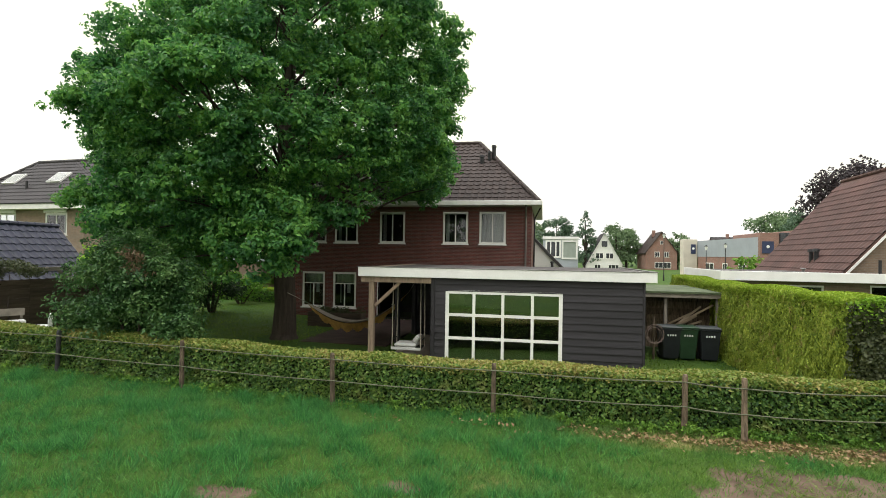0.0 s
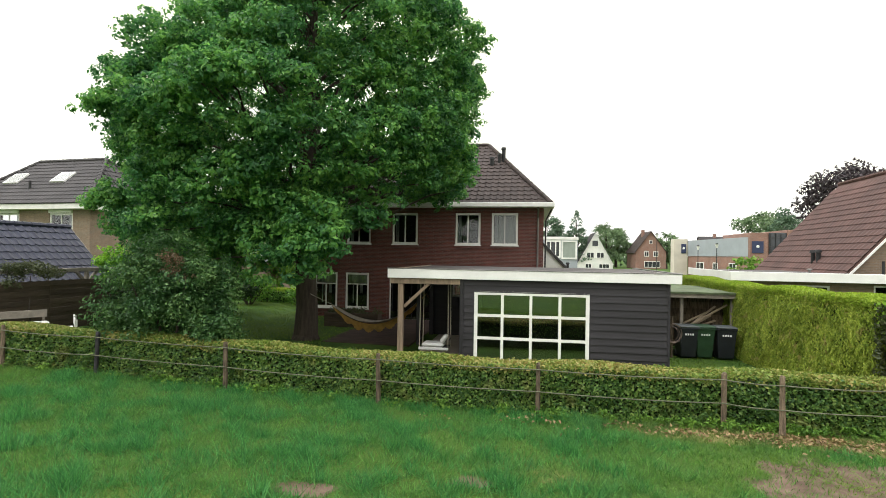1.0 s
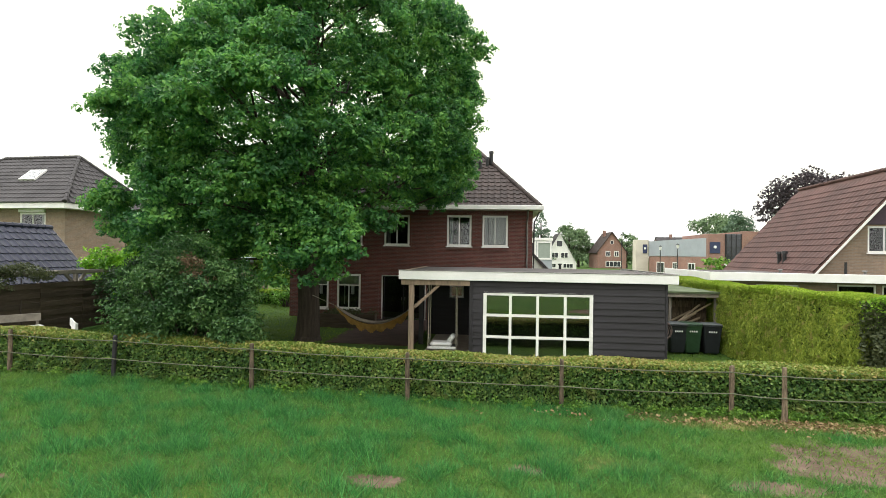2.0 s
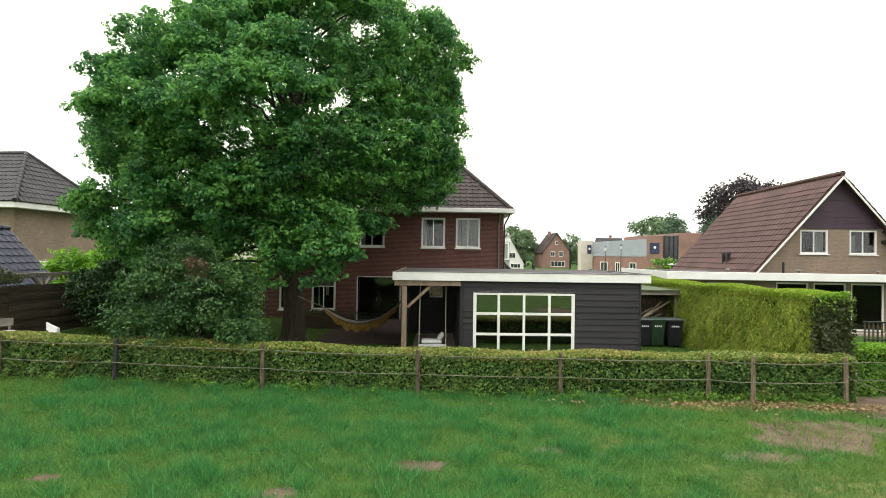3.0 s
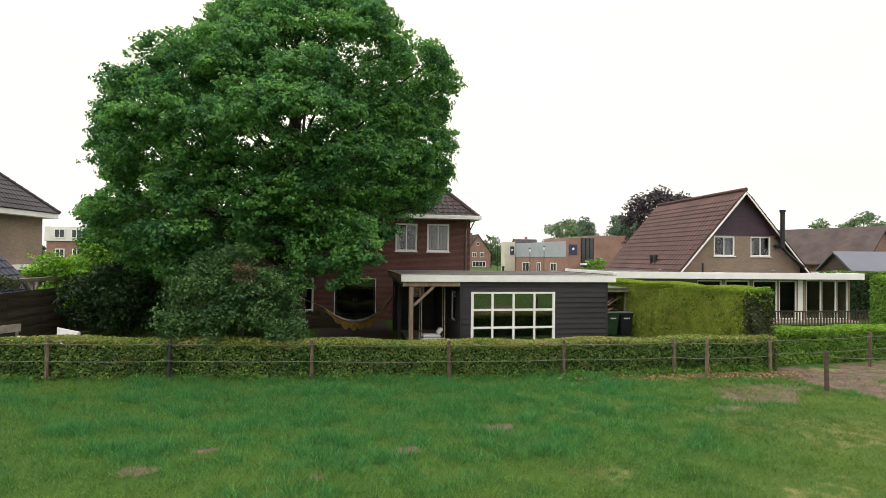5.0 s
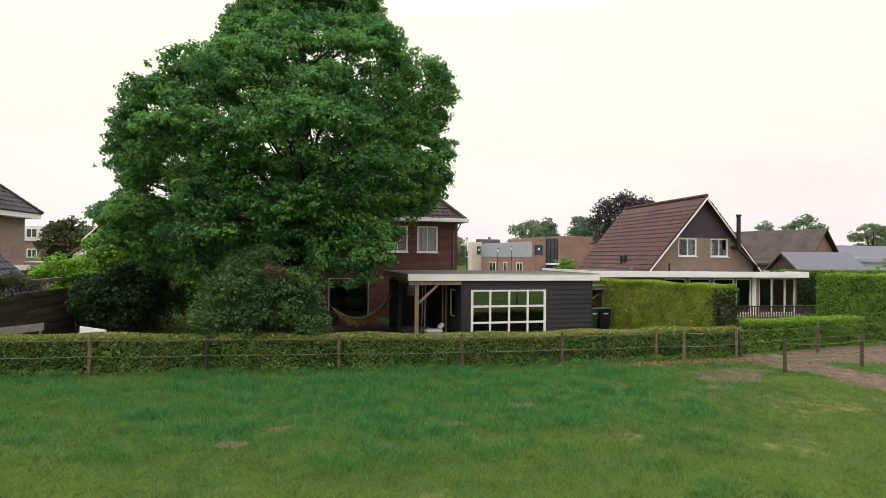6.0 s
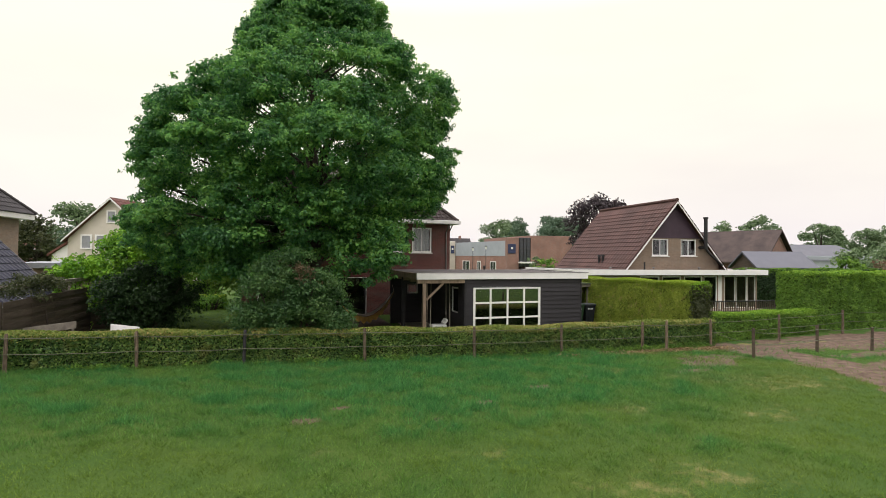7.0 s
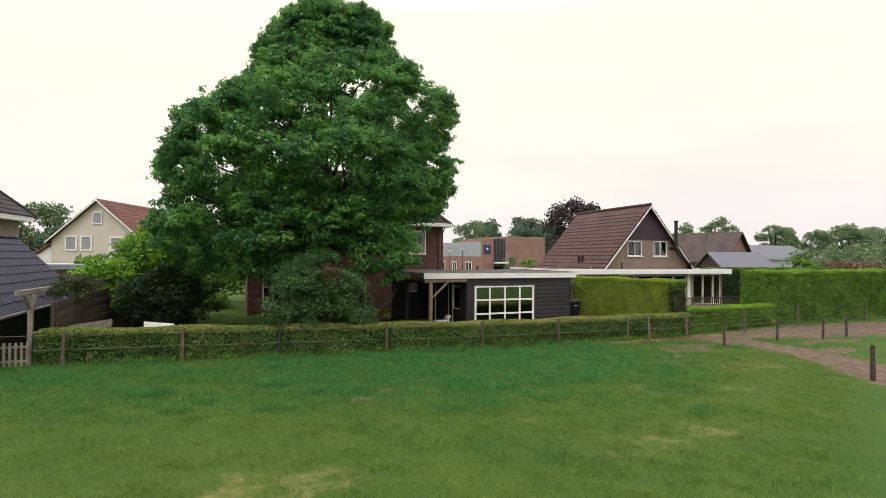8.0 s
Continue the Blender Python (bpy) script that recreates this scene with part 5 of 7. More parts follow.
def bush(name, label, centre, size, clumps, rad, leaf, mat_, per_area, seed, cat="shrub", dark=None):
    """A shrub of round clumps filling an egg shape that stands on the ground."""
    rng = np.random.default_rng(seed)
    t = thing(name, pose(0, 0, 0), label, cat)
    cx, cy = centre
    sx, sy, sz = size
    C, R = [], []
    for k in range(clumps):
        d = unit(rng.normal(size=(1, 3)))[0]
        az = math.atan2(d[1], d[0])
        f = (0.86 if k % 4 else 0.45) * (0.97 + 0.13 * math.sin(3 * az + seed) + 0.1 * math.sin(5 * az - 4 * d[2] + seed))
        z = sz * 0.5 + d[2] * sz * 0.45 * f
        r = rng.uniform(0.75, 1.25) * rad
        C.append((cx + d[0] * sx * f, cy + d[1] * sy * f, max(z, r * 0.5) + float(gz(cx))))
        R.append(r)
    P, N = clump_points(rng, C, R, per_area)
    P[:, 2] = np.maximum(P[:, 2], float(gz(cx)) + 0.03)
    leaf_mesh("leaves", P, N, leaf, 0.5, mat_, seed + 1, t, 0.7, kind="stuff")
    bm = bmesh.new()
    for k in range(7):
        a = k * math.tau / 7
        tube(bm, [(cx + 0.1 * math.cos(a), cy + 0.1 * math.sin(a), float(gz(cx)) - 0.05), (cx + sx * 0.3 * math.cos(a), cy + sy * 0.3 * math.sin(a), sz * 0.4), (cx + sx * 0.6 * math.cos(a), cy + sy * 0.6 * math.sin(a), sz * 0.75)], [0.05, 0.035, 0.015], 6)
    part("stems", bm, M_BARK, t)
    return t


def build_front_shrub():
    """A ragged shrub that leans over the hedge, with russet young shoots near its top."""
    t = bush("garden_shrub", "wide dark green shrub with reddish young shoots leaning over the hedge", (-10.95, 11.4), (1.80, 0.9, 3.1), 122, 0.40, 0.088, F_SHRUB, 1900, 91)
    rng = np.random.default_rng(190)
    C = [(-10.95 + rng.normal() * 0.85, 11.35 + rng.normal() * 0.35, 0.0) for _ in range(46)]
    C = [(x, y, 0.25 + (3.15 + rng.uniform(-0.25, 0.2)) * math.sqrt(max(0.05, 1 - ((x + 10.95) / 2.0) ** 2))) for x, y, _ in C]
    P, N = clump_points(rng, C, rng.uniform(0.1, 0.24, 46), 1900, 1.2, 6, 0.1)
    leaf_mesh("new_growth", P, N, 0.088, 0.42, F_SHRUB, 191, t, 0.7, kind="stuff")
    C = [(-10.55 + rng.normal() * 0.28, 10.95 + rng.normal() * 0.15, 2.8 + rng.normal() * 0.25) for _ in range(12)]
    P, N = clump_points(rng, C, [0.16] * 12, 1700, 1.0, 6, 0.09)
    ob = leaf_mesh("russet_growth", P, N, 0.075, 0.42, F_RUSSET, 193, t, 0.7, kind="stuff")
    ob["label"] = "russet young shoots"


build_front_shrub()
bush("laurel_bush", "big glossy bright green laurel under the oak", (-17.2, 19.8), (1.45, 1.4, 4.7), 80, 0.55, 0.15, F_LAUREL, 900, 93)
bush("laurel_bush", "spreading green laurel beside the fence", (-19.3, 19.2), (0.9, 0.9, 3.1), 26, 0.5, 0.15, F_LAUREL, 800, 95)
# this bush fills the shadow below the laurel; its colour is the shade
bush("shade_darkened_bush", "dense bush coloured dark as the deep shade under the oak", (-16.25, 17.9), (1.85, 0.9, 2.75), 70, 0.5, 0.12, F_SHADEDGREEN, 900, 97)
bush("garden_shrub", "rounded green shrub at the end of the lawn", (-17.5, 26.5), (1.6, 0.9, 1.7), 24, 0.5, 0.14, F_BUSH, 500, 99)
bush("garden_shrub", "loose green shrubs along the end of the lawn", (-15.5, 33.0), (3.0, 1.2, 3.4), 46, 0.7, 0.2, F_GREENHEDGE, 420, 103)
bush("garden_shrub", "tall loose green shrub behind the house", (-21.0, 34.5), (3.0, 1.2, 3.4), 46, 0.7, 0.2, F_GREENHEDGE, 420, 105)
bush("shade_darkened_bush", "evergreen bush coloured dark as shade at the edge of the lawn", (-16.6, 22.6), (1.5, 1.3, 3.3), 42, 0.45, 0.12, F_SHADEDGREEN, 700, 107)
bush("garden_shrub", "low bright green shrub in the back border", (-14.8, 27.2), (0.9, 0.7, 1.0), 14, 0.35, 0.12, F_BUSH, 600, 101)


# ---- neighbour's house to the east: steep roof, flat extension ----
def build_chalet():
    h = thing("gabled_house", pose(14.26, 22.39, 0, 0, 0, -2.7), "tan house with a steep red-brown tiled roof and aubergine gable", "house")
    hw, zb, za, ln = 3.68, 2.95, 7.18, 8.87
    k = (za - zb) / hw
    holes = [(-1.73, -0.43, 3.56, 4.70), (0.55, 1.82, 3.56, 4.70)]
    wall = bmesh.new()
    zc = 4.76
    wc = hw - (zc - zb) / k
    lowp = wall_bm(-wc, wc, zb - 0.35, zc, 0.25, holes)
    gable = part("gable_wall", lowp, M_TANBRICK, h)
    wall.free()
    for sg in (-1, 1):
        bm = bmesh.new()
        a = [(sg * wc, zb - 0.35), (sg * hw, zb - 0.35), (sg * hw, zb), (sg * wc, zc)]
        f0 = [bm.verts.new((u, 0.0, z)) for u, z in a]
        f1 = [bm.verts.new((u, 0.25, z)) for u, z in a]
        bm.faces.new(f0)
        bm.faces.new(f1[::-1])
        for i in range(4):
            bm.faces.new((f0[i], f0[(i + 1) % 4], f1[(i + 1) % 4], f1[i]))
        bmesh.ops.recalc_face_normals(bm, faces=bm.faces)
        part("gable_side", bm, M_TANBRICK, h)
    for u0, u1, z0, z1 in holes:
        w = window(gable, u0, u1, z0, z1, pose(0, 0, 0), bars=(0.5,), width=0.08)
        if u0 < 0:
            curtain(w, u1 - 0.56, u1 - 0.1, z0 + 0.1, z1 - 0.1, pose(0, 0, 0), M_BLIND, folds=3)
        else:
            curtain(w, u0 + 0.1, u0 + 0.4, z0 + 0.1, z1 - 0.25, pose(0, 0, 0), M_BLIND, folds=2)
    # added dark sheet that stands in for the dim room
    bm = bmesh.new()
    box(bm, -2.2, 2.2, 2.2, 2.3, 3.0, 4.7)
    part("dark_backing", bm, M_DARK, h)
    # cladding boards fill the top of the gable
    top = part("gable_cladding", bmesh_gable(wc, zc + 0.003, za, k, -0.02, 0.2), M_PURPLE, h, "dark aubergine gable cladding")
    n = 9
    for i in range(n):
        z0, z1 = zc + 0.004 + (za - zc) * i / n, zc + 0.004 + (za - zc) * (i + 1) / n - 0.012
        w0, w1 = max(0.02, hw - (z0 - zb) / k), max(0.01, hw - (z1 - zb) / k)
        bm = bmesh.new()
        f0 = [bm.verts.new(p) for p in ((-w0, -0.035, z0), (w0, -0.035, z0), (w1, -0.028, z1), (-w1, -0.028, z1))]
        f1 = [bm.verts.new((v.co.x, -0.021, v.co.z)) for v in f0]
        bm.faces.new(f0)
        for q in range(4):
            bm.faces.new((f0[q], f0[(q + 1) % 4], f1[(q + 1) % 4], f1[q]))
        part("cladding_board", bm, M_PURPLE, top)
    ov = 0.35
    sl = math.hypot(hw, za - zb)
    ex = 0.55
    for sg in (-1, 1):
        bm = bmesh.new()
        lo = (sg * (hw + ex), zb - ex * k)
        vs = [bm.verts.new(p) for p in ((0, -ov, za + 0.12), (0, ln, za + 0.12), (lo[0], ln, lo[1] + 0.12), (lo[0], -ov, lo[1] + 0.12))]
        vd = [bm.verts.new((v.co.x, v.co.y, v.co.z - 0.12)) for v in vs]
        bm.faces.new(vs)
        bm.faces.new(vd[::-1])
        for i in range(4):
            bm.faces.new((vs[i], vs[(i + 1) % 4], vd[(i + 1) % 4], vd[i]))
        bmesh.ops.recalc_face_normals(bm, faces=bm.faces)
        roof = part("roof_slope", bm, M_REDTILE, h)
        full = math.hypot(hw + ex, za - zb + ex * k)
        if sg < 0:
            tiles(roof, (lo[0], ln, lo[1] + 0.12), (0, -1, 0), (hw + ex, 0, za - lo[1]), ln + ov, full, M_REDTILE, lambda u, v: v < full - 0.2, 300, lambda u, v: v > 1.0, 0.33, 0.36)
        else:
            tiles(roof, (lo[0], -ov, lo[1] + 0.12), (0, 1, 0), (-hw - ex, 0, za - lo[1]), ln + ov, full, M_REDTILE, lambda u, v: v < full - 0.2, 0, None, 0.33, 0.36)
        bm = bmesh.new()
        vs = []
        for y in (-ov - 0.05, -ov - 0.003):
            vs.append([bm.verts.new(p) for p in ((0, y, za + 0.03), (lo[0], y, lo[1] + 0.03), (lo[0], y, lo[1] - 0.08), (0, y, za - 0.10))])
        bm.faces.new(vs[0])
        bm.faces.new(vs[1][::-1])
        for i in range(4):
            bm.faces.new((vs[0][i], vs[0][(i + 1) % 4], vs[1][(i + 1) % 4], vs[1][i]))
        bmesh.ops.recalc_face_normals(bm, faces=bm.faces)
        part("barge_board", bm, M_WHITE, h, "white barge board")
    ridge_caps(roof, (0, -ov, za + 0.17), (0, ln, za + 0.17), M_REDTILE)
    bm = bmesh.new()
    box(bm, -hw, hw, ln - 0.25, ln - 0.05, -0.1, zb)
    part("rear_wall", bm, M_TANBRICK, h)
    # hipped far end
    bm = bmesh.new()
    vs = [bm.verts.new(p) for p in ((-hw, ln - 0.05, zb), (hw, ln - 0.05, zb), (0, ln - 0.05, za))]
    vd = [bm.verts.new((v.co.x, v.co.y + 0.04, v.co.z)) for v in vs]
    bm.faces.new(vs)
    bm.faces.new(vd[::-1])
    part("rear_gable", bm, M_TANBRICK, h)
    for u, yv in ((-3.7, 3.2), (-3.68, 2.75)):
        bm = bmesh.new()
        z = zb + (hw + u) * k
        rod(bm, (u, yv, z - 0.1), (u, yv, z + 0.55), 0.09, 0.09, 10)
        rod(bm, (u, yv, z + 0.551), (u, yv, z + 0.68), 0.15, 0.12, 10)
        part("roof_vent", bm, M_BLACKMETAL, h)
    bm = bmesh.new()
    rod(bm, (2.1, -0.55, 4.05), (2.1, -0.55, 6.1), 0.12, 0.12, 12)
    rod(bm, (2.1, -0.55, 6.101), (2.1, -0.55, 6.2), 0.16, 0.16, 12)
    rod(bm, (2.1, -0.44, 4.15), (2.1, 0.0, 4.15), 0.12, 0.12, 12)
    box(bm, 2.03, 2.17, -0.43, -0.005, 4.6, 4.66)
    tube(bm, [(2.1, -0.5, 4.12), (2.45, -0.5, 3.75), (3.5, -0.5, 2.95)], [0.09, 0.08, 0.08], 8)
    part("flue_pipe", bm, M_BLACKMETAL, h, "black stove flue")
    return h


def bmesh_gable(wc, zc, za, k, y0, y1):
    bm = bmesh.new()
    f0 = [bm.verts.new(p) for p in ((-wc, y0, zc), (wc, y0, zc), (0, y0, zc + wc * k - 0.02))]
    f1 = [bm.verts.new((v.co.x, y1, v.co.z)) for v in f0]
    bm.faces.new(f0)
    bm.faces.new(f1[::-1])
    for i in range(3):
        bm.faces.new((f0[i], f0[(i + 1) % 3], f1[(i + 1) % 3], f1[i]))
    bmesh.ops.recalc_face_normals(bm, faces=bm.faces)
    return bm


build_chalet()


def build_extension():
    """The flat-roofed extension with its glazed front and terrace."""
    e = thing("flat_extension", pose(14.03, 20.5, 0, 0, 0, -4.2), "flat-roofed glazed extension with a broad white fascia", "extension")
    x0, x1, z1 = -8.5, 5.55, 2.36
    bays = [(-3.6, -2.2), (-2.0, -0.6), (-0.4, 1.0), (1.1, 2.15)]
    wall = part("front_wall", turned(wall_bm(x0 + 0.3, 2.2, -0.1, z1, 0.2, [(a, b, 0.15, 2.25) for a, b in bays] + [(-6.6, -5.0, 0.9, 2.2)]), pose(0, 0.3, 0)), M_TANBRICK, e)
    m = pose(0, 0.3, 0)
    for a, b in bays:
        window(wall, a, b, 0.15, 2.25, m, bars=(), width=0.07, sill=False)
    window(wall, -6.6, -5.0, 0.9, 2.2, m, bars=(0.5,), width=0.07)
    part("left_wall", turned(wall_bm(0.5, 6.5, -0.1, z1, 0.2), Matrix(((0, 1, 0, x0 + 0.3), (-1, 0, 0, 7.0), (0, 0, 1, 0), (0, 0, 0, 1)))), M_TANBRICK, e)
    part("pier", soft_box(2.22, 2.5, 0.3, 0.6, -0.1, z1), M_WHITE, e)
    bays2 = [(2.7, 3.6), (3.62, 4.5), (4.52, 5.2)]
    w2 = part("garden_room_wall", turned(wall_bm(2.52, 5.3, -0.1, z1, 0.12, [(a, b, 0.15, 2.28) for a, b in bays2]), m), M_TANBRICK, e)
    for a, b in bays2:
        window(w2, a, b, 0.15, 2.28, m, bars=(), width=0.06, sill=False)
    part("right_wall", turned(wall_bm(0.45, 6.5, -0.1, z1, 0.12), pose(5.3, 0, 0, 0, 0, 90)), M_TANBRICK, e)
    # added sheet behind the glazing, coloured as an unlit room
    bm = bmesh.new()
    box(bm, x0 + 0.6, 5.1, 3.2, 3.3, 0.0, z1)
    part("dark_backing", bm, M_DARK, e)
    part("floor_slab", soft_box(x0 + 0.4, 5.4, -0.2, 6.6, -0.1, 0.1), M_PAVE, e)
    part("roof_deck", soft_box(x0, x1, -0.25, 6.9, z1 + 0.002, 2.62), M_FELT, e)
    part("front_fascia", soft_box(x0 - 0.05, x1 + 0.05, -0.31, -0.252, 2.34, 2.68, 0.01), M_FASCIA, e, "broad white fascia")
    part("left_fascia", soft_box(x0 - 0.05, x0 - 0.002, -0.25, 6.9, 2.34, 2.68, 0.01), M_FASCIA, e)
    part("right_fascia", soft_box(x1 + 0.002, x1 + 0.05, -0.25, 6.9, 2.34, 2.68, 0.01), M_FASCIA, e)
    for x in (-5.6, -2.5, 0.9, 4.6):
        bm = bmesh.new()
        rod(bm, (x, 0.5, 2.62), (x, 0.5, 2.78), 0.05, 0.05, 8)
        rod(bm, (x, 0.5, 2.781), (x, 0.5, 2.83), 0.10, 0.08, 10)
        part("roof_vent", bm, M_ZINC, e)
    bm = bmesh.new()
    rod(bm, (-3.3, 0.3, 2.62), (-3.3, 0.3, 3.15), 0.055, 0.05, 8)
    part("roof_pipe", bm, M_BLACKMETAL, e)
    r = thing("terrace_rail", pose(14.6, 18.0, 0, 0, 0, -4.2), "dark wooden terrace railing on pale posts", "railing")
    part("top_rail", soft_box(-2.6, 3.9, -0.04, 0.04, 0.84, 0.90), M_BLACKMETAL, r)
    part("bottom_rail", soft_box(-2.6, 3.9, -0.03, 0.03, 0.16, 0.21), M_BLACKMETAL, r)
    me = None
    for k in range(41):
        x = -2.55 + k * 0.16
        if me is None:
            ob = part("baluster", soft_box(-0.03, 0.03, -0.02, 0.02, 0.0, 0.838, 0.004), M_FENCEBOARD, r)
            me = ob.data
            ob.matrix_basis = pose(x, 0, 0)
        else:
            shared("baluster", me, pose(x, 0, 0), r)


build_extension()


# ---- neighbour to the west: tan brick house, garage, fence ----
def build_west_house():
    h = thing("tan_brick_house", pose(-25.715, 24.176, 0, 0, 0, -6.1), "tan brick house with a dark hipped roof and skylights", "house")
    x0, x1, y0, y1, ze = -10.44, -0.6, 0.6, 6.32, 5.35
    wins = [(-3.6, -1.87, 3.9, 5.16), (-7.66, -5.93, 3.9, 5.16)]
    front = part("front_wall", turned(wall_bm(x0, x1, -0.2, ze, 0.3, wins), pose(0, y0, 0)), M_TANBRICK, h)
    for a, b, c, d in wins:
        w = window(front, a, b, c, d, pose(0, y0, 0), bars=(0.5,), width=0.1)
        curtain(w, b - 0.5, b - 0.1, c + 0.1, d - 0.1, pose(0, y0, 0), folds=3)
        part("shutter_box", soft_box(a, b, y0 - 0.1, y0 - 0.003, d + 0.01, ze - 0.01), M_WHITE, w)
    part("side_wall", turned(wall_bm(y0 + 0.3, y1, -0.2, ze, 0.3), pose(x1, 0, 0, 0, 0, 90)), M_TANBRICK, h)
    part("rear_wall", turned(wall_bm(x0 + 0.3, x1 - 0.3, -0.2, ze, 0.3), pose(0, y1 - 0.3, 0)), M_TANBRICK, h)
    # dark sheet added behind the windows in place of room shade
    bm = bmesh.new()
    box(bm, x0 + 0.3, x1 - 0.3, y0 + 3, y0 + 3.1, 0, ze - 0.1)
    part("dark_backing", bm, M_DARK, h)
    part("base_band", soft_box(x1 + 0.002, x1 + 0.35, y0 + 1, y1, 2.35, 2.65), M_WHITE, h)
    ov = 0.55
    part("soffit", soft_box(x0 - ov, x1 + ov, y0 - ov, y1 + ov, ze + 0.002, ze + 0.30, 0.01), M_WHITE, h)
    roof = hip_roof(h, x0 - ov - 0.05, x1 + ov + 0.05, y0 - ov - 0.05, y1 + ov + 0.05, ze + 0.305, 8.685, M_GREYTILE, 2.8)
    dd = (y1 - y0) / 2 + ov + 0.05
    wid, dep, rise = x1 - x0 + 2 * ov + 0.1, 2 * dd, 8.685 - ze - 0.305
    run = 2.8
    sl, sr = math.hypot(dd, rise), math.hypot(run, rise)
    tiles(roof, (x0 - ov - 0.05, y0 - ov - 0.05, ze + 0.305), (1, 0, 0), (0, dd, rise), wid, sl, M_GREYTILE, lambda u, v: u > v * run / sl and wid - u > v * run / sl, 0)
    tiles(roof, (x1 + ov + 0.05, y0 - ov - 0.05, ze + 0.305), (0, 1, 0), (-run, 0, rise), dep, sr, M_GREYTILE, lambda u, v: u > v * dd / sr and dep - u > v * dd / sr, 0)
    c = (x1 + ov + 0.05, y0 - ov - 0.05, ze + 0.36)
    ridge_caps(roof, c, (c[0] - run, c[1] + dd, 8.745), M_GREYTILE)
    ridge_caps(roof, (c[0], c[1] + 2 * dd, c[2]), (c[0] - run, c[1] + dd, 8.745), M_GREYTILE)
    ridge_caps(roof, (x0 - ov - 0.05 + run, c[1] + dd, 8.745), (c[0] - run, c[1] + dd, 8.745), M_GREYTILE)
    ridge_caps(roof, (x0 - ov - 0.05, c[1], c[2]), (x0 - ov - 0.05 + run, c[1] + dd, 8.745), M_GREYTILE)
    tilt = math.degrees(math.atan2(rise, dd))
    for x in (-4.3, -8.1):
        q = pose(x, y0 - ov + 1.52, ze + 0.305 + 1.57 * rise / dd, tilt, 0, 0)
        bm = bmesh.new()
        box(bm, -0.56, 0.56, 0, 1.0, 0.05, 0.15)
        s = part("skylight", turned(bm, q), M_WHITE, h, "white framed roof window")
        bm = bmesh.new()
        box(bm, -0.49, 0.49, 0.07, 0.93, 0.152, 0.165)
        part("pane", turned(bm, q), M_SHEDGLASS, s)
    bm = bmesh.new()
    rod(bm, (-5.86, 1.1, 6.4), (-5.86, 1.1, 7.15), 0.08, 0.07, 10)
    part("roof_vent", bm, M_BLACKMETAL, h)


build_west_house()


def build_garage():
    g = thing("garage", pose(0, 0, 0), "garage with a glossy blue-black tiled gable roof", "garage")
    xe, xr, xw, y0, y1, ze, zr = -19.92, -22.22, -24.52, 9.7, 19.55, 1.61, 4.06
    bm = bmesh.new()
    ends = []
    for y in (y0 + 0.3, y1 - 0.2):
        ends.append([bm.verts.new(p) for p in ((xw + 0.4, y, -0.1), (xe - 0.4, y, -0.1), (xe - 0.4, y, ze + 0.2), (xr, y, zr - 0.15), (xw + 0.4, y, ze + 0.2))])
    bm.faces.new(ends[0])
    bm.faces.new(ends[1][::-1])
    for i in range(5):
        bm.faces.new((ends[0][i], ends[0][(i + 1) % 5], ends[1][(i + 1) % 5], ends[1][i]))
    bmesh.ops.recalc_face_normals(bm, faces=bm.faces)
    part("wall_shell", bm, M_BLACKWOOD, g, "dark boarded walls")
    sl = math.hypot(xe - xr, zr - ze)
    for sg, x in ((1, xe), (-1, xw)):
        bm = bmesh.new()
        vs = [bm.verts.new(p) for p in ((xr, y0, zr), (xr, y1, zr), (x, y1, ze), (x, y0, ze))]
        vd = [bm.verts.new((v.co.x, v.co.y, v.co.z - 0.1)) for v in vs]
        bm.faces.new(vs)
        bm.faces.new(vd[::-1])
        for i in range(4):
            bm.faces.new((vs[i], vs[(i + 1) % 4], vd[(i + 1) % 4], vd[i]))
        bmesh.ops.recalc_face_normals(bm, faces=bm.faces)
        roof = part("roof_slope", bm, M_BLUETILE, g)
        if sg > 0:
            tiles(roof, (x, y0, ze), (0, 1, 0), (xr - x, 0, zr - ze), y1 - y0, sl, M_BLUETILE, lambda u, v: True, 300, None, 0.33, 0.36)
            part("verge_board", turned(soft_box(0, sl, 0, 0.03, -0.12, 0.05, 0.006), Matrix(((-(xe - xr) / sl, 0, (zr - ze) / sl, xe), (0, 1, 0, y1 + 0.002), ((zr - ze) / sl, 0, (xe - xr) / sl, ze), (0, 0, 0, 1)))), M_GREYWOOD, g)
    ridge_caps(roof, (xr, y0, zr + 0.05), (xr, y1, zr + 0.05), M_BLUETILE)
    bm = bmesh.new()
    tube(bm, [(xe + 0.05, y0, ze - 0.03), (xe + 0.05, y1, ze - 0.03)], [0.06, 0.06], 8)
    part("gutter", bm, M_ZINC, g)


build_garage()


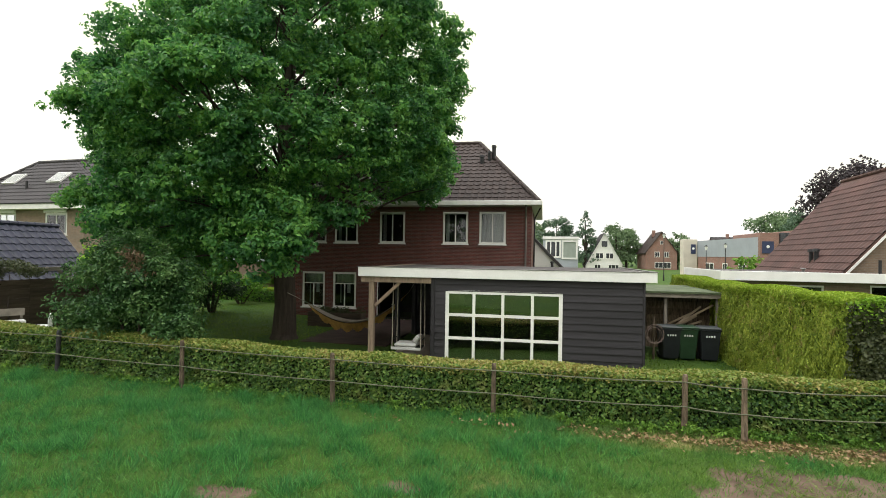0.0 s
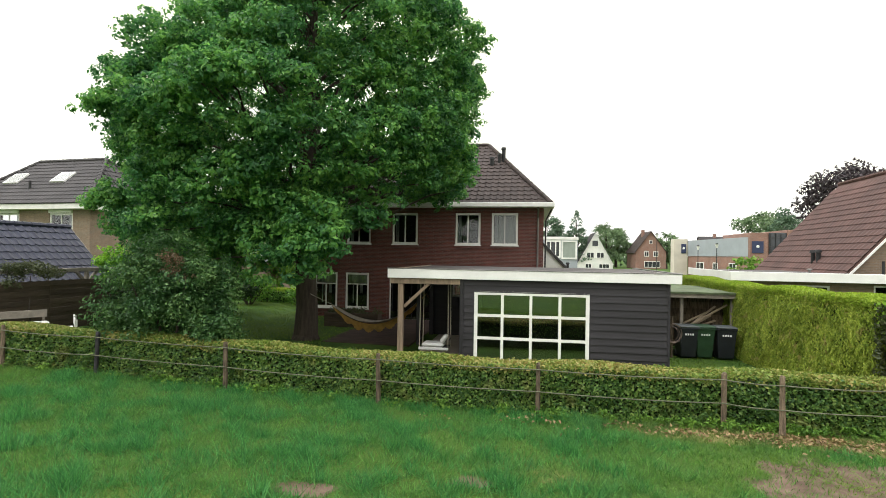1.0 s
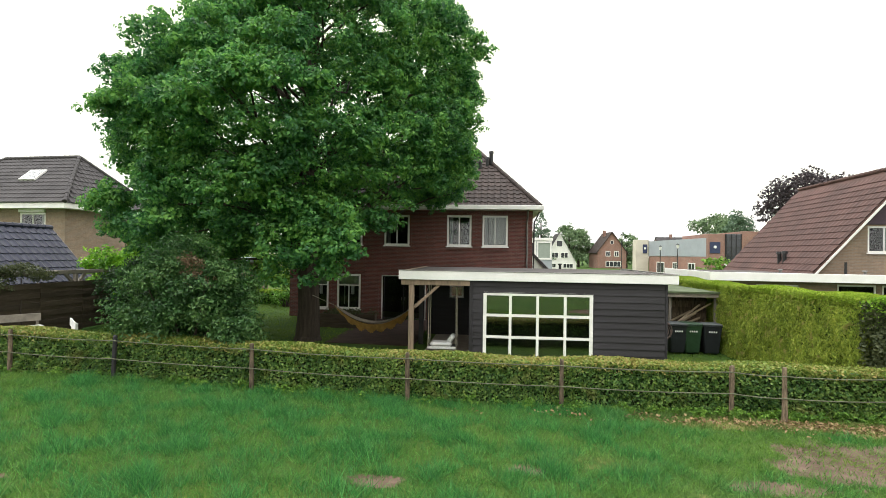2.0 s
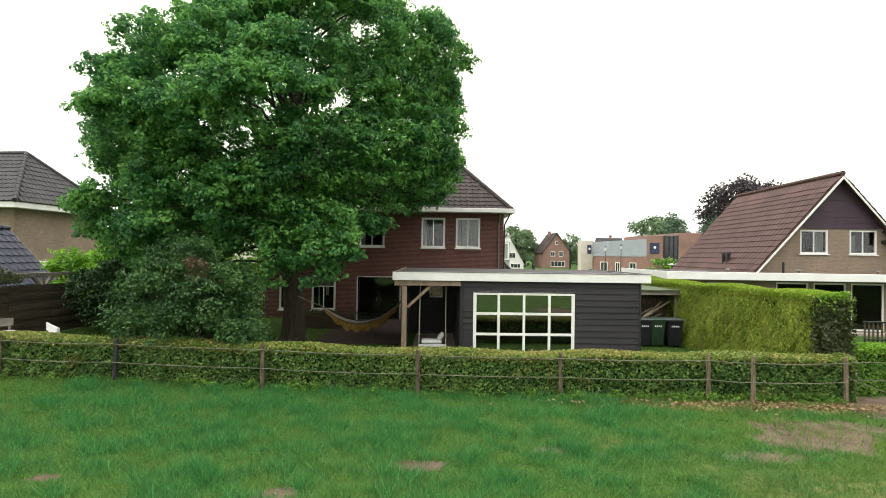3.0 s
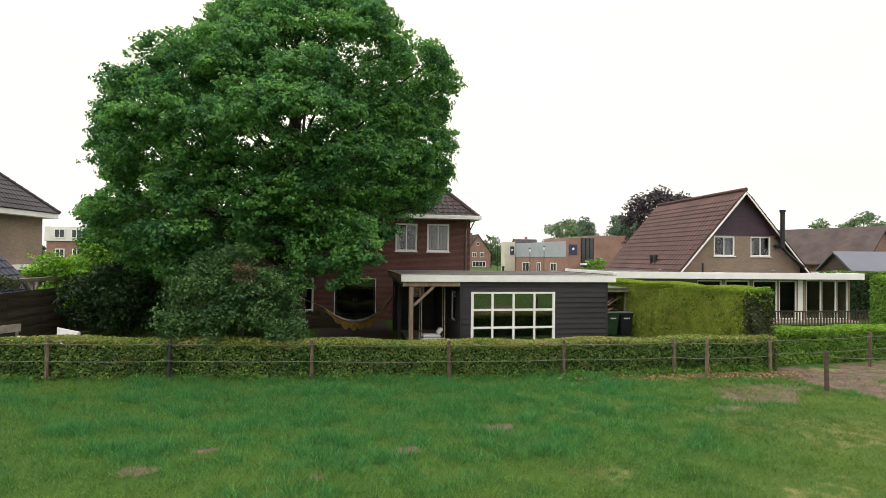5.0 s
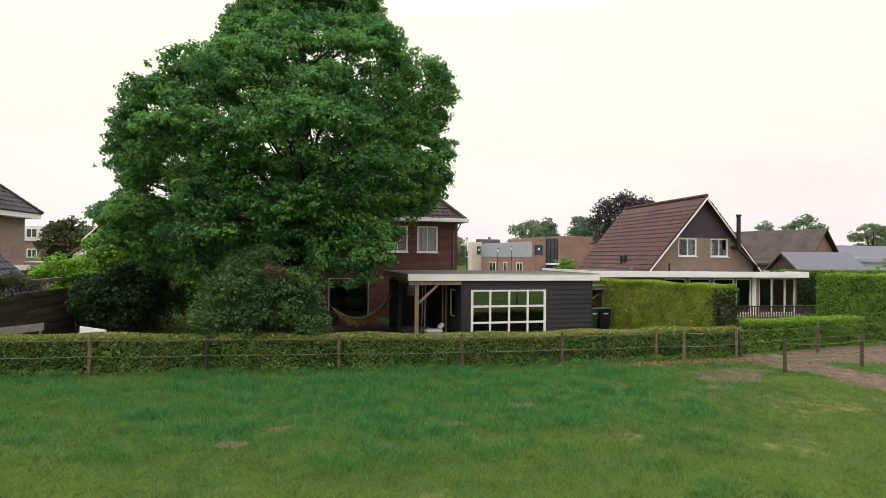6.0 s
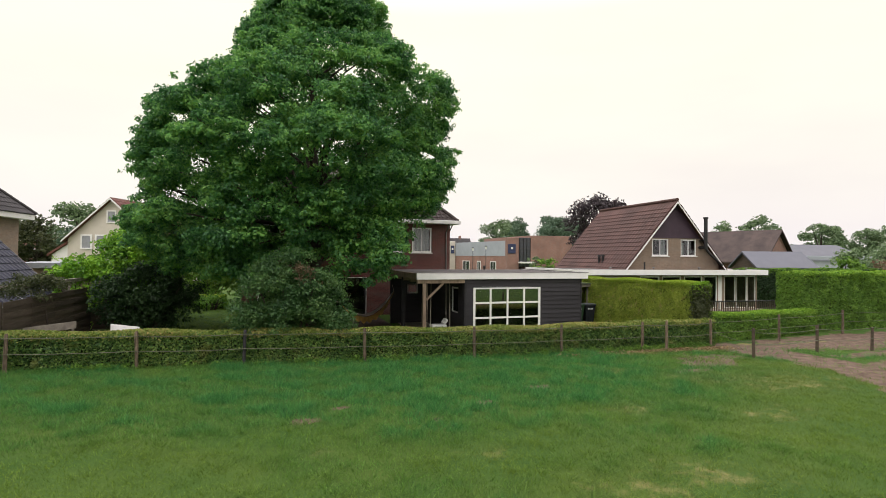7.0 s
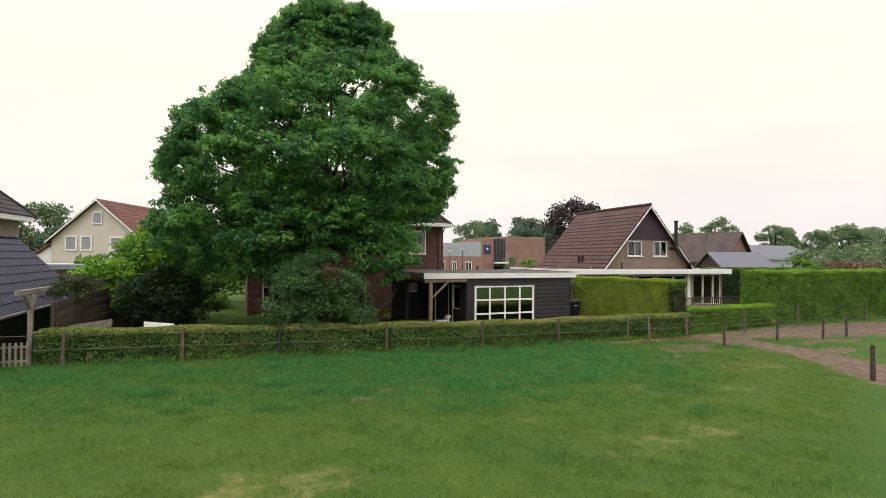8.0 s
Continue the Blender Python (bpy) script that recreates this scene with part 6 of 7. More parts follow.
def build_west_fence():
    f = thing("board_fence", pose(-18.75, 11.6, 0.17, 0, 0, 90), "dark brown horizontal board fence with overlapping boards", "fence")
    for k in range(5):
        part("post", soft_box(k * 1.85 - 0.05, k * 1.85 + 0.05, -0.05, 0.05, -0.2, 1.85), M_FENCEBOARD, f)
    me = None
    for k in range(4):
        for i in range(11):
            bm = None
            m = pose(k * 1.85 + 0.925, -0.065 if i % 2 else -0.085, 0.06 + i * 0.16)
            if me is None:
                ob = part("board", soft_box(-0.92, 0.92, -0.01, 0.01, 0, 0.18, 0.003), M_FENCEBOARD, f)
                me = ob.data
                ob.matrix_basis = m
            else:
                shared("board", me, m, f)
    g = thing("board_fence", pose(-18.7, 19.2, 0.17, 0, 0, 8), "dark brown board fence behind the laurel", "fence")
    for k in range(2):
        part("post", soft_box(k * 1.85 - 0.05, k * 1.85 + 0.05, -0.05, 0.05, -0.2, 1.75), M_FENCEBOARD, g)
    for k in range(1):
        for i in range(10):
            shared("board", me, pose(k * 1.85 + 0.925, -0.065 if i % 2 else -0.085, 0.06 + i * 0.16), g)
    p = thing("pergola", pose(0, 0, 0), "weathered timber pergola beam on braced posts above the fence", "pergola")
    part("beam", turned(soft_box(-0.06, 0.06, -0.95, 8.2, 2.28, 2.42), pose(-19.2, 11.25, 0, 0, 0, -2.6)), M_GREYWOOD, p)
    for x, y in ((-19.2, 11.25), (-18.93, 17.1)):
        part("post", soft_box(x - 0.06, x + 0.06, y - 0.06, y + 0.06, 0.0, 2.278), M_GREYWOOD, p)
        for sg in (-1, 1):
            bm = bmesh.new()
            box(bm, -0.045, 0.045, -0.045, 0.045, 0, 0.6, pose(x, y + 0.04 * sg, 1.86, -45 * sg, 0, 0))
            part("brace", bm, M_GREYWOOD, p)
    bm = bmesh.new()
    for k in range(3):
        rod(bm, (-18.72, 13.0 + 0.05 * k, 1.55 - 0.05 * k), (-18.72, 13.0 + 0.05 * k, 1.95), 0.012, 0.012, 6)
    rod(bm, (-18.72, 12.98, 1.96), (-18.72, 13.2, 1.96), 0.03, 0.03, 8)
    box(bm, -18.74, -18.70, 13.06, 13.12, 1.28, 1.42)
    rod(bm, (-18.72, 13.09, 1.42), (-18.72, 13.09, 1.96), 0.004, 0.004, 5)
    rod(bm, (-18.72, 13.09, 1.96), (-19.24, 13.09, 2.30), 0.006, 0.006, 5)
    tagged(part("wind_chime", bm, M_WHITE), "white wind chime hanging from the pergola", "wind chime")
    gt = thing("picket_gate", pose(-19.95, 10.95, 0.19), "low weathered grey picket gate beside the hedge", "gate")
    for z in (0.15, 0.55):
        part("rail", soft_box(-0.6, 0.85, 0.0, 0.04, z, z + 0.07), M_GREYWOOD, gt)
    for k in range(11):
        part("picket", soft_box(-0.6 + k * 0.135, -0.53 + k * 0.135, -0.025, -0.002, 0.03, 0.72, 0.004), M_GREYWOOD, gt)
    rng = np.random.default_rng(8)
    C = [(-18.9 + rng.normal() * 0.2, 14.5 + rng.normal() * 0.8, 2.3 + rng.normal() * 0.15) for _ in range(24)]
    P, N = clump_points(rng, C, [0.28] * 24, 1500)
    t = thing("climbing_plant", pose(0, 0, 0), "brownish climber heaped over the pergola and fence", "climber")
    leaf_mesh("leaves", P, N, 0.09, 0.55, F_IVY, 9, t, 0.8, kind="stuff")
    bm = bmesh.new()
    tube(bm, [(-18.55, 14.6, 0.05), (-18.6, 14.5, 1.0), (-18.8, 14.7, 2.2)], [0.03, 0.025, 0.015], 6)
    part("stem", bm, M_BARK, t)


build_west_fence()
def garden_bench(m, w, d, z, wood, back, label, slats):
    """A bench of crosswise seat slats on two end frames, with a backrest board on posts."""
    t = thing("garden_bench", m, label, "bench")
    for k in range(slats):
        u = -w / 2 + w * k / slats
        part("slat", soft_box(u, u + w / slats - 0.025, -d / 2, d / 2, z, z + 0.035, 0.006), M_WHITE, t)
        part("front_slat", soft_box(u, u + w / slats - 0.025, -d / 2 - 0.025, -d / 2 - 0.002, z - 0.16, z + 0.03, 0.006), M_WHITE, t)
    part("backrest", soft_box(-w / 2, w / 2, d / 2, d / 2 + 0.035, z + 0.16, z + 0.40, 0.008), back, t)
    for sx in (-1, 1):
        x = sx * (w / 2 - 0.08)
        part("end_frame", soft_box(x - 0.04, x + 0.04, -d / 2 + 0.02, d / 2 - 0.02, 0, z - 0.002, 0.006), wood, t)
        part("back_post", soft_box(x - 0.035, x + 0.035, d / 2 + 0.037, d / 2 + 0.08, 0, z + 0.38, 0.006), wood, t)
    return t


garden_bench(pose(-18.02, 13.5, 0.17, 0, 0, 58), 1.75, 0.42, 0.56, M_GREYWOOD, M_GREYWOOD, "white slatted bench with a weathered grey backrest along the fence", 10)
garden_bench(pose(-16.35, 13.7, 0.15, 0, 0, -44), 1.5, 0.4, 0.45, M_WHITE, M_WHITE, "low white slatted garden bench on the lawn", 9)


# ---- porch things ----
def build_hammock():
    t = thing("hammock", pose(0, 0, 0), "sagging ochre hammock with a fringed edge, tied to the porch", "hammock")
    a, b = Vector((-8.75, 16.6, 1.38)), Vector((-5.84, 18.9, 1.68))
    bm = bmesh.new()
    n, mcols = 28, 8
    rows = []
    for i in range(n + 1):
        s = i / n
        p = a.lerp(b, s)
        p.z -= 1.0 * 4 * s * (1 - s) * 0.9
        w = 0.34 * math.sin(math.pi * min(1, max(0, s))) ** 0.5 + 0.02
        rows.append([bm.verts.new((p.x, p.y + w * (j / mcols - 0.5) * 2 * 0.8, p.z + 0.25 * w * abs(j / mcols - 0.5) * 2)) for j in range(mcols + 1)])
    for i in range(n):
        for j in range(mcols):
            bm.faces.new((rows[i][j], rows[i + 1][j], rows[i + 1][j + 1], rows[i][j + 1]))
    bmesh.ops.solidify(bm, geom=bm.faces[:], thickness=0.012)
    part("cloth", bm, M_ROPE, t, "cream striped hammock cloth")
    bm = bmesh.new()
    prev = None
    for i in range(3 * n + 1):
        s = i / n / 3
        w = 0.34 * math.sin(math.pi * s) ** 0.5 + 0.02
        p = a.lerp(b, s)
        p.z -= 0.9 * 4 * s * (1 - s)
        x, y, z = p.x, p.y - 0.8 * w - 0.012, p.z + 0.25 * w - 0.06 * math.sin(math.pi * s)
        drop = 0.16 + 0.13 * abs(math.sin(i * 0.33)) + 0.03 * (i % 2)
        cur = (bm.verts.new((x, y, z)), bm.verts.new((x, y - 0.02, z - drop * min(1, 5 * s * (1 - s)))))
        if prev:
            bm.faces.new((prev[0], cur[0], cur[1], prev[1]))
        prev = cur
    bmesh.ops.solidify(bm, geom=bm.faces[:], thickness=0.008)
    part("fringe", bm, M_CLOTH, t, "scalloped ochre fringe")
    for p, q in ((a, (-9.65, 16.75, 1.72)), (b, (-5.80, 19.42, 1.95))):
        bm = bmesh.new()
        rod(bm, p, q, 0.009, 0.009, 6)
        part("rope", bm, M_ROPE, t)


build_hammock()


def build_swing():
    """A bench swing with a pale cushion, hung on four ropes from the porch rafters."""
    t = thing("porch_swing", pose(-4.8, 14.95, 0), "dark bench swing with white cushions hung on ropes in the porch", "swing")
    part("seat", soft_box(-0.42, 0.42, -0.26, 0.26, 0.36, 0.41, 0.01), M_BLACKMETAL, t)
    part("cushion", soft_box(-0.36, 0.30, -0.30, 0.22, 0.412, 0.53, 0.045), M_CURTAIN, t, "white seat cushion")
    bm = soft_box(-0.07, 0.07, -0.2, 0.18, -0.02, 0.25, 0.045)
    part("pillow", turned(bm, pose(0.2, 0, 0.545, 0, 38, 0)), M_CURTAIN, t, "white pillow leaning at one end")
    part("seat_edge", soft_box(-0.44, 0.44, -0.34, -0.305, 0.34, 0.42, 0.008), M_CURTAIN, t)
    for sx in (-1, 1):
        bm = bmesh.new()
        rod(bm, (sx * 0.43, -0.24, 0.62), (sx * 0.43, 0.24, 0.62), 0.016)
        part("armrest", bm, M_BLACKMETAL, t)
        for sy in (-1, 1):
            bm = bmesh.new()
            rod(bm, (sx * 0.43, sy * 0.25, 0.36), (sx * 0.41, sy * 0.25, 2.45), 0.014, 0.014, 6)
            part("rope", bm, M_ROPE, t)


build_swing()


def build_planter():
    t = thing("planter_box", pose(-9.3, 20.4, 0.05), "long dark wooden planter box with low dark plants", "planter")
    for k in range(3):
        part("board", soft_box(-1.15, 1.15, -0.3, -0.26, 0.02 + 0.2 * k, 0.21 + 0.2 * k, 0.006), M_FENCEBOARD, t)
    part("back_board", soft_box(-1.15, 1.15, 0.26, 0.3, 0.02, 0.61, 0.006), M_FENCEBOARD, t)
    for sx in (-1, 1):
        part("end_board", soft_box(sx * 1.15 - 0.02, sx * 1.15 + 0.02, -0.25, 0.25, 0.02, 0.61, 0.006), M_FENCEBOARD, t)
    part("soil", soft_box(-1.12, 1.12, -0.25, 0.25, 0.3, 0.55, 0.01), M_SOIL, t)
    rng = np.random.default_rng(61)
    C = [(rng.uniform(-1.0, 1.0), rng.uniform(-0.15, 0.15), 0.62) for k in range(9)]
    P, N = clump_points(rng, C, [0.2] * 9, 2600)
    leaf_mesh("plants", P, N, 0.08, 0.5, F_IVY, 62, t, 0.7, kind="stuff")


build_planter()


# ---- farther houses ----
def far_window(parent, u, z, w, h, m, bars=1, blind=None):
    """A framed window that stands a little proud of a far wall."""
    bm = bmesh.new()
    f = min(0.14, w * 0.12)
    for b in ((u - w / 2, u - w / 2 + f, z, z + h), (u + w / 2 - f, u + w / 2, z, z + h), (u - w / 2 + f, u + w / 2 - f, z, z + f), (u - w / 2 + f, u + w / 2 - f, z + h - f, z + h)):
        box(bm, b[0], b[1], -0.08, -0.003, b[2], b[3])
    wn_ = part("window", turned(bm, m), M_WHITE, parent)
    for k in range(bars):
        c = u - w / 2 + w * (k + 1) / (bars + 1)
        bm = bmesh.new()
        box(bm, c - f / 3, c + f / 3, -0.07, -0.032, z + f, z + h - f)
        part("mullion", turned(bm, m), M_WHITE, wn_)
    bm = bmesh.new()
    box(bm, u - w / 2 + f, u + w / 2 - f, -0.03, -0.004, z + f, z + h - f)
    part("pane", turned(bm, m), blind or M_DARKGLASS, wn_)
    return wn_


M_DARKGLASS = mat("dark_far_glass", (0.030, 0.034, 0.040), 0.3, 1.0, 5, 0.08, bump=0.0, spec=0.8)


def far_house(name, label, m, w, d, ze, zr, wall_mat, roof_mat, wins=(), ov=0.35, trim=True, chimney=None, blind=None, tiled=True):
    """A house whose gable faces -y: walls, two roof slopes, barge boards, windows."""
    h = thing(name, m, label, "house")
    bm = bmesh.new()
    ends = [[bm.verts.new(p) for p in ((-w / 2, y, -0.3), (w / 2, y, -0.3), (w / 2, y, ze), (0, y, zr), (-w / 2, y, ze))] for y in (0, d)]
    bm.faces.new(ends[0])
    bm.faces.new(ends[1][::-1])
    for i in range(5):
        bm.faces.new((ends[0][i], ends[0][(i + 1) % 5], ends[1][(i + 1) % 5], ends[1][i]))
    bmesh.ops.recalc_face_normals(bm, faces=bm.faces)
    wall = part("wall", bm, wall_mat, h)
    k = (zr - ze) / (w / 2)
    for sg in (-1, 1):
        bm = bmesh.new()
        e = w / 2 + ov
        vs = [bm.verts.new(p) for p in ((0, -ov, zr + 0.16), (0, d + ov, zr + 0.16), (sg * e, d + ov, ze - ov * k + 0.16), (sg * e, -ov, ze - ov * k + 0.16))]
        vd = [bm.verts.new((v.co.x, v.co.y, v.co.z - 0.14)) for v in vs]
        bm.faces.new(vs)
        bm.faces.new(vd[::-1])
        for i in range(4):
            bm.faces.new((vs[i], vs[(i + 1) % 4], vd[(i + 1) % 4], vd[i]))
        bmesh.ops.recalc_face_normals(bm, faces=bm.faces)
        roof = part("roof_slope", bm, roof_mat, h)
        sl = math.hypot(e, zr - ze + ov * k)
        if not tiled:
            pass
        elif sg < 0:
            tiles(roof, (-e, d + ov, ze - ov * k + 0.16), (0, -1, 0), (e, 0, zr - ze + ov * k), d + 2 * ov, sl, roof_mat, lambda u, v: True, 0, None, 0.5, 0.45)
        else:
            tiles(roof, (e, -ov, ze - ov * k + 0.16), (0, 1, 0), (-e, 0, zr - ze + ov * k), d + 2 * ov, sl, roof_mat, lambda u, v: True, 0, None, 0.5, 0.45)
        if trim:
            bm = bmesh.new()
            fr = [[bm.verts.new(p) for p in ((0, y, zr + 0.15), (sg * e, y, ze - ov * k + 0.15), (sg * e, y, ze - ov * k - 0.0), (0, y, zr + 0.0))] for y in (-ov - 0.06, -ov - 0.004)]
            bm.faces.new(fr[0])
            bm.faces.new(fr[1][::-1])
            for i in range(4):
                bm.faces.new((fr[0][i], fr[0][(i + 1) % 4], fr[1][(i + 1) % 4], fr[1][i]))
            bmesh.ops.recalc_face_normals(bm, faces=bm.faces)
            part("barge_board", bm, M_WHITE, h)
    for u, z, ww, hh, bars in wins:
        far_window(wall, u, z, ww, hh, Matrix.Identity(4), bars, blind)
    if chimney:
        cx, cy, cz = chimney
        part("chimney", soft_box(cx - 0.4, cx + 0.4, cy - 0.4, cy + 0.4, cz - 2, cz, 0.03), M_PINKBRICK, h)
    return h


far_house("cream_house", "cream rendered house with a rust-red tiled roof", pose(-25.35, 48.0, 0, 0, 0, -20), 8.2, 10, 4.7, 8.25, M_RENDER, M_RUSTTILE,
          [(-2.35, 3.75, 1.05, 1.35, 0), (-1.0, 3.75, 1.05, 1.35, 0), (1.7, 3.75, 1.2, 1.3, 0), (-0.05, 6.15, 0.9, 1.15, 0)], blind=mat("blinds_behind_glass", (0.30, 0.31, 0.33), 0.15, 1, 10, 0.15, bump=0.0))
far_house("white_lean_to_house", "white gable of an outbuilding with a dark sloping verge", pose(-2.6, 33.2, 0), 6.2, 7, 2.0, 5.2, M_WHITEWALL, M_GREYTILE, (), 0.15, False)
far_house("white_a_frame_house", "white house with a steep pointed gable", pose(14.0, 134, 0), 8.6, 11, 1.3, 9.0, M_WHITEWALL, M_GREYTILE,
          [(-1.15, 2.75, 1.9, 1.5, 1), (1.25, 2.75, 1.9, 1.5, 1), (0, 5.6, 1.7, 1.7, 0), (2.2, 0.2, 2.6, 1.2, 2), (-1.6, 0.2, 1.6, 1.2, 1)], ov=0.2)
far_house("brick_gable_house", "brown brick house with a pointed gable and white windows", pose(30.7, 150, 0), 8.0, 13, 4.7, 10.2, M_PINKBRICK, M_BROWNTILE,
          [(-1.1, 3.4, 1.3, 1.5, 1), (1.3, 3.4, 1.3, 1.5, 1), (0, 6.9, 0.8, 1.0, 0), (0.4, 0.4, 4.2, 1.7, 3)], trim=False, chimney=(-0.9, 6, 11.0))
far_house("brown_roofed_house", "house with a long dark brown roof and brick gable", pose(34.3, 31.0, 0, 0, 0, 18), 6.4, 15, 3.3, 6.05, M_PINKBRICK, M_BROWNTILE, (), 0.4, False, tiled=False)
far_house("slate_barn", "low barn with a smooth grey roof", pose(24.5, 26.0, 0, 0, 0, -112), 4.2, 4.2, 2.7, 3.85, M_FENCEBOARD, mat("smooth_grey_roof", (0.105, 0.110, 0.130), 0.12, 0.6, 12, 0.6, bump=0.1), (), 0.2, False, tiled=False)
far_house("far_brick_house", "distant dark-roofed house among trees", pose(64.0, 190, 0, 0, 0, 90), 9, 9, 5.6, 10.4, M_PINKBRICK, M_GREYTILE, (), 0.3, False, (0, 4, 11.6))


def prism(outline, z0, z1):
    """An upright block over an outline that runs anticlockwise."""
    bm = bmesh.new()
    low = [bm.verts.new((x, y, z0)) for x, y in outline]
    up = [bm.verts.new((x, y, z1)) for x, y in outline]
    bm.faces.new(low[::-1])
    bm.faces.new(up)
    for k in range(len(outline)):
        j = (k + 1) % len(outline)
        bm.faces.new((low[k], low[j], up[j], up[k]))
    bmesh.ops.recalc_face_normals(bm, faces=bm.faces)
    return bm


def build_flat_blocks():
    c = thing("commercial_block", pose(0, 80, 0), "low modern block of pinkish brick and pale metal cladding", "building")
    part("end_block", soft_box(23.9, 26.2, 20, 22.5, -0.2, 6.6, 0.05), M_RENDER, c)
    part("metal_band", prism([(26.21, 20.2), (28.69, 0.0), (33.0, 9.0), (33.0, 22.0)], 3.5, 6.3), M_GREYMETAL, c, "pale grey metal cladding")
    part("lower_wall", prism([(26.3, 20.2), (28.69, 0.3), (33.0, 9.2), (33.0, 22.0)], -0.2, 3.49), M_PINKBRICK, c)
    part("brick_block", soft_box(28.71, 31.15, -0.6, 10, -0.2, 6.9, 0.05), M_PINKBRICK, c)
    part("wing", soft_box(33.36, 42.0, -1.0, 11, -0.2, 7.3, 0.05), M_PINKBRICK, c)
    g = part("glazed_bay", soft_box(31.16, 33.35, -0.8, 9, 1.6, 6.9, 0.05), M_DARKGLASS, c, "dark blue glazed bay")
    for k in range(4):
        part("glazing_bar", soft_box(31.2 + k * 0.70, 31.28 + k * 0.70, -0.9, -0.803, 1.6, 6.9, 0.01), M_BLACKMETAL, g)
    for k in range(4):
        part("glazing_rail", soft_box(31.19, 33.33, -0.87, -0.804, 2.4 + k * 1.25, 2.5 + k * 1.25, 0.01), M_BLACKMETAL, g)
    part("canopy", soft_box(30.9, 33.9, -2.0, -0.92, 2.2, 2.5, 0.03), M_WHITE, c)
    for x in (25.5, 29.7):
        y = 19.99 if x < 28 else -0.61
        s = part("sign_board", soft_box(x - (0.4 if x < 28 else 0.75), x + (0.4 if x < 28 else 0.75), y - 0.1, y - 0.003, 4.0, 5.7, 0.02), mat("blue_sign", (0.035, 0.045, 0.10), 0.2), c, "dark blue upright sign")
        bm = bmesh.new()
        rod(bm, (x, y - 0.11, 4.95), (x, y - 0.14, 4.95), 0.22, 0.12, 12)
        part("sign_emblem", bm, M_WHITE, s)
    # the lower wall's openings face the garden side
    side = Matrix.Translation((28.69, 0.3, 0)) @ Matrix.Rotation(math.atan2(-19.9, 2.39), 4, "Z")
    for u, w in ((-4.0, 2.2), (-9.5, 1.6), (-15.0, 3.0)):
        far_window(c, u, 0.5, w, 2.0, side, 1)
    m = thing("modern_annex", pose(0, 45, 0), "pale grey modern building with large windows", "building")
    part("body", soft_box(-0.95, 1.95, 0, 7, -0.2, 4.70, 0.03), M_GREYMETAL, m)
    part("parapet", soft_box(-1.0, 2.0, -0.12, -0.002, 4.55, 4.80, 0.02), M_WHITE, m)
    far_window(m, -0.1, 3.0, 1.3, 1.5, pose(0, 0, 0), 2)
    far_window(m, 1.25, 2.9, 1.3, 1.6, pose(0, 0, 0), 0, M_BLIND)
    a = thing("flat_roofed_annex", pose(-23.6, 32.0, 0), "low flat-roofed annex with a pale roof edge", "annex")
    part("wall", soft_box(-3.0, 3.4, 0.2, 5, -0.2, 2.45), M_TANBRICK, a)
    part("roof_edge", soft_box(-3.2, 3.6, 0, 5.2, 2.452, 2.8, 0.02), M_GREYMETAL, a)
    b = thing("apartment_block", pose(-50, 90, 0), "distant white and brick block with glass top floor", "building")
    part("lower_storeys", soft_box(-6, 5, 0, 10, -0.2, 5.2, 0.05), M_PINKBRICK, b)
    part("top_storey", soft_box(-6.2, 5.2, -0.2, 10, 5.21, 7.6, 0.05), M_WHITEWALL, b)
    for k in range(4):
        far_window(b, -4 + k * 2.5, 5.7, 1.6, 1.5, pose(0, -0.2, 0), 1)
        far_window(b, -4 + k * 2.5, 2.6, 1.4, 1.4, pose(0, 0, 0), 1)
    w = thing("grey_warehouse", pose(76, 60, 0), "long low grey metal warehouse", "building")
    part("wall", soft_box(-8, 18, 0.3, 14, -0.2, 4.0, 0.05), M_GREYMETAL, w)
    bm = bmesh.new()
    vs = [bm.verts.new(p) for p in ((-8.5, 0, 3.2), (18.5, 0, 3.2), (18.5, 7, 6.2), (-8.5, 7, 6.2), (18.5, 14, 4.0), (-8.5, 14, 4.0))]
    for f in ((0, 1, 2, 3), (3, 2, 4, 5), (0, 3, 5), (1, 4, 2)):
        bm.faces.new([vs[i] for i in f])
    part("roof", bm, bpy.data.materials["smooth_grey_roof"], w)


build_flat_blocks()


def build_catslide():
    """A low wing under a sloping verge, against the side of the cream house."""
    t = thing("lean_to_wing", pose(-25.35, 48.0, 0, 0, 0, -20), "white lean-to wing with a rust-red sloping roof", "outbuilding")
    for nm, prof, y0, y1, mt in (("wall", ((-5.7, -0.2), (-4.12, -0.2), (-4.12, 4.25), (-5.7, 3.25)), 0.15, 6, M_WHITEWALL), ("roof", ((-6.0, 3.1), (-4.12, 4.29), (-4.12, 4.5), (-6.0, 3.3)), -0.05, 6.2, M_RUSTTILE)):
        bm = bmesh.new()
        f0 = [bm.verts.new((u, y0, z)) for u, z in prof]
        f1 = [bm.verts.new((u, y1, z)) for u, z in prof]
        bm.faces.new(f0)
        bm.faces.new(f1[::-1])
        for k in range(4):
            bm.faces.new((f0[k], f1[k], f1[(k + 1) % 4], f0[(k + 1) % 4]))
        bmesh.ops.recalc_face_normals(bm, faces=bm.faces)
        part(nm, bm, mt, t)


build_catslide()


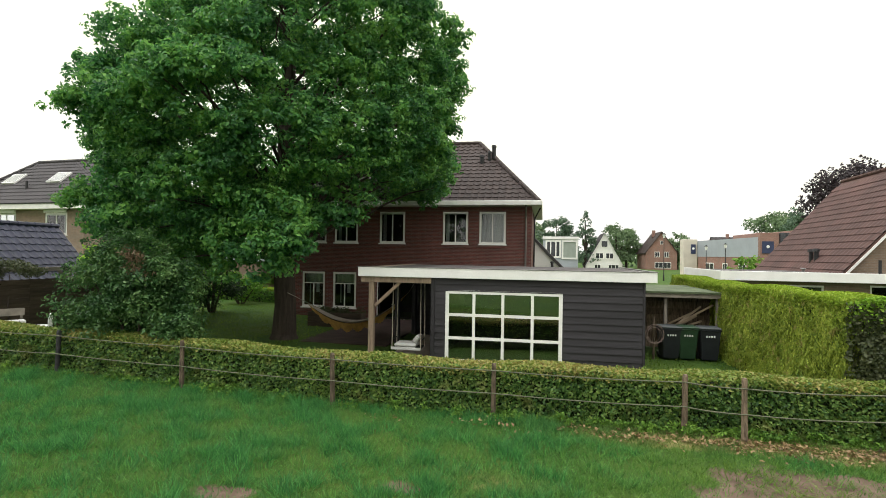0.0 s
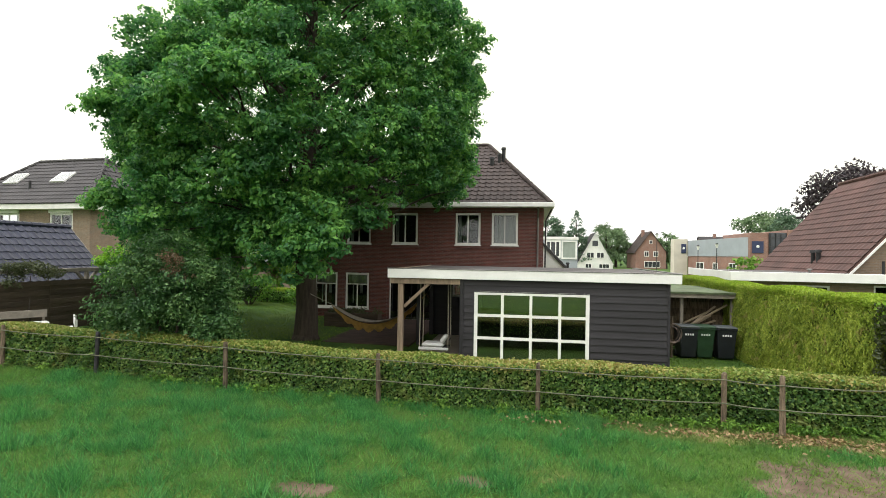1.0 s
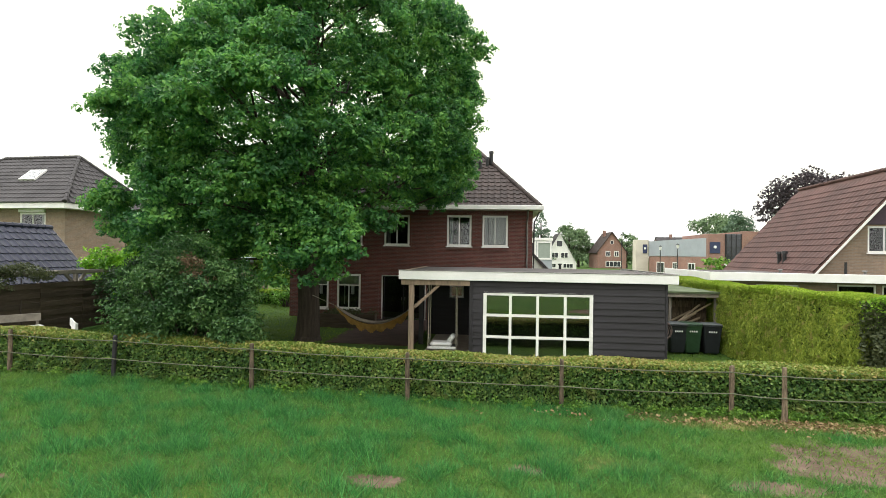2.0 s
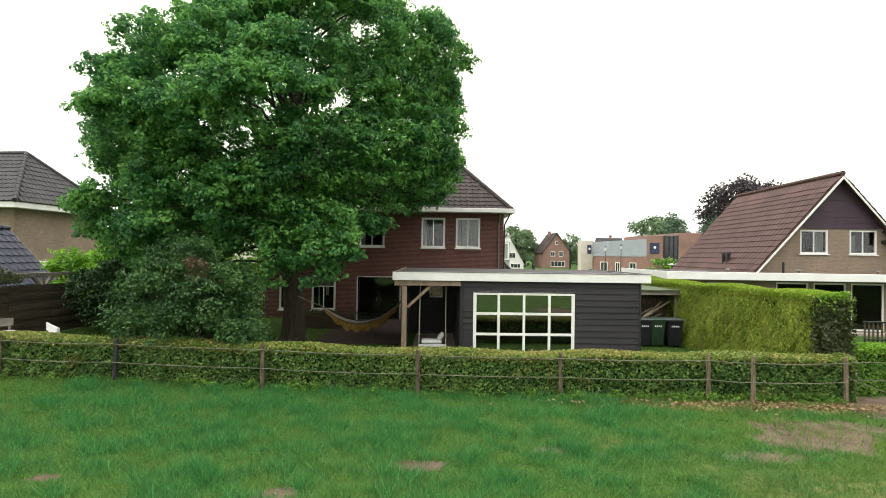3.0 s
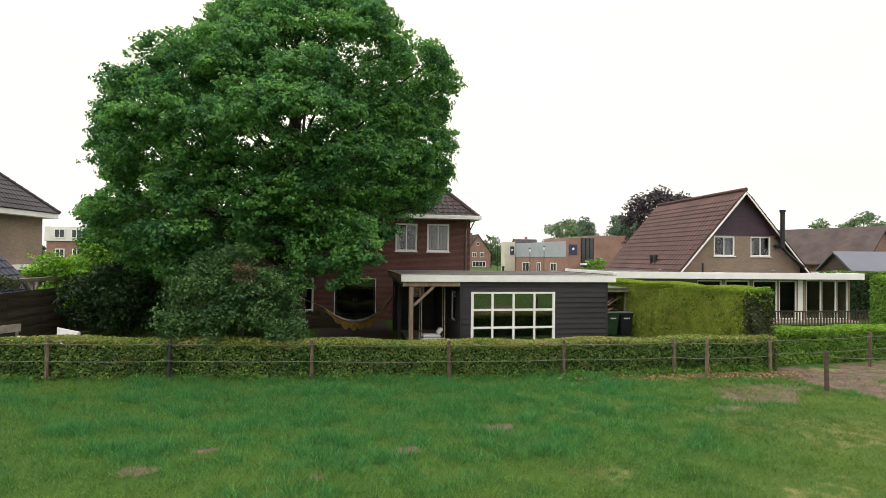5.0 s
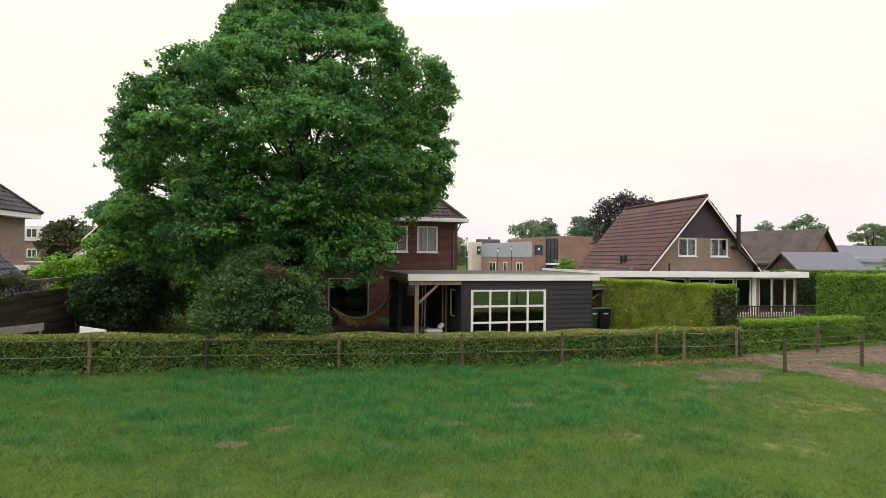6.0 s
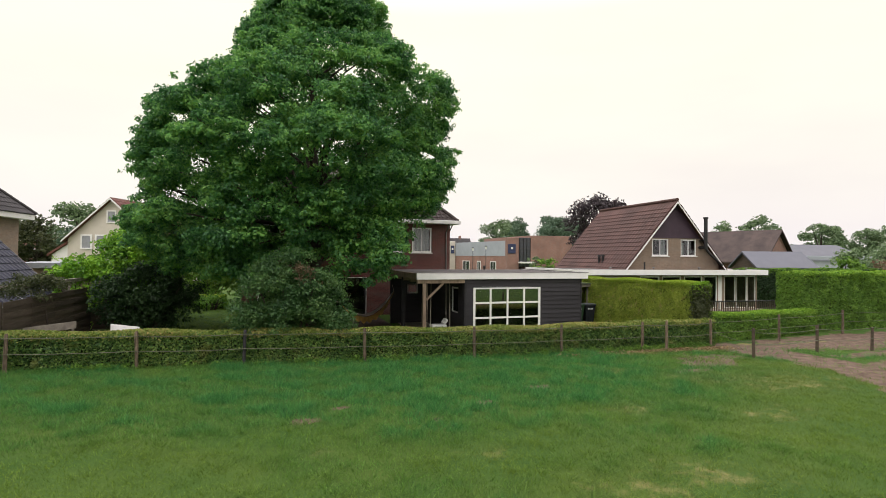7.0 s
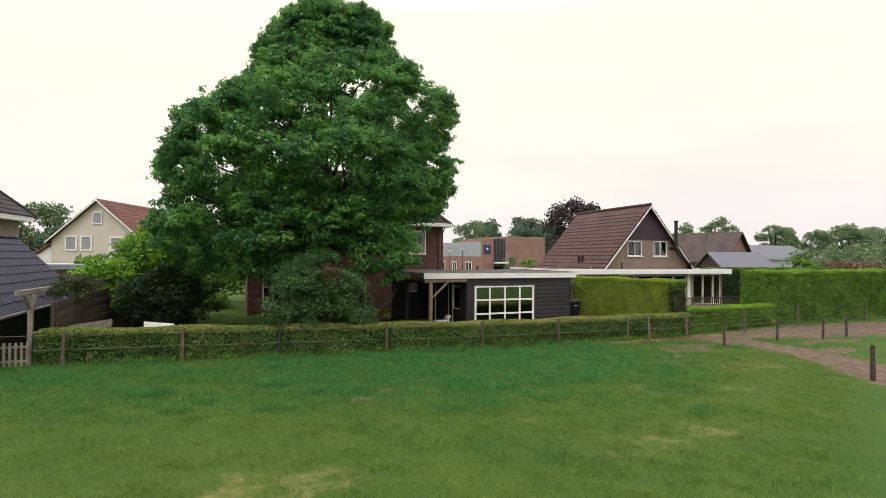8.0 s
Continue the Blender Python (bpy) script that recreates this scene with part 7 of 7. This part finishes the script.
# ---- farther trees ----
def far_tree(name, label, x, y, h, r, mat_, seed, leaf=0.55, low=0.1, clumps=44, per=115, pointed=False, cat="tree"):
    rng = np.random.default_rng(seed)
    t = thing(name, pose(0, 0, 0), label, cat)
    C, R = [], []
    for k in range(clumps):
        if pointed:
            s = rng.random()
            z = h * (0.12 + 0.86 * s)
            rr = r * (1 - s) ** 0.8
            a = rng.uniform(0, math.tau)
            C.append((x + rr * math.cos(a) * 0.8, y + rr * math.sin(a) * 0.8, z))
            R.append(max(0.25, 0.34 * r * (1.1 - s)))
        else:
            d = unit(rng.normal(size=(1, 3)))[0]
            f = 0.72 if k % 4 else 0.35
            zc = h * (low + 1) / 2
            rc = r * rng.uniform(0.18, 0.36)
            C.append((x + d[0] * r * f, y + d[1] * r * f, min(zc + d[2] * h * (1 - low) / 2 * 0.82, h - rc * 0.75)))
            R.append(rc)
    leaf *= 0.8
    P, N = clump_points(rng, C, R, per / max(0.03, leaf * leaf) * 0.15, 0.8, 5, leaf * 0.8)
    leaf_mesh("crown", P, N, leaf, 0.7, mat_, seed + 1, t, 0.8, kind="stuff")
    bm = bmesh.new()
    tube(bm, [(x, y, -0.1), (x, y, h * 0.3), (x, y, h * 0.85)], [r * 0.09, r * 0.07, 0.03], 8)
    for k in range(6):
        c = C[k * len(C) // 6]
        tube(bm, [(x, y, h * 0.28), ((x + c[0]) / 2, (y + c[1]) / 2, (h * 0.3 + c[2]) / 2 + 0.2), c], [r * 0.04, r * 0.025, 0.02], 6)
    part("trunk", bm, M_BARK, t)
    return t


far_tree("copper_beech", "dark purple copper beech behind the gabled house", 19.3, 37.5, 9.7, 4.0, F_COPPER, 201, 0.24, 0.1, 60, 80)
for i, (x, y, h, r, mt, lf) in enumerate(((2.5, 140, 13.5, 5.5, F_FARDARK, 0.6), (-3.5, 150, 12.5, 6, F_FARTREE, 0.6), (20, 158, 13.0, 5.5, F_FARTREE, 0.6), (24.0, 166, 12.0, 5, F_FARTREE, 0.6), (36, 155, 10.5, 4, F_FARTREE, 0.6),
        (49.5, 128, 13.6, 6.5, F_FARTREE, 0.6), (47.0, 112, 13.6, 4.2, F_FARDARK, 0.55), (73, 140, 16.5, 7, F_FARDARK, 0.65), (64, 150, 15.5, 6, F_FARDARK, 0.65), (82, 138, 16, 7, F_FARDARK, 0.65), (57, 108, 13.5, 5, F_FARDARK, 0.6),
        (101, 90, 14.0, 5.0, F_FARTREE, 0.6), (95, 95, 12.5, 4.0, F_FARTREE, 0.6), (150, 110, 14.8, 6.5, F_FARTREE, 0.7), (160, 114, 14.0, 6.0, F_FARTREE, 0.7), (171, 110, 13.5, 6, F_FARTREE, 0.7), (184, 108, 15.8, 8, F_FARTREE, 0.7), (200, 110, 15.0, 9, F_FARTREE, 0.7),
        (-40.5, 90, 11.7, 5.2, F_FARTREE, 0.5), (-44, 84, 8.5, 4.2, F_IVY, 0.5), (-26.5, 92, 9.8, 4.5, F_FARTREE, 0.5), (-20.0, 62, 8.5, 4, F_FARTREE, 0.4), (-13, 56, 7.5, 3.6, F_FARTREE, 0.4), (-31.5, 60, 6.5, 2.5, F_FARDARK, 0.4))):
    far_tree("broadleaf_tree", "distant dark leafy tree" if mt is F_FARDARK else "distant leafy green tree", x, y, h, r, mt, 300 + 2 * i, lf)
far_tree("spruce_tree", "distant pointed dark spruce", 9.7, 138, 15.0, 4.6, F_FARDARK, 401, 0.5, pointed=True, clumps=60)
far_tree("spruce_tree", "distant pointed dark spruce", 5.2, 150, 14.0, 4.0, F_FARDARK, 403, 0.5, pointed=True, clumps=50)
for i, (x, y, h, r, mt) in enumerate(((30.5, 22.5, 3.6, 2.0, F_GREENHEDGE), (35, 24.5, 4.2, 2.6, F_FARTREE), (39.5, 23.5, 5.2, 3.0, F_FARTREE), (45, 23, 5.0, 3.2, F_FARTREE), (33.0, 20.0, 3.35, 3.2, F_RUSSET), (52, 26, 5.5, 4, F_FARTREE), (30.5, 72, 3.6, 1.8, F_FARTREE), (11.0, 33.5, 3.3, 1.5, F_GREENHEDGE))):
    far_tree("garden_shrub", "loose green garden shrub behind the hedges", x, y, h, r, mt, 420 + 2 * i, 0.28, 0.05, 22, 60, cat="shrub")


def build_far_woods():
    rng = np.random.default_rng(55)
    C, R = [], []
    for k in range(420):
        a = rng.uniform(-1.25, 1.30)
        d = rng.uniform(185, 215)
        h = 4 + 4.0 * rng.random() + 1.5 * math.sin(a * 17)
        C.append((d * math.sin(a) - 5, d * math.cos(a), h * rng.random() ** 0.5))
        R.append(rng.uniform(2.2, 3.8))
    P, N = clump_points(rng, C, R, 9)
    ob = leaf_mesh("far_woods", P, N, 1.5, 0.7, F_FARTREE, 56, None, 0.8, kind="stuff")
    tagged(ob, "distant line of mixed green woods on the horizon", "woods")


build_far_woods()


def street_lamp(x, y, h):
    t = thing("street_lamp", pose(x, y, 0), "old-style black street lamp with a lantern head", "street lamp", "street lamps")
    bm = bmesh.new()
    tube(bm, [(0, 0, -0.1), (0, 0, 0.8), (0, 0, 0.85), (0, 0, h - 0.7)], [0.11, 0.10, 0.06, 0.045], 10)
    part("pole", bm, M_BLACKMETAL, t)
    bm = bmesh.new()
    tube(bm, [(0, 0, h - 0.69), (0, 0, h - 0.2)], [0.12, 0.22], 6)
    part("lantern", bm, M_WHITE, t)
    bm = bmesh.new()
    tube(bm, [(0, 0, h - 0.199), (0, 0, h)], [0.27, 0.04], 6)
    part("lantern_cap", bm, M_BLACKMETAL, t)
    return t


street_lamp(20.8, 76, 5.0)
street_lamp(23.2, 76, 5.3)
street_lamp(15.4, 76, 6.6)
